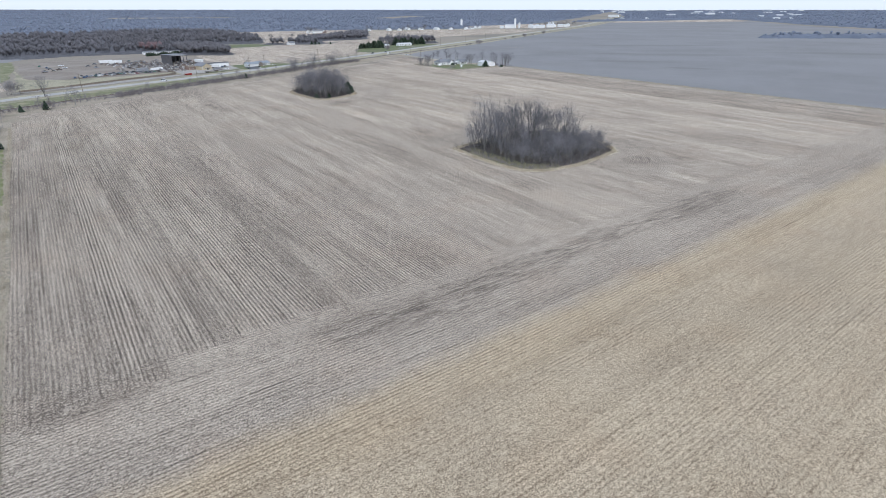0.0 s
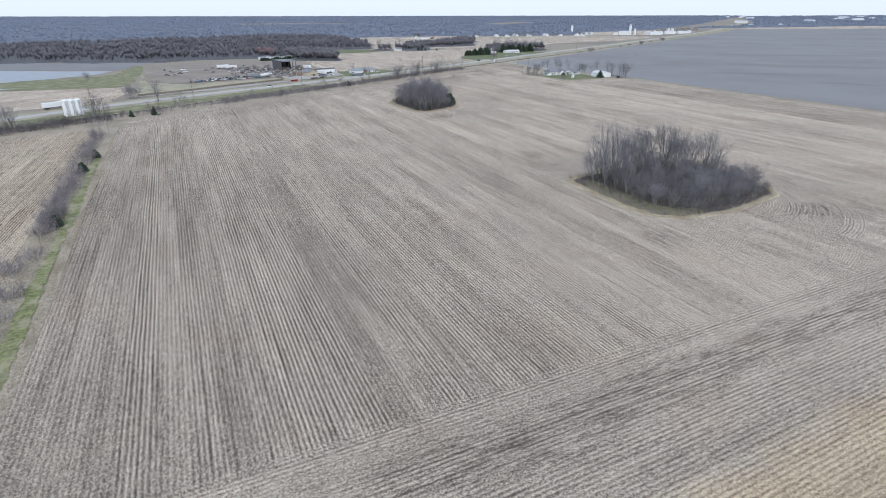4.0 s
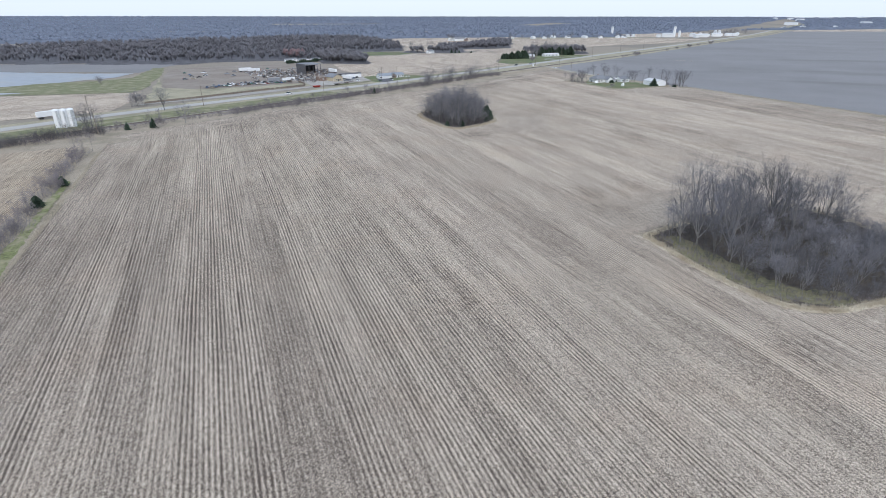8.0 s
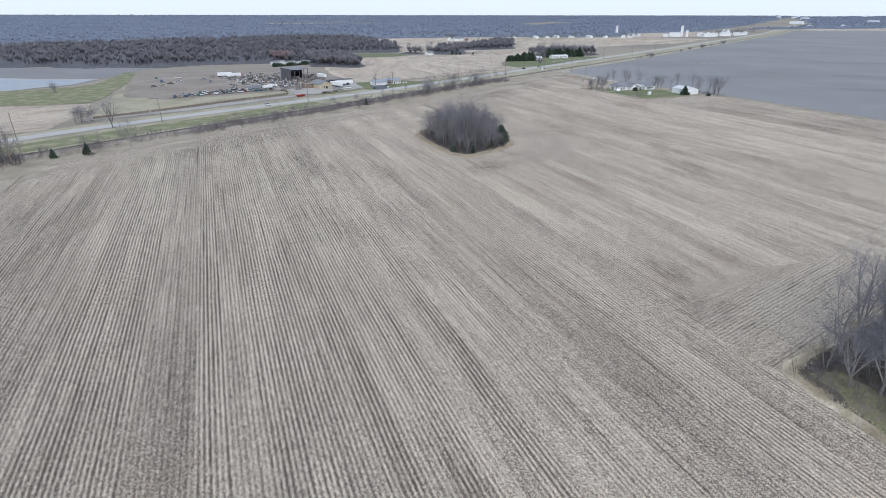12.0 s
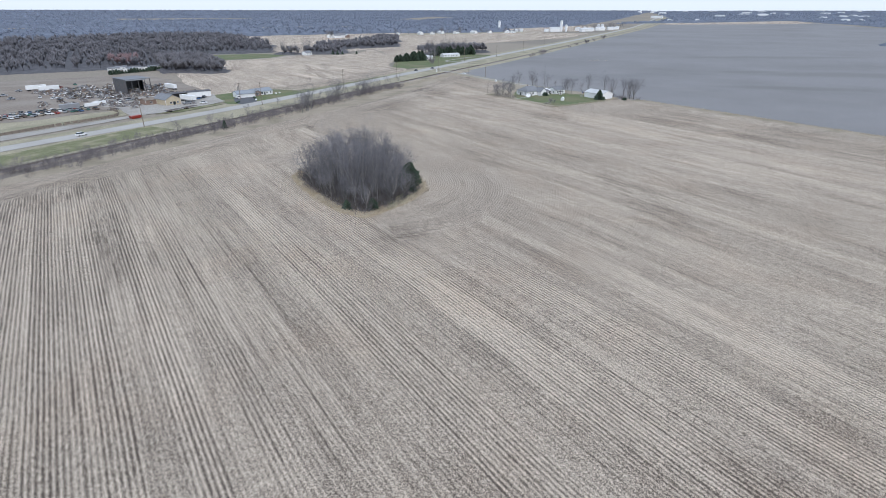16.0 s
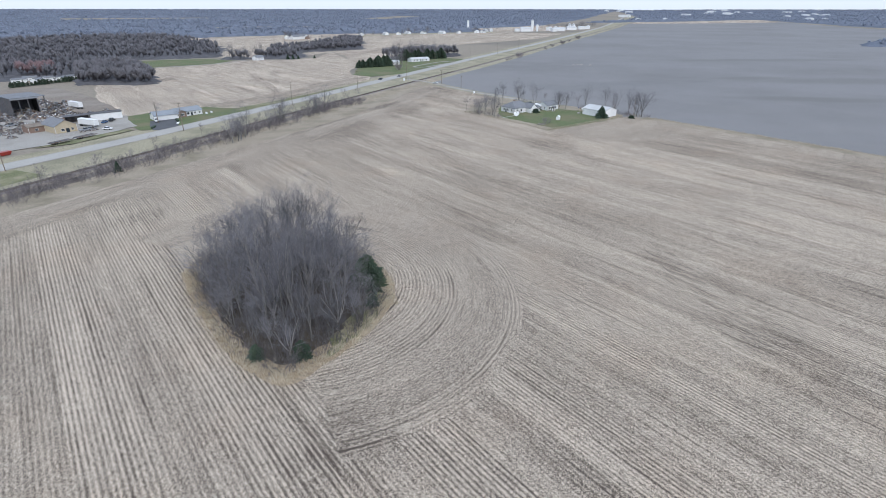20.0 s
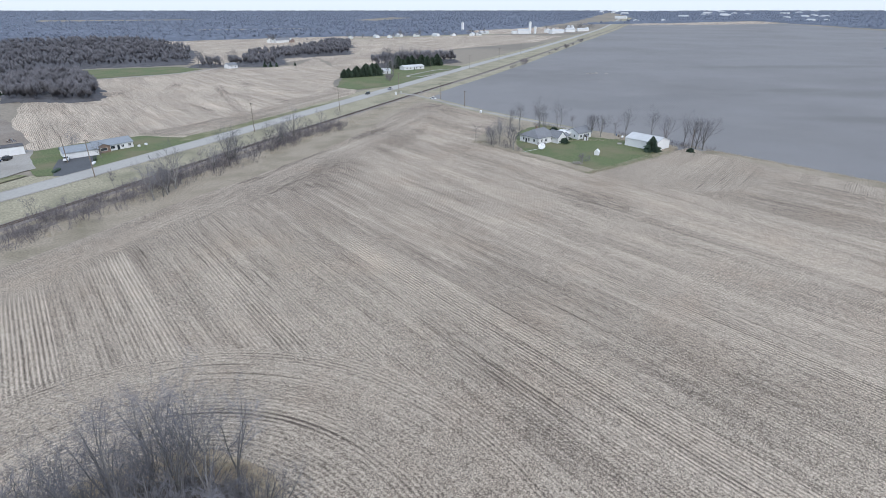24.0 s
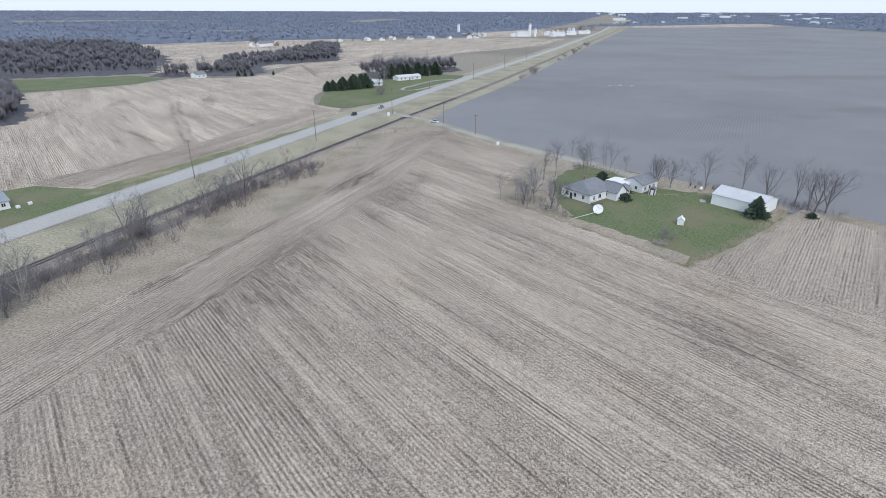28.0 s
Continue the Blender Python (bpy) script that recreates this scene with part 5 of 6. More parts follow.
def boxed(name, x0, x1, y0, y1, z0, z1, material, bevel=0.0):
    """A box with slightly rounded edges, as a mesh."""
    bm = bmesh.new()
    bmesh.ops.create_cube(bm, size=1.0)
    for v in bm.verts:
        v.co = Vector(((x0 + x1) / 2 + v.co.x * (x1 - x0), (y0 + y1) / 2 + v.co.y * (y1 - y0), (z0 + z1) / 2 + v.co.z * (z1 - z0)))
    if bevel:
        bmesh.ops.bevel(bm, geom=list(bm.edges), offset=bevel, segments=1, affect="EDGES")
    me = bpy.data.meshes.new(name)
    bm.to_mesh(me)
    bm.free()
    me.materials.append(M[material])
    return me


def lathe(name, profile, sides, material):
    """A turned body; profile: (radius, z) from bottom to top."""
    V, F = [], []
    for r, z in profile:
        for i in range(sides):
            a = 2 * math.pi * i / sides
            V.append((r * math.cos(a), r * math.sin(a), z))
    for k in range(len(profile) - 1):
        for i in range(sides):
            j = (i + 1) % sides
            F.append((k * sides + i, k * sides + j, (k + 1) * sides + j, (k + 1) * sides + i))
    F.append(tuple(range(sides))[::-1])
    F.append(tuple((len(profile) - 1) * sides + i for i in range(sides)))
    return mesh(name, V, F, material)


def window_on(house, side, u, z, w, h, L, W, dark="glass", trim="white"):
    """A window with its frame, sill and pane on one wall; u runs along that wall from its middle."""
    m = {"s": pose(u, -W / 2, z), "n": pose(u, W / 2, z, 0, 0, 180), "e": pose(L / 2, u, z, 0, 0, 90), "w": pose(-L / 2, u, z, 0, 0, -90)}[side]
    V, F = [], []
    t = 0.09
    for x0, x1, z0, z1 in ((-w / 2, w / 2, h - t, h), (-w / 2, w / 2, 0, t), (-w / 2, -w / 2 + t, t, h - t), (w / 2 - t, w / 2, t, h - t), (-0.03, 0.03, t, h - t)):
        box_vf(V, F, x0, x1, -0.07, 0.02, z0, z1)
    win = part("window", mesh("window_frame", V, F, trim), house, "", m)
    part("pane", boxed("pane", -w / 2 + t, w / 2 - t, -0.03, 0.0, t, h - t, dark), win)
    return win


def door_on(house, side, u, w, h, L, W, material="white", label=""):
    m = {"s": pose(u, -W / 2, 0), "n": pose(u, W / 2, 0, 0, 0, 180), "e": pose(L / 2, u, 0, 0, 0, 90), "w": pose(-L / 2, u, 0, 0, 0, -90)}[side]
    V, F = [], []
    box_vf(V, F, -w / 2, w / 2, -0.05, 0.02, 0.05, h)
    for k in range(1, 4):
        box_vf(V, F, -w / 2 + 0.08, w / 2 - 0.08, -0.075, -0.04, h * k / 4 - h * 0.09, h * k / 4 + h * 0.09)
    return part("door", mesh("door", V, F, material), house, label, m)


def gable(name, label, category, cx, cy, rz, L, W, wall_h, rise, wall="white", roof="roof", eave=0.45, windows=(), doors=(), chimney=None, hip=0.0, ribs=0, group=""):
    """A house or shed with its ridge along x: walls, roof, windows, doors."""
    ob = thing(name, label, category, at(cx, cy, rz), group)
    l, w = L / 2, W / 2
    hip_in = hip * w
    V = [(-l, -w, -0.3), (l, -w, -0.3), (l, w, -0.3), (-l, w, -0.3), (-l, -w, wall_h), (l, -w, wall_h), (l, w, wall_h), (-l, w, wall_h)]
    F = [(0, 1, 5, 4), (2, 3, 7, 6)]
    if hip:
        F += [(1, 2, 6, 5), (3, 0, 4, 7)]
    else:
        V += [(-l, 0, wall_h + rise), (l, 0, wall_h + rise)]
        F += [(1, 2, 6, 9, 5), (3, 0, 4, 8, 7)]
    part("wall", mesh("wall", V, F, wall), ob)
    # the roof: two slopes (and two hips) with a real thickness
    s = rise / w
    z0, th = wall_h - eave * s + 0.03, 0.16
    le, we = l + eave, w + eave
    top = [(-le, -we, z0), (le, -we, z0), (le, we, z0), (-le, we, z0), (-le + (hip_in + eave if hip else 0), 0, wall_h + rise + 0.03), (le - (hip_in + eave if hip else 0), 0, wall_h + rise + 0.03)]
    V = [(x, y, z + th) for x, y, z in top] + top
    F = [(0, 1, 5, 4), (2, 3, 4, 5), (1, 2, 5), (3, 0, 4)] if hip else [(0, 1, 5, 4), (2, 3, 4, 5)]
    n = 6
    F += [tuple(i + n for i in reversed(f)) for f in F]
    rim = [(0, 1), (1, 2), (2, 3), (3, 0)] if hip else [(0, 1), (1, 5), (5, 2), (2, 3), (3, 4), (4, 0)]
    F += [(b, a_, a_ + n, b + n) for a_, b in rim]
    rf = part("roof", mesh("roof", V, F, roof), ob)
    V, F = [], []
    if not hip:
        box_vf(V, F, -le - 0.02, le + 0.02, -0.14, 0.14, wall_h + rise + 0.1, wall_h + rise + 0.25)
        part("ridge_cap", mesh("ridge_cap", V, F, roof), rf)
    if ribs:
        V, F = [], []
        for k in range(ribs + 1):
            x = -le + 2 * le * k / ribs
            for sy in (-1, 1):
                q = len(V)
                zt = wall_h + rise + 0.03 + th
                V += [(x - 0.04, sy * we, z0 + th), (x + 0.04, sy * we, z0 + th), (x + 0.04, 0, zt), (x - 0.04, 0, zt), (x - 0.04, sy * we, z0 + th + 0.05), (x + 0.04, sy * we, z0 + th + 0.05), (x + 0.04, 0, zt + 0.05), (x - 0.04, 0, zt + 0.05)]
                F += [(q + 4, q + 5, q + 6, q + 7), (q, q + 4, q + 7, q + 3), (q + 1, q + 2, q + 6, q + 5)]
        part("roof_ribs", mesh("roof_ribs", V, F, roof), rf)
    for side, u, z, ww, hh in windows:
        window_on(ob, side, u, z, ww, hh, L, W)
    for side, u, ww, hh, mt in doors:
        door_on(ob, side, u, ww, hh, L, W, mt)
    if chimney:
        x, y = chimney
        part("chimney", boxed("chimney", x - 0.35, x + 0.35, y - 0.35, y + 0.35, wall_h, wall_h + rise + 0.9, "brick", 0.03), ob)
    # gutters and corner boards
    for sx in (-l, l):
        for sy in (-w, w):
            part("corner_board", boxed("corner_board", sx - 0.07, sx + 0.07, sy - 0.07, sy + 0.07, 0, wall_h - 0.02, "white" if wall != "dark_metal" else "dark_metal"), ob)
    return ob


def car_mesh(name, pts, half, material, tumble=0.82):
    """A body from a side outline, narrowed towards its top."""
    n = len(pts)
    zs = [z for _, z in pts]
    lo, hi = min(zs), max(zs)
    V, F = [], []
    for s in (-1, 1):
        for x, z in pts:
            k = 1 - (1 - tumble) * ((z - lo) / (hi - lo))
            V.append((x, s * half * k, z))
    F.append(tuple(range(n)))
    F.append(tuple(range(2 * n - 1, n - 1, -1)))
    F += [((i + 1) % n, i, n + i, n + (i + 1) % n) for i in range(n)]
    return mesh(name, V, F, material)


def car(paint, style="saloon", label=""):
    ob = thing(style if style != "saloon" else "car", label or "parked car", "car")
    if style == "pickup":
        L, body = 5.4, [(-2.7, 0.45), (2.6, 0.45), (2.7, 0.75), (2.6, 1.0), (1.2, 1.08), (-2.7, 1.08)]
        cab = [(-0.75, 1.05), (1.25, 1.05), (0.65, 1.78), (-0.65, 1.78)]
    elif style == "suv":
        L, body = 4.8, [(-2.35, 0.4), (2.3, 0.4), (2.4, 0.7), (2.25, 0.98), (1.1, 1.08), (-2.35, 1.05)]
        cab = [(-2.25, 1.02), (1.2, 1.05), (0.5, 1.72), (-1.95, 1.74)]
    else:
        L, body = 4.7, [(-2.3, 0.38), (2.25, 0.38), (2.35, 0.62), (2.2, 0.85), (1.0, 0.95), (-1.6, 0.97), (-2.3, 0.9)]
        cab = [(-1.65, 0.94), (1.05, 0.93), (0.35, 1.42), (-0.95, 1.43)]
    part("body", car_mesh("body", body, 0.92, paint, 0.93), ob)
    part("window_band", car_mesh("window_band", cab, 0.80, "glass", 0.8), ob)
    top = cab[2:] + [(cab[3][0] + 0.02, cab[3][1] + 0.06), (cab[2][0] - 0.02, cab[2][1] + 0.06)]
    V, F = [], []
    box_vf(V, F, cab[3][0], cab[2][0], -0.63, 0.63, cab[2][1] - 0.02, cab[2][1] + 0.05)
    part("roof_panel", mesh("roof_panel", V, F, paint), ob)
    V, F = [], []
    for y in (-0.62, 0.42):
        box_vf(V, F, body[1][0] + 0.0, body[1][0] + 0.1, y, y + 0.2, 0.6, 0.75)
    part("headlights", mesh("headlights", V, F, "white_metal"), ob)
    for x in (-L * 0.3, L * 0.31):
        for y in (-0.83, 0.83):
            part("wheel", WHEEL, ob, "", pose(x, y, 0.33, 90))
    return ob


WHEEL = lathe("wheel", [(0.2, -0.12), (0.33, -0.11), (0.33, 0.11), (0.2, 0.12)], 10, "rubber")


def trailer(L, paint="white_metal", label="white box semi-trailer parked in the yard"):
    ob = thing("semi_trailer", label, "trailer")
    part("box", boxed("box", -L / 2, L / 2, -1.28, 1.28, 1.15, 4.05, paint, 0.06), ob)
    part("underframe", boxed("underframe", -L / 2 + 0.3, L / 2 - 0.3, -0.5, 0.5, 0.85, 1.15, "dark_metal"), ob)
    for x in (-L / 2 + 1.2, -L / 2 + 2.5):
        for y in (-1.0, 1.0):
            part("wheel", WHEEL, ob, "", pose(x, y, 0.5, 90) @ Matrix.Scale(1.5, 4))
    for y in (-0.8, 0.8):
        part("landing_leg", boxed("landing_leg", L / 2 - 2.6, L / 2 - 2.45, y - 0.07, y + 0.07, 0, 0.9, "dark_metal"), ob)
    V, F = [], []
    for k in range(int(L / 1.2)):
        x = -L / 2 + 0.6 + k * 1.2
        for y in (-1.29, 1.29):
            box_vf(V, F, x - 0.03, x + 0.03, y - 0.02, y + 0.02, 1.25, 3.95)
    part("side_posts", mesh("side_posts", V, F, paint), ob)
    return ob


def pole(x, y, rz, h=14.0, arms=1, label="weathered wooden utility pole with crossarm"):
    ob = thing("utility_pole", label, "pole", at(x, y, rz), "utility poles along the highway")
    part("shaft", lathe("shaft", [(0.2, -0.3), (0.19, 1), (0.13, h)], 8, "pole"), ob)
    for k in range(arms):
        z = h - 0.5 - k * 1.1
        arm = part("crossarm", boxed("crossarm", -1.25, 1.25, -0.26, -0.14, z, z + 0.14, "pole"), ob)
        for u in (-1.1, -0.5, 0.5, 1.1):
            part("insulator", boxed("insulator", u - 0.05, u + 0.05, -0.24, -0.16, z + 0.14, z + 0.32, "glass"), arm)
    return ob


def scrap_heap(seed, r, h):
    """A heap of scrap: bent sheets, bars and boxes."""
    g = np.random.default_rng(seed)
    ob = thing("scrap_heap", "jumbled heap of rusty scrap metal and pale panels", "scrap heap", group="scrap heaps")
    for name, mt, n in (("rusty_scrap", "rust", 110), ("pale_scrap", "white_metal", 26), ("dark_scrap", "dark_metal", 90), ("grey_scrap", "car_grey", 60), ("tan_scrap", "car_tan", 30)):
        V, F = [], []
        for _ in range(n):
            a_, q = g.uniform(0, 6.283), r * math.sqrt(g.random())
            z = h * (1 - q / r) * g.uniform(0.2, 1.0)
            s = g.uniform(0.15, 0.9, 3) * (1, 0.65, 0.3)
            k = len(V)
            box_vf(V, F, -s[0], s[0], -s[1], s[1], -s[2], s[2])
            rot = Euler(g.uniform(-0.9, 0.9, 3)).to_matrix() @ Matrix.Rotation(g.uniform(0, 6.283), 3, "Z")
            for i in range(k, len(V)):
                p = rot @ Vector(V[i])
                V[i] = (p.x + q * math.cos(a_), p.y + q * math.sin(a_), p.z + z)
        tagged(part(name, mesh(name, V, F, mt), ob), kind="stuff")
    V, F = [], []
    for k in range(12):
        a_ = k * 2 * math.pi / 12
        V.append((r * 0.95 * math.cos(a_), r * 0.95 * math.sin(a_), -0.1))
    V.append((0, 0, h * 0.45))
    F = [(k, (k + 1) % 12, 12) for k in range(12)]
    part("dirt_core", mesh("dirt_core", V, F, "dirt"), ob)
    return ob

# ---- the farmyard ----
house = gable("farmhouse", "white wooden farmhouse with a grey hipped shingle roof", "house", 361.5, 493.5, 0, 13.0, 11.5, 3.1, 2.9, hip=0.55,
              windows=[("w", -3.2, 0.9, 1.1, 1.5), ("w", 0.2, 0.9, 1.1, 1.5), ("w", 3.4, 0.9, 1.1, 1.5), ("s", -4.2, 0.9, 1.1, 1.5), ("s", -1.2, 0.9, 1.6, 1.5), ("n", 2, 0.9, 1.1, 1.5), ("e", 1, 0.9, 1.1, 1.5)],
              doors=[("w", 1.8, 0.95, 2.05, "glass")], chimney=(-0.6, 1.2))
gable("farmhouse_wing", "low white wing of the farmhouse with a gable end", "house", 366.8, 487.0, 90, 6.2, 5.4, 2.9, 2.3, roof="roof", windows=[("w", 0, 0.9, 1.6, 1.3), ("s", -1.0, 0.9, 1.1, 1.3), ("n", 1, 0.9, 1.1, 1.3)])
gable("sun_porch", "white enclosed sun porch with a row of windows", "porch", 371.3, 487.2, 0, 4.6, 4.2, 2.5, 0.9, windows=[("s", u, 0.8, 0.9, 1.3) for u in (-1.6, -0.5, 0.6, 1.7)] + [("e", 0, 0.8, 1.0, 1.3)])
gable("second_house", "small white house with grey shingle roof", "house", 383.0, 487.0, 0, 9.6, 7.6, 3.0, 1.9, windows=[("s", -2.8, 0.9, 1.4, 1.3), ("s", 2.4, 0.9, 1.4, 1.3), ("w", -1.5, 0.9, 1.1, 1.3), ("e", 0, 0.9, 1.1, 1.3)], doors=[("s", 0, 0.95, 2.05, "glass")])
gable("second_house_porch", "white flat-roofed porch with dark windows", "porch", 377.3, 491.6, 0, 5.2, 7.2, 2.7, 0.35, roof="white_metal", eave=0.3, windows=[("w", -2.2, 0.9, 1.4, 1.2), ("w", 0.0, 0.9, 1.4, 1.2), ("w", 2.2, 0.9, 1.4, 1.2), ("s", 0, 0.9, 1.8, 1.2)])
gable("privy", "narrow garden shed with a white door", "shed", 380.0, 480.2, 20, 2.0, 1.9, 2.2, 0.5, wall="tie", roof="roof", eave=0.15, doors=[("s", 0, 0.9, 1.9, "white"), ("w", 0, 0.9, 1.9, "white")])
gable("machine_shed", "long white metal machine shed with a pale ribbed roof", "shed", 391.7, 455.1, 90, 15.4, 11.0, 3.5, 1.75, wall="white_metal", roof="roof_metal", eave=0.25, ribs=16, doors=[("w", 0.5, 3.4, 2.9, "white_metal"), ("n", -4, 1.0, 2.0, "white_metal")])
gable("pump_house", "tiny white garden house with pitched roof", "shed", 361.0, 459.6, 25, 1.9, 1.7, 1.6, 0.7, roof="white_metal", eave=0.2, doors=[("s", 0, 0.7, 1.4, "white")])

dish = thing("satellite_dish", "large white satellite dish on a post in the lawn", "satellite dish", at(348.7, 480.0, 0))
V, F = [], []
rings_, seg = 5, 24
for i in range(rings_ + 1):
    r_ = 1.55 * i / rings_
    for j in range(seg):
        a_ = 2 * math.pi * j / seg
        V.append((r_ * math.cos(a_), r_ * math.sin(a_), 0.16 * r_ * r_))
for i in range(rings_):
    for j in range(seg):
        F.append((i * seg + j, i * seg + (j + 1) % seg, (i + 1) * seg + (j + 1) % seg, (i + 1) * seg + j))
tip = pose(0, 0, 1.75) @ Vector((-0.62, -0.42, 0.66)).normalized().to_track_quat("Z", "Y").to_matrix().to_4x4()
part("reflector", mesh("reflector", V, F, "white_metal"), dish, "white mesh bowl", tip)
V, F = [], []
for k in range(3):
    a_ = k * 2.094
    tube(V, F, (1.45 * math.cos(a_), 1.45 * math.sin(a_), 0.34), (0, 0, 1.3), 0.03, 0.03, 4)
part("feed_legs", mesh("feed_legs", V, F, "car_grey"), dish, "", tip)
part("feed_horn", lathe("feed_horn", [(0.1, 1.2), (0.12, 1.3), (0.08, 1.5)], 8, "car_grey"), dish, "", tip)
part("post", lathe("post", [(0.09, -0.3), (0.08, 1.7)], 8, "car_grey"), dish)
V, F = [], []
tube(V, F, (347.5, 480.3, 0.9), (339.5, 482.3, 0.25), 0.07, 0.07, 6)
solo("fallen_pole", mesh("fallen_pole", V, F, "white"), "pale pole leaning from the dish down to the grass", "pole")

tank = thing("propane_tank", "white propane tank on short legs beside the shed", "tank", at(397.3, 471.8, 20))
part("shell", lathe("shell", [(0.1, -1.35), (0.42, -1.15), (0.5, -0.9), (0.5, 0.9), (0.42, 1.15), (0.1, 1.35)], 14, "white_metal"), tank, "", pose(0, 0, 0.85, 0, 90))
for x in (-0.8, 0.8):
    part("leg", boxed("leg", x - 0.08, x + 0.08, -0.3, 0.3, -0.2, 0.45, "car_grey"), tank)
part("valve_dome", boxed("valve_dome", -0.15, 0.15, -0.15, 0.15, 1.3, 1.5, "white_metal", 0.04), tank)
solo("well_slab", boxed("well_slab", -1.3, 1.3, -0.9, 0.9, 0.1, 0.4, "gravel", 0.03), "pale concrete slab in the grass", "slab", m=at(386.2, 465.6, 30))
solo("junction_box", boxed("junction_box", -0.6, 0.6, -0.45, 0.45, 0, 1.5, "white_metal", 0.04), "white metal cabinet beside the farm lane", "cabinet", m=at(390.9, 566.5, 10))
g = np.random.default_rng(77)
pile = thing("brush_pile", "grey pile of cut branches on the lawn", "brush pile", at(343.0, 455.6, 0))
V, F = [], []
for _ in range(110):
    a_, q = g.uniform(0, 6.283), 1.9 * math.sqrt(g.random())
    p = Vector((q * math.cos(a_), q * math.sin(a_), 0.2 + 1.1 * (1 - q / 1.9) * g.random()))
    d = Vector((g.normal(), g.normal(), g.normal(0, 0.35))).normalized()
    tube(V, F, p - d * g.uniform(0.5, 1.4), p + d * g.uniform(0.5, 1.4), 0.045, 0.02, 3)
part("branches", mesh("branches", V, F, "gravel"), pile)
plant(SHRUB, 347.5, 456.0, 33, 0.95, "brown leafless bush on the farmyard lawn")
plant(SHRUB, 353.0, 483.8, 133, 0.75, "brown leafless bush beside the farmhouse")
fir = conifer(73, 7.0, 3.4, "spruce_tree", "dark blue-green spruce in front of a shed", 900, 0.95)
fir.matrix_basis = at(384.5, 448.2, 0)
yew = conifer(66, 2.6, 2.2, "evergreen_bush", "spreading dark evergreen bush beside the farmhouse", 260, 0.5)
yew.matrix_basis = at(367.3, 482.3, 0)
for x, y, s in ((374.5, 486.0, 0.6), (379.5, 500.0, 0.9), (383.5, 503, 1.0), (397, 437, 0.75)):
    plant([yew], x, y, 77, s, "dark rounded evergreen bush")
for k, (x, y) in enumerate(((377.5, 506), (398.5, 474.5), (400, 477), (402.5, 470))):
    solo("barrel", lathe("barrel", [(0.28, 0), (0.3, 0.05), (0.29, 0.45), (0.3, 0.85), (0.27, 0.9)], 10, "rust" if k % 2 else "car_blue"), "weathered steel drum behind the farmhouse", "barrel", group="drums", m=at(x, y, 0, 1, 0.15))

lamp_post = thing("yard_light", "tall wooden lamp post with a short arm beside the shed", "lamp", at(404.3, 440.5, 150))
part("post", lathe("post", [(0.15, -0.3), (0.11, 9.0)], 8, "pole"), lamp_post)
part("arm", boxed("arm", 0, 0.9, -0.04, 0.04, 8.75, 8.85, "car_grey"), lamp_post)
part("lamp_head", lathe("lamp_head", [(0.05, 8.9), (0.2, 8.8), (0.26, 8.55), (0.2, 8.5)], 12, "car_grey"), lamp_post, "grey lamp head", pose(0.95, 0, 0))

# level crossing and things on the road
cross_m = pose(399.5, 651.5, 0.0, 0, 0, 29.5)
solo("crossing_panel", boxed("crossing_panel", -2.6, 2.6, -3.2, 3.2, 0.3, 0.68, "gravel", 0.05), "pale concrete level-crossing panel between the rails", "crossing", m=cross_m)
for x, y in ((393.5, 655.5), (405.0, 646.5)):
    sign = thing("crossbuck", "white railway crossing sign on a post", "sign", at(x, y, 120), "crossing signs")
    part("post", lathe("post", [(0.07, -0.3), (0.07, 3.3)], 8, "car_grey"), sign)
    for a_ in (45, -45):
        part("blade", boxed("blade", -0.6, 0.6, -0.12 if a_ > 0 else -0.16, -0.08 if a_ > 0 else -0.12, -0.11, 0.11, "white"), sign, "", pose(0, 0, 2.8, 0, a_, 0))
relay = solo("relay_cabinet", boxed("relay_cabinet", -0.7, 0.7, -0.5, 0.5, -0.1, 2.1, "white_metal", 0.05), "white signal relay cabinet beside the crossing", "cabinet", m=at(393.0, 661.5, 30))
CARS = {}
for paint, style, word in (("car_white", "suv", "white"), ("car_black", "suv", "black"), ("car_grey", "pickup", "grey"), ("car_white", "pickup", "white"), ("car_red", "saloon", "red"), ("car_blue", "saloon", "blue"), ("car_green", "saloon", "green"), ("car_grey", "saloon", "grey"), ("car_tan", "saloon", "tan"), ("car_white", "saloon", "white"), ("rust", "pickup", "rusty")):
    CARS[paint, style] = car(paint, style, word + {"suv": " sport utility vehicle on wheels", "pickup": " pickup truck with open bed", "saloon": " saloon car standing on wheels"}[style])


def park(key, x, y, rz, label="", lift=0.0, group="", tilt=0.0):
    """Place a vehicle: the first one built, then copies."""
    src = CARS[key]
    m = pose(x, y, float(hgt(x, y)) + lift, tilt, 0, rz)
    if "set" in src:
        ob = copy_thing(src, m)
    else:
        ob = src
        ob["set"] = 1
        ob.matrix_basis = m
    if label:
        ob["label"] = label
    if group:
        ob["group"] = group
    return ob


def on_road(x, side, key, label, back=0):
    i = int(np.argmin(abs(ROAD[:, 0] - x)))
    j = min(i + 1, len(ROAD) - 1)
    k = (x - ROAD[i][0]) / (ROAD[j][0] - ROAD[i][0])
    p = along(ROAD, side)
    q = p[i] + (p[j] - p[i]) * k
    d = ROAD[j] - ROAD[i]
    park(key, q[0], q[1], math.degrees(math.atan2(d[1], d[0])) + back, label, 0.22)


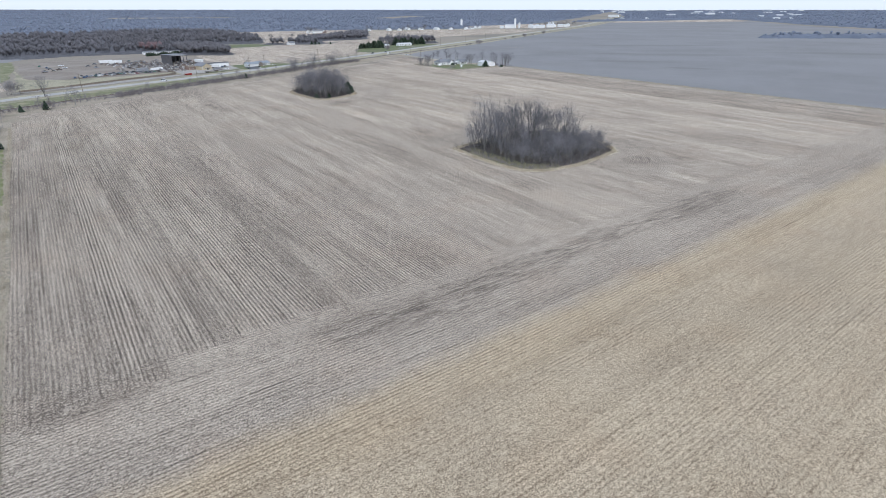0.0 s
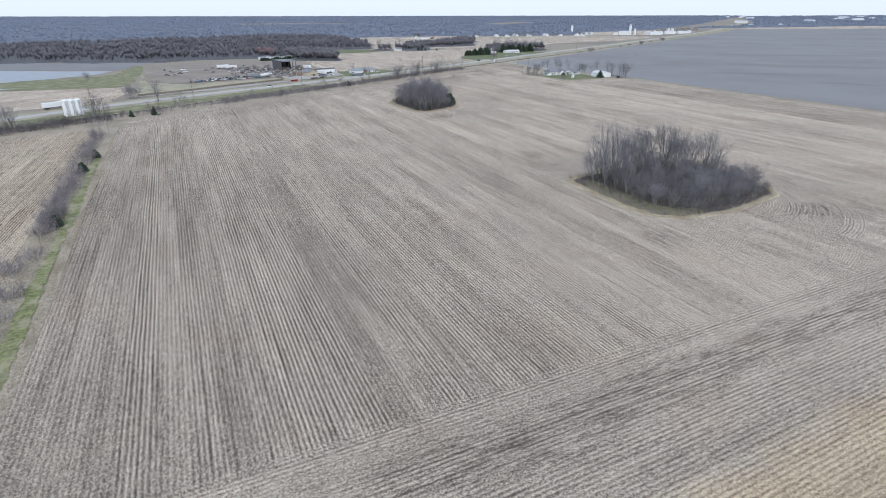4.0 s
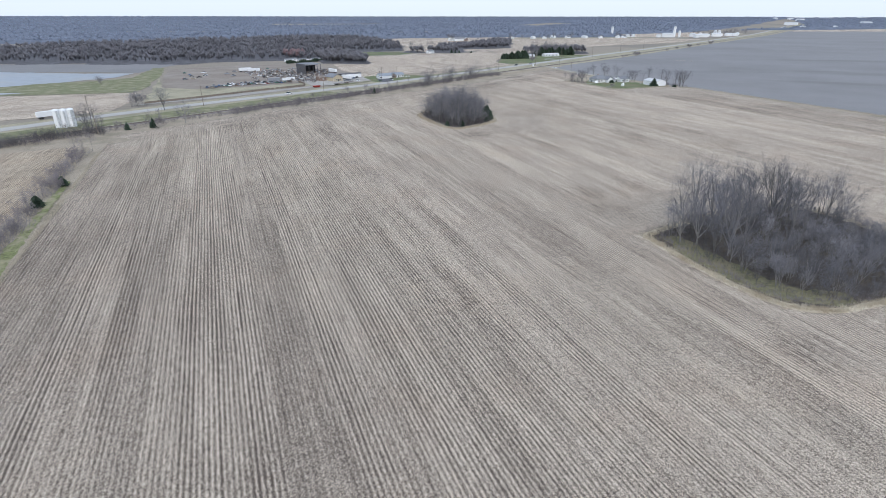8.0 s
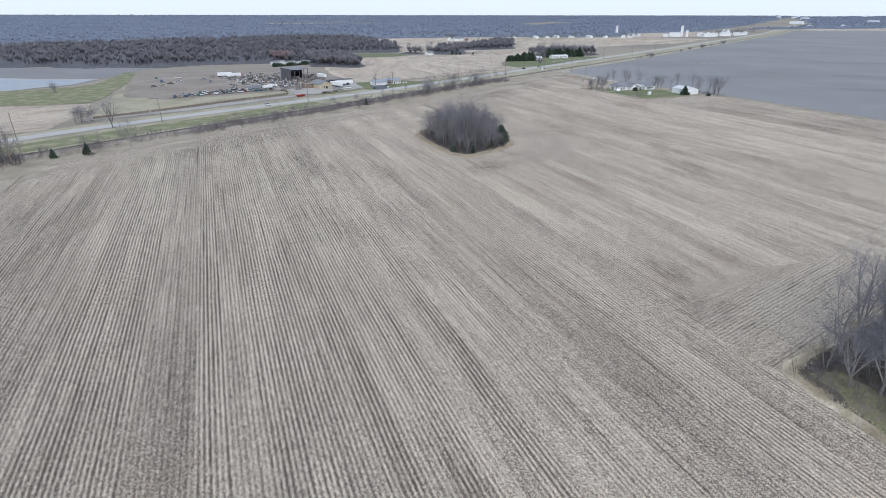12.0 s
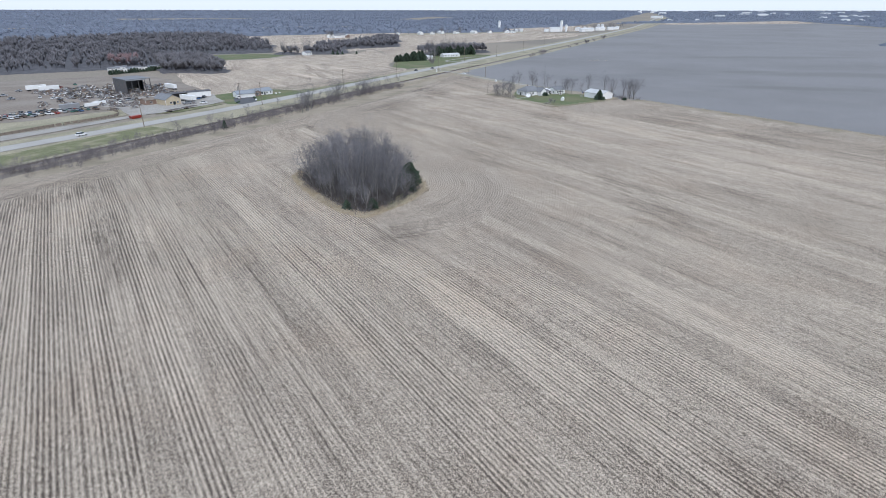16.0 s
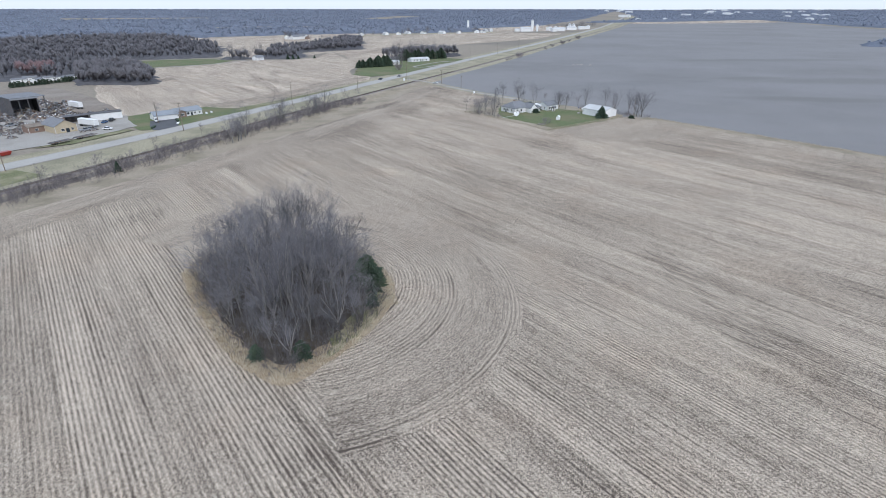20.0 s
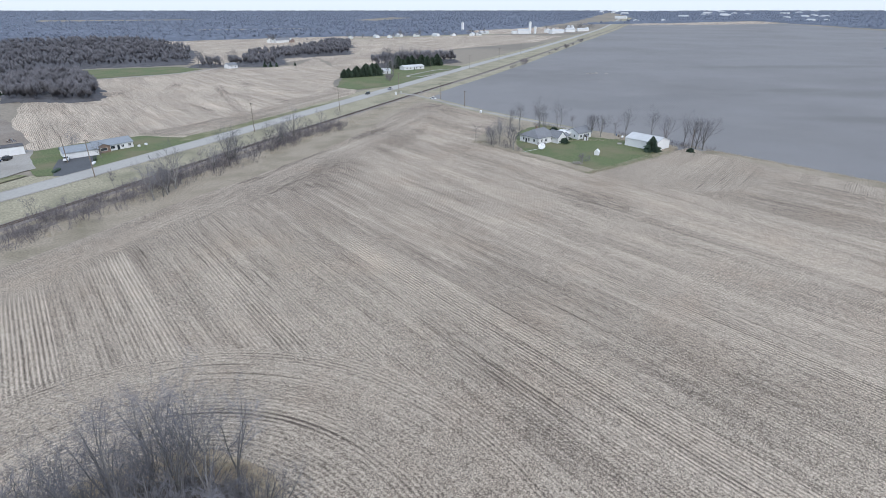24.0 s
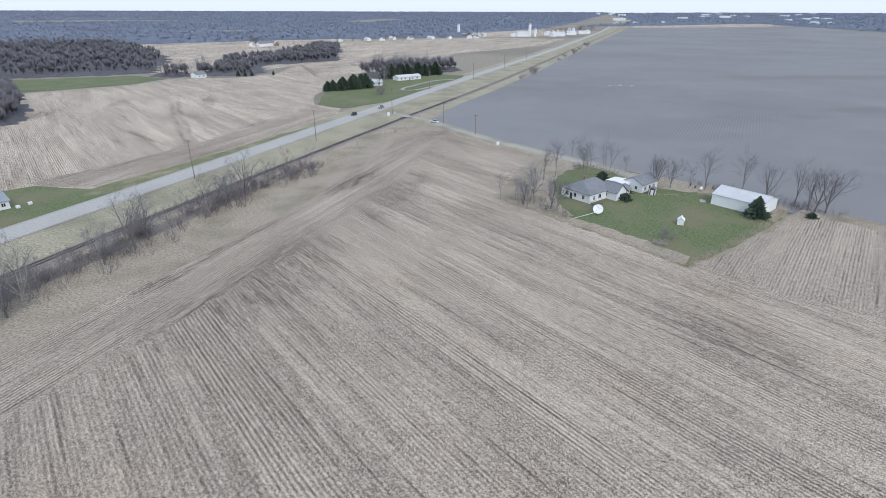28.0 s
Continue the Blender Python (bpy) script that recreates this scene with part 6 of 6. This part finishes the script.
on_road(381, 6.6, ("car_black", "suv"), "black sport utility vehicle on the highway", 180)
on_road(406, 2.6, ("car_grey", "pickup"), "grey pickup truck on the highway")
on_road(87, 2.6, ("car_white", "suv"), "white sport utility vehicle on the highway")
park(("car_white", "saloon"), 401.3, 627.5, 100, "white car on the farm lane", 0.22)

# poles along the highway and the lane
for x, y, h in ((-36, 446, 13), (25, 475, 13), (114, 519, 14), (187, 555.5, 14), (263.5, 598, 14.5), (328.5, 628, 14.5), (397.5, 664, 15), (487, 742, 14), (560, 770, 14), (660, 829, 14), (760, 888, 14), (405, 624, 11), (-24, 391, 13), (-71, 395, 12.5), (398, 590, 10)):
    pole(x, y, 120, h, 1)
pole(181.5, 586, 120, 11, 1, "wooden pole beside the ranch house")

# ---- the ranch house and the scrapyard ----
gable("ranch_house", "white ranch house with a blue-grey shingle roof", "house", 200.0, 602.5, 14, 15.0, 8.5, 2.7, 1.7, wall="white", roof="roof_blue",
      windows=[("s", -1.5, 0.8, 2.6, 1.4), ("s", 3.0, 0.9, 1.2, 1.2), ("s", 6.0, 0.9, 1.2, 1.2), ("e", 0, 0.9, 1.2, 1.2)], doors=[("s", 1.2, 1.0, 2.05, "glass"), ("s", 4.5, 1.0, 2.05, "white")])
gable("porch_wing", "brick gable front of the ranch house", "porch", 195.8, 597.6, 104, 3.2, 5.6, 2.7, 1.2, wall="brick", roof="roof_blue", windows=[("w", 0, 0.8, 2.8, 1.3)])
gable("garage", "long white garage with wide white doors and blue-grey roof", "garage", 187.2, 597.5, 4, 12.5, 9.0, 2.7, 1.7, wall="white", roof="roof_blue", doors=[("s", -2.6, 4.6, 2.2, "white_metal"), ("s", 3.0, 4.6, 2.2, "white_metal")], windows=[("w", -2, 0.9, 1.2, 1.2)])
park(("car_white", "pickup"), 181.5, 589.5, 80, "white pickup truck in a driveway", 0.25)
solo("hedge", boxed("hedge", -2.4, 2.4, -0.6, 0.6, 0, 1.0, "evergreen", 0.2), "low clipped dark hedge by the driveway", "hedge", m=at(176.6, 573.5, 60))
solo("hedge", boxed("hedge", -3.2, 3.2, -0.6, 0.6, 0, 1.1, "evergreen", 0.2), "low clipped dark hedge by the driveway", "hedge", m=at(191.0, 585.5, 85))
solo("boat", car_mesh("boat", [(-2.4, 0.35), (1.8, 0.35), (2.9, 1.15), (-2.4, 1.1)], 0.9, "white", 1.1), "small white boat beside the driveway", "boat", m=at(189.5, 577.5, 70, 0.6))
for x, y in ((210.2, 598.6), (213.5, 600.4)):
    solo("garden_box", boxed("garden_box", -0.55, 0.55, -0.45, 0.45, 0.1, 0.95, "white", 0.05), "white box standing on a lawn", "box", group="white garden boxes", m=at(x, y, 20, 1, 0.05))
plant(WIDE, 193.5, 586.5, 50, 0.5, "bare garden tree in front of the ranch house")
plant(WIDE, 186.5, 611, 150, 0.55, "bare tree behind the ranch house")

# office
gable("scrapyard_office", "buff-sided office with a grey gable roof", "office", 137.5, 594.5, 108, 15.0, 10.0, 3.6, 2.6, wall="yellow", roof="roof",
      windows=[("w", 1.6, 0.9, 1.6, 1.3), ("w", -2.8, 0.9, 1.2, 1.3), ("s", -3.0, 0.9, 1.4, 1.2)], doors=[("w", -0.6, 1.6, 2.1, "glass")])
gable("brick_store", "low red-brown brick store beside the office", "store", 126.8, 600.0, 18, 7.0, 8.0, 3.0, 0.8, wall="brick", roof="dirt", windows=[("s", 0, 0.9, 1.6, 1.2)])
gable("lean_to", "long low shed with white siding and an open dark bay", "shed", 161.0, 617.6, 4, 15.5, 6.0, 3.6, 0.5, wall="white_metal", roof="dark_metal", eave=0.3, doors=[("s", -4, 3.4, 3.0, "white_metal"), ("s", 0, 3.4, 3.0, "white_metal"), ("s", 4, 3.4, 3.0, "white_metal")])
bay = thing("open_bay", "open dark vehicle bay with posts under a low roof", "shed", at(147.2, 616.2, 4))
part("roof", boxed("roof", -6.2, 6.2, -3.2, 3.2, 3.5, 3.75, "dark_metal"), bay)
part("rear_wall", boxed("rear_wall", -6.0, 6.0, 2.9, 3.05, -0.2, 3.5, "dark_metal"), bay)
part("end_wall", boxed("end_wall", -6.0, -5.85, -3.0, 2.9, -0.2, 3.5, "brick"), bay)
for x in (-4, -1, 2, 5):
    part("post", boxed("post", x - 0.1, x + 0.1, -3.0, -2.8, -0.2, 3.5, "tie"), bay)

# the big scrap hall, open at the front
hall = thing("scrap_hall", "tall dark metal hall, open at the front, full of scrap", "hall", at(125.5, 662.0, 16))
hw, hd, hh = 8.5, 11.0, 10.5
part("west_wall", boxed("west_wall", -hw, -hw + 0.3, -hd, hd, -0.3, hh, "dark_metal"), hall)
part("rear_wall", boxed("rear_wall", -hw + 0.3, hw, hd - 0.3, hd, -0.3, hh, "dark_metal"), hall)
part("east_wall", boxed("east_wall", hw - 0.3, hw, 2.0, hd - 0.3, -0.3, hh, "dark_metal"), hall)
part("roof", boxed("roof", -hw - 0.3, hw + 0.3, -hd - 0.3, hd + 0.3, hh, hh + 0.4, "roof"), hall, "grey sheet roof")
part("fascia", boxed("fascia", -hw, hw * 0.6, -hd - 0.36, -hd - 0.3, hh - 0.7, hh + 0.1, "car_grey"), hall, "grey fascia strip")
for x in (-4.5, 0, 4.5, 8.2):
    part("column", boxed("column", x - 0.2, x + 0.2, -hd, -hd + 0.4, -0.3, hh, "dark_metal"), hall)
for k in range(9):
    y = -hd + 2.4 * k
    part("rib", boxed("rib", -hw - 0.06, -hw, y, y + 0.12, -0.2, hh, "dark_metal"), hall)

HEAPS = [scrap_heap(300 + k, 5.0, 3.4) for k in range(4)]
g = np.random.default_rng(31)
spots = [(122, 652), (128, 653), (126, 656), (124, 660), (128, 668), (121, 664), (130, 655), (112, 672), (105, 668), (98, 676), (90, 682), (84, 690), (110, 684), (118, 690), (128, 688), (138, 690), (102, 690), (92, 700), (120, 702), (134, 702), (140, 660), (144, 650), (139, 645), (132, 642), (146, 664), (108, 660), (80, 680), (98, 662), (88, 668), (142, 676), (124, 676), (76, 700), (112, 712), (116, 652), (110, 646), (104, 652), (96, 652), (90, 656), (148, 640), (150, 632), (142, 634), (70, 690), (66, 700), (84, 706), (100, 704), (146, 690), (130, 716), (96, 716)]
spots_small = [(118, 606), (114, 612), (121, 615), (110, 606), (124, 610), (130, 624), (117, 600), (107, 616), (146, 583.5), (151, 586)] + [(g.uniform(68, 126), g.uniform(604, 652)) for _ in range(46)] + [(g.uniform(136, 168), g.uniform(623, 652)) for _ in range(20)] + [(g.uniform(100, 122), g.uniform(588, 606)) for _ in range(12)]
for k, (x, y) in enumerate(spots):
    m = at(x + g.normal(0, 1), y + g.normal(0, 1), g.uniform(0, 360), g.uniform(0.75, 1.3))
    if k < 4:
        HEAPS[k].matrix_basis = m
    else:
        copy_thing(HEAPS[k % 4], m).matrix_basis = m

for x, y in spots_small:
    m = at(x, y, g.uniform(0, 360), g.uniform(0.3, 0.62))
    copy_thing(HEAPS[int(g.integers(4))], m).matrix_basis = m

# rows of wrecks
keys = [k for k in CARS if k[1] != "suv"]
count = 0
for row, (x0, y0) in enumerate(((27, 578), (33, 585), (44, 592), (56, 599))):
    for k in range(19 - row * 3):
        x, y = x0 + k * 3.9 + g.normal(0, 0.5), y0 + k * 0.95 + g.normal(0, 0.8)
        park(keys[int(g.integers(len(keys)))], x, y, g.uniform(60, 120) if g.random() < 0.7 else g.uniform(0, 180), "", 0.08, "wrecked cars in rows", g.uniform(-4, 4))
for k in range(26):
    x, y = g.uniform(5, 120), g.uniform(640, 745)
    park(keys[int(g.integers(len(keys)))], x, y, g.uniform(0, 360), "", 0.08, "scattered wrecks", g.uniform(-5, 5))
for x, y, rz, key in ((157.0, 582.5, -40, ("car_white", "saloon")), (158.5, 603.5, 60, ("car_blue", "saloon")), (162.5, 607.0, 60, ("car_black", "suv")), (147.5, 585.5, 20, ("car_grey", "pickup")), (150.5, 588.0, 20, ("car_grey", "saloon")), (112, 612, 10, ("car_white", "pickup")), (118, 622, 40, ("car_grey", "pickup"))):
    park(key, x, y, rz, "", 0.14, "cars by the office")
BOX = trailer(13.0)
BOX.matrix_basis = at(150.5, 597.5, -62, 1, 0.12)
for x, y, rz, label in ((151.5, 668, 110, "white box semi-trailer among scrap"), (66, 716, 10, "white box semi-trailer at the back of the yard"), (74, 706, 8, "white box semi-trailer at the back of the yard"), (-58.5, 457.5, 32, "white box semi-trailer on the highway"), (95.5, 606, 20, "white camper trailer among wrecks"), (100, 612, 20, "white camper trailer among wrecks")):
    k = copy_thing(BOX, at(x, y, rz, 0.62 if "camper" in label else 1.0, 0.1))
    k.matrix_basis = at(x, y, rz, 0.62 if "camper" in label else 1.0, 0.1)
    k["label"] = label
grey_box = trailer(11.0, "car_grey", "grey box trailer beside wrecked cars")
grey_box.matrix_basis = at(84, 600.5, 12, 0.95, 0.08)
flat = thing("flatbed_trailer", "dark flatbed trailer parked at the roadside", "trailer", at(135.0, 560.8, 32, 1, 0.16))
part("deck", boxed("deck", -5, 5, -1.2, 1.2, 0.8, 1.0, "dark_metal"), flat)
part("side_rail", boxed("side_rail", -5, 5, -1.28, -1.2, 0.75, 1.15, "rust"), flat)
part("side_rail", boxed("side_rail", -5, 5, 1.2, 1.28, 0.75, 1.15, "rust"), flat)
part("drawbar", boxed("drawbar", 5, 6.6, -0.1, 0.1, 0.7, 0.9, "dark_metal"), flat)
for x in (-3.2, -2.2):
    for y in (-1.1, 1.1):
        part("wheel", WHEEL, flat, "", pose(x, y, 0.4, 90) @ Matrix.Scale(1.2, 4))
copy_thing(flat, at(145.5, 567.6, 32, 1, 0.16))
solo("skip", car_mesh("skip", [(-2.6, 0.1), (2.6, 0.1), (3.2, 1.5), (-3.2, 1.5)], 1.2, "car_red", 1.15), "long red steel skip by the yard entrance", "skip", m=at(113.5, 549.5, 28))

# yard fence of weathered posts and boards
fence = thing("yard_fence", "dark weathered board fence along the yard", "fence")
post_me = boxed("fence_post", -0.08, 0.08, -0.08, 0.08, -0.2, 1.7, "tie")
board_me = boxed("fence_board", -1.5, 1.5, -0.03, 0.03, 0, 1.3, "pole")
FENCE = smooth([(-12, 498), (20, 513), (75, 545), (101, 558), (107, 570), (104, 590)], 3.0)
for p, q in zip(FENCE, FENCE[1:]):
    d = math.degrees(math.atan2(q[1] - p[1], q[0] - p[0]))
    part("fence_post", post_me, fence, "", pose(p[0], p[1], 0, 0, 0, d))
    part("fence_board", board_me, fence, "", pose((p[0] + q[0]) / 2, (p[1] + q[1]) / 2, 0.25, 0, 0, d))

# the clipped evergreen hedge row behind the yard
thuja = conifer(70, 4.4, 1.9, "hedge_cedar", "clipped dark green cedar in a hedge row", 300, 0.45)
for k in range(19):
    x, y = 122 + 2.7 * k, 808 + 1.3 * k + (6 if k > 15 else 0)
    if k:
        copy_thing(thuja, at(x, y, 30 * k)).matrix_basis = at(x, y, 30 * k, 0.9 + 0.2 * math.sin(k))
    else:
        thuja.matrix_basis = at(x, y, 0)
    thuja["group"] = "clipped cedar hedge row"
for x, y, rz in ((128, 845, 10), (140, 838, 60), (150, 848, 20), (158, 842, 70), (166, 850, 30), (136, 858, 0)):
    gable("mobile_home", "pale mobile home behind a cedar hedge", "mobile home", x, y, rz, 10, 4.5, 2.8, 0.8, roof="roof", windows=[("s", -2, 1, 1.2, 1), ("s", 2, 1, 1.2, 1)])

# white storage tanks by the railway
silo_me = lathe("tank_shell", [(1.6, -0.2), (1.64, 0.2), (1.64, 8.9), (1.5, 9.2), (0.8, 9.35), (0.3, 9.4)], 24, "white_metal")
hoop = lathe("hoop", [(1.64, 0), (1.68, 0.02), (1.68, 0.14), (1.64, 0.16)], 24, "white_metal")
for k, (x, y) in enumerate(((-46.4, 420.2), (-43.2, 420.8), (-40.0, 421.4), (-47.0, 423.4), (-43.8, 424.0), (-40.6, 424.6))):
    ob = thing("storage_tank", "tall white storage tank beside the railway", "tank", at(x, y, 25), "white storage tanks")
    sh = part("shell", silo_me, ob)
    for z in (2.4, 4.9, 7.4):
        part("hoop", hoop, sh, "", pose(0, 0, z))
    part("hatch", boxed("hatch", -0.35, 0.35, -0.35, 0.35, 9.3, 9.6, "white_metal", 0.05), ob)
    V, F = [], []
    for s in (-0.25, 0.25):
        box_vf(V, F, s - 0.03, s + 0.03, -1.8, -1.74, 0, 9.0)
    for z in np.arange(0.4, 8.9, 0.4):
        box_vf(V, F, -0.25, 0.25, -1.8, -1.76, z, z + 0.04)
    part("ladder", mesh("ladder", V, F, "car_grey"), ob)

# ---- the houses, groves and farms further off ----
gable("ranch_across", "white ranch house with a pale roof below pines", "house", 511.0, 806.5, -2, 25.0, 9.0, 2.8, 1.6, roof="roof_metal", windows=[("s", u, 0.9, 1.6, 1.3) for u in (-9, -5, 3, 8)], doors=[("s", 0, 1.0, 2.1, "glass")])
gable("cottage_across", "small white cottage under bare trees", "house", 464.0, 790.0, -20, 14.0, 8.0, 2.8, 1.8, roof="roof_metal", windows=[("s", u, 0.9, 1.4, 1.3) for u in (-4, 0, 4)])
spruce = conifer(71, 12.5, 6.2, "spruce_tree", "full dark green spruce in a windbreak", 2000, 0.8)
first = True
for k in range(11):
    x, y = 417 + 3.3 * k + math.sin(k * 2.1), 782 + 1.5 * math.sin(k * 1.7)
    m = at(x, y + 2.2 * math.sin(k * 4.1), 40 * k, 0.62 + 0.3 * math.sin(k * 3.3) ** 2)
    if first:
        spruce["group"], first = "spruce windbreak", False
        spruce.matrix_basis = m
    else:
        copy_thing(spruce, m).matrix_basis = m
for k in range(14):
    x, y = 498 + 4.6 * k + math.sin(k), 826 + 2.5 * math.cos(k * 2.3)
    m = at(x, y + 3 * math.sin(k * 3.7), 50 * k, 0.6 + 0.42 * math.sin(k * 2.3) ** 2)
    copy_thing(spruce, m).matrix_basis = m
stand(TALL, [(500 + 9 * (k % 8) + 3 * math.sin(k), 842 + 13 * (k // 8) + 3 * math.cos(2 * k)) for k in range(12)], 51, 0.95, 1.3, "grove behind the houses")
stand(WIDE, [(462, 778), (470, 780), (482, 800), (476, 806), (455, 782)], 52, 0.8, 1.1, "trees around the cottage")
plant(SHRUB, 437, 738, 20, 1.6, "rounded leafless shrub on a lawn")
plant(SHRUB, 440, 741, 200, 1.6, "rounded leafless shrub on a lawn")
gable("field_cabin", "white cabin at the edge of woods", "house", 366, 939, 20, 11, 8, 3.2, 2.2, windows=[("s", -2, 0.9, 1.2, 1.3), ("s", 2.5, 0.9, 1.2, 1.3)])
for x, y, s in ((398, 925, 0.9), (403, 921, 0.8), (409, 919, 0.75), (430, 918, 0.6)):
    plant(CEDAR, x, y, 45, s * 1.3)
for x, y, rz in ((600, 1368, 10), (588, 1378, 60), (618, 1380, 0)):
    gable("distant_farmhouse", "distant white farmhouse with a dark roof", "house", x, y, rz, 16, 10, 5.0, 3.5)
rd = np.random.default_rng(90)
stand(WIDE, [(800 + rd.uniform(-20, 400), 1428 + rd.uniform(-12, 40), rd.uniform(0.7, 1.2)) for _ in range(22)] + [(600 + rd.normal(0, 16), 1384 + rd.normal(0, 8), rd.uniform(0.8, 1.2)) for _ in range(9)], 91, 0.8, 1.1, "trees round distant houses")
stand(LOW, [(800 + rd.uniform(-20, 400), 1420 + rd.uniform(-10, 30), rd.uniform(0.6, 1.1)) for _ in range(16)] + [(610 + rd.normal(0, 20), 1376 + rd.normal(0, 8), rd.uniform(0.7, 1.1)) for _ in range(8)], 92, 0.8, 1.1, "scrub round distant houses")
patch("distant_grass", [(700, 1392), (900, 1398), (1180, 1372), (1190, 1402), (900, 1450), (720, 1440)], 0.06, "verge", "pale green grass round distant houses", "verge", 40, 3.0)
gable("red_barn", "distant red barn with a pale roof", "barn", 628, 1372, 80, 11, 8, 4.0, 3.0, wall="brick", roof="roof_metal")
g = np.random.default_rng(9)
for k in range(9):
    gable("distant_house", "distant pale house along a country road", "house", 800 + 42 * k + g.normal(0, 8), 1432 - 6 * k + g.normal(0, 10), g.uniform(0, 90), g.uniform(13, 20), 9, 4.0, 3.0, roof=("roof", "roof_metal")[k % 2], group="distant houses")
for x, y, L, W, h, rz in ((1195, 1440, 40, 14, 5, -35), (1282, 1381, 45, 16, 8, -35), (1260, 1392, 20, 12, 5, -35), (1346, 1335, 22, 12, 6, 0), (1372, 1345, 60, 18, 6, -30), (1420, 1372, 34, 15, 6, -30), (1470, 1378, 44, 16, 7, -30), (1508, 1398, 26, 14, 6, 20), (1545, 1400, 30, 14, 6, -30), (1585, 1412, 30, 15, 5, -10), (1640, 1450, 26, 14, 6, 30), (1390, 1392, 24, 14, 7, 10), (1450, 1420, 30, 14, 7, 40)):
    gable("farm_building", "distant white metal farm building", "barn", x, y, rz, L * 0.62, W * 0.8, h, h * 0.45, wall="white_metal", roof="roof_metal", group="distant farm buildings")
for x, y, r, h in ((1298, 1372, 3.6, 27), (1224, 1560, 3.6, 24), (1480, 1392, 5, 13), (1490, 1386, 5, 13), (1310, 1364, 3.2, 16)):
    silo = thing("silo", "tall pale concrete farm silo", "silo", at(x, y, 0), "farm silos")
    part("shaft", lathe("shaft", [(r, -0.5), (r, h)], 16, "white_metal"), silo)
    part("dome", lathe("dome", [(r + 0.15, h), (r * 0.85, h + r * 0.5), (r * 0.4, h + r * 0.85), (0.2, h + r)], 16, "roof_metal"), silo)
for k in range(26):
    d, s = g.uniform(2500, 4300), g.uniform(-0.05, 0.30)
    x, y = 200 + d * math.cos(math.radians(33) - s), 400 + d * math.sin(math.radians(33) - s)
    gable("town_building", "pale building of a distant town", "building", x, y, g.uniform(0, 180), g.uniform(25, 60), g.uniform(14, 24), g.uniform(6, 11), 3, wall="white_metal", roof="roof_metal", group="distant town")
for k in range(22):
    x, y = 1350 + g.uniform(0, 420), 0
    y = 1345 + (x - 1350) * 0.42 + g.uniform(-15, 60)
    plant(WIDE, x, y, g.uniform(0, 360), g.uniform(0.9, 1.4), "bare tree among distant farm buildings", "distant farm trees")
for x, y, s in ((641.7, 770, 2.0), (648, 774, 1.6), (655, 779, 1.4), (840, 890, 1.3), (902, 922, 1.9), (908, 926, 1.6), (975, 968, 1.4), (1069, 1024, 2.2), (1076, 1029, 1.8), (610, 753, 1.0), (596, 744, 0.9), (780, 850, 1.2)):
    plant(SHRUB, x, y, x * 7 % 360, s, "rounded leafless bush beside the railway", "bushes along the far railway")
stand(TALL, [(340 + 5 * k, 962 + 9 * math.sin(k * 1.9)) for k in range(9)], 61, 0.8, 1.1, "trees by the cabin")
stand(LOW, [(-15, 486, 1.25), (-17, 490, 1.4), (-12, 488, 1.2), (-19, 487, 1.1), (-60, 640, 1.1), (-58, 636, 1.0)], 62, 0.55, 0.7, "trees by the yard corner", "round dense leafless tree at a yard corner")

# ---- railway sleepers, past counting ----
V, F = [], []
step_line = RAIL[(RAIL[:, 0] > 40) & (RAIL[:, 0] < 470)]
for p, q in zip(step_line, step_line[1:]):
    d = (q - p) / np.linalg.norm(q - p)
    for s_ in np.arange(0, np.linalg.norm(q - p), 0.6):
        c = p + d * s_
        k = len(V)
        for u, w_ in ((-1.3, -0.12), (1.3, -0.12), (1.3, 0.12), (-1.3, 0.12)):
            V.append((c[0] - d[1] * u + d[0] * w_, c[1] + d[0] * u + d[1] * w_, float(hgt(c[0], c[1])) + 0.51))
        F.append((k + 3, k + 2, k + 1, k))
        V += [(x, y, z - 0.1) for x, y, z in V[k:k + 4]]
        F += [(k + i, k + (i + 1) % 4, k + 4 + (i + 1) % 4, k + 4 + i) for i in range(4)]
solo("railway_sleepers", mesh("railway_sleepers", V, F, "tie"), "dark creosoted sleepers under the rails", "sleepers", "stuff")
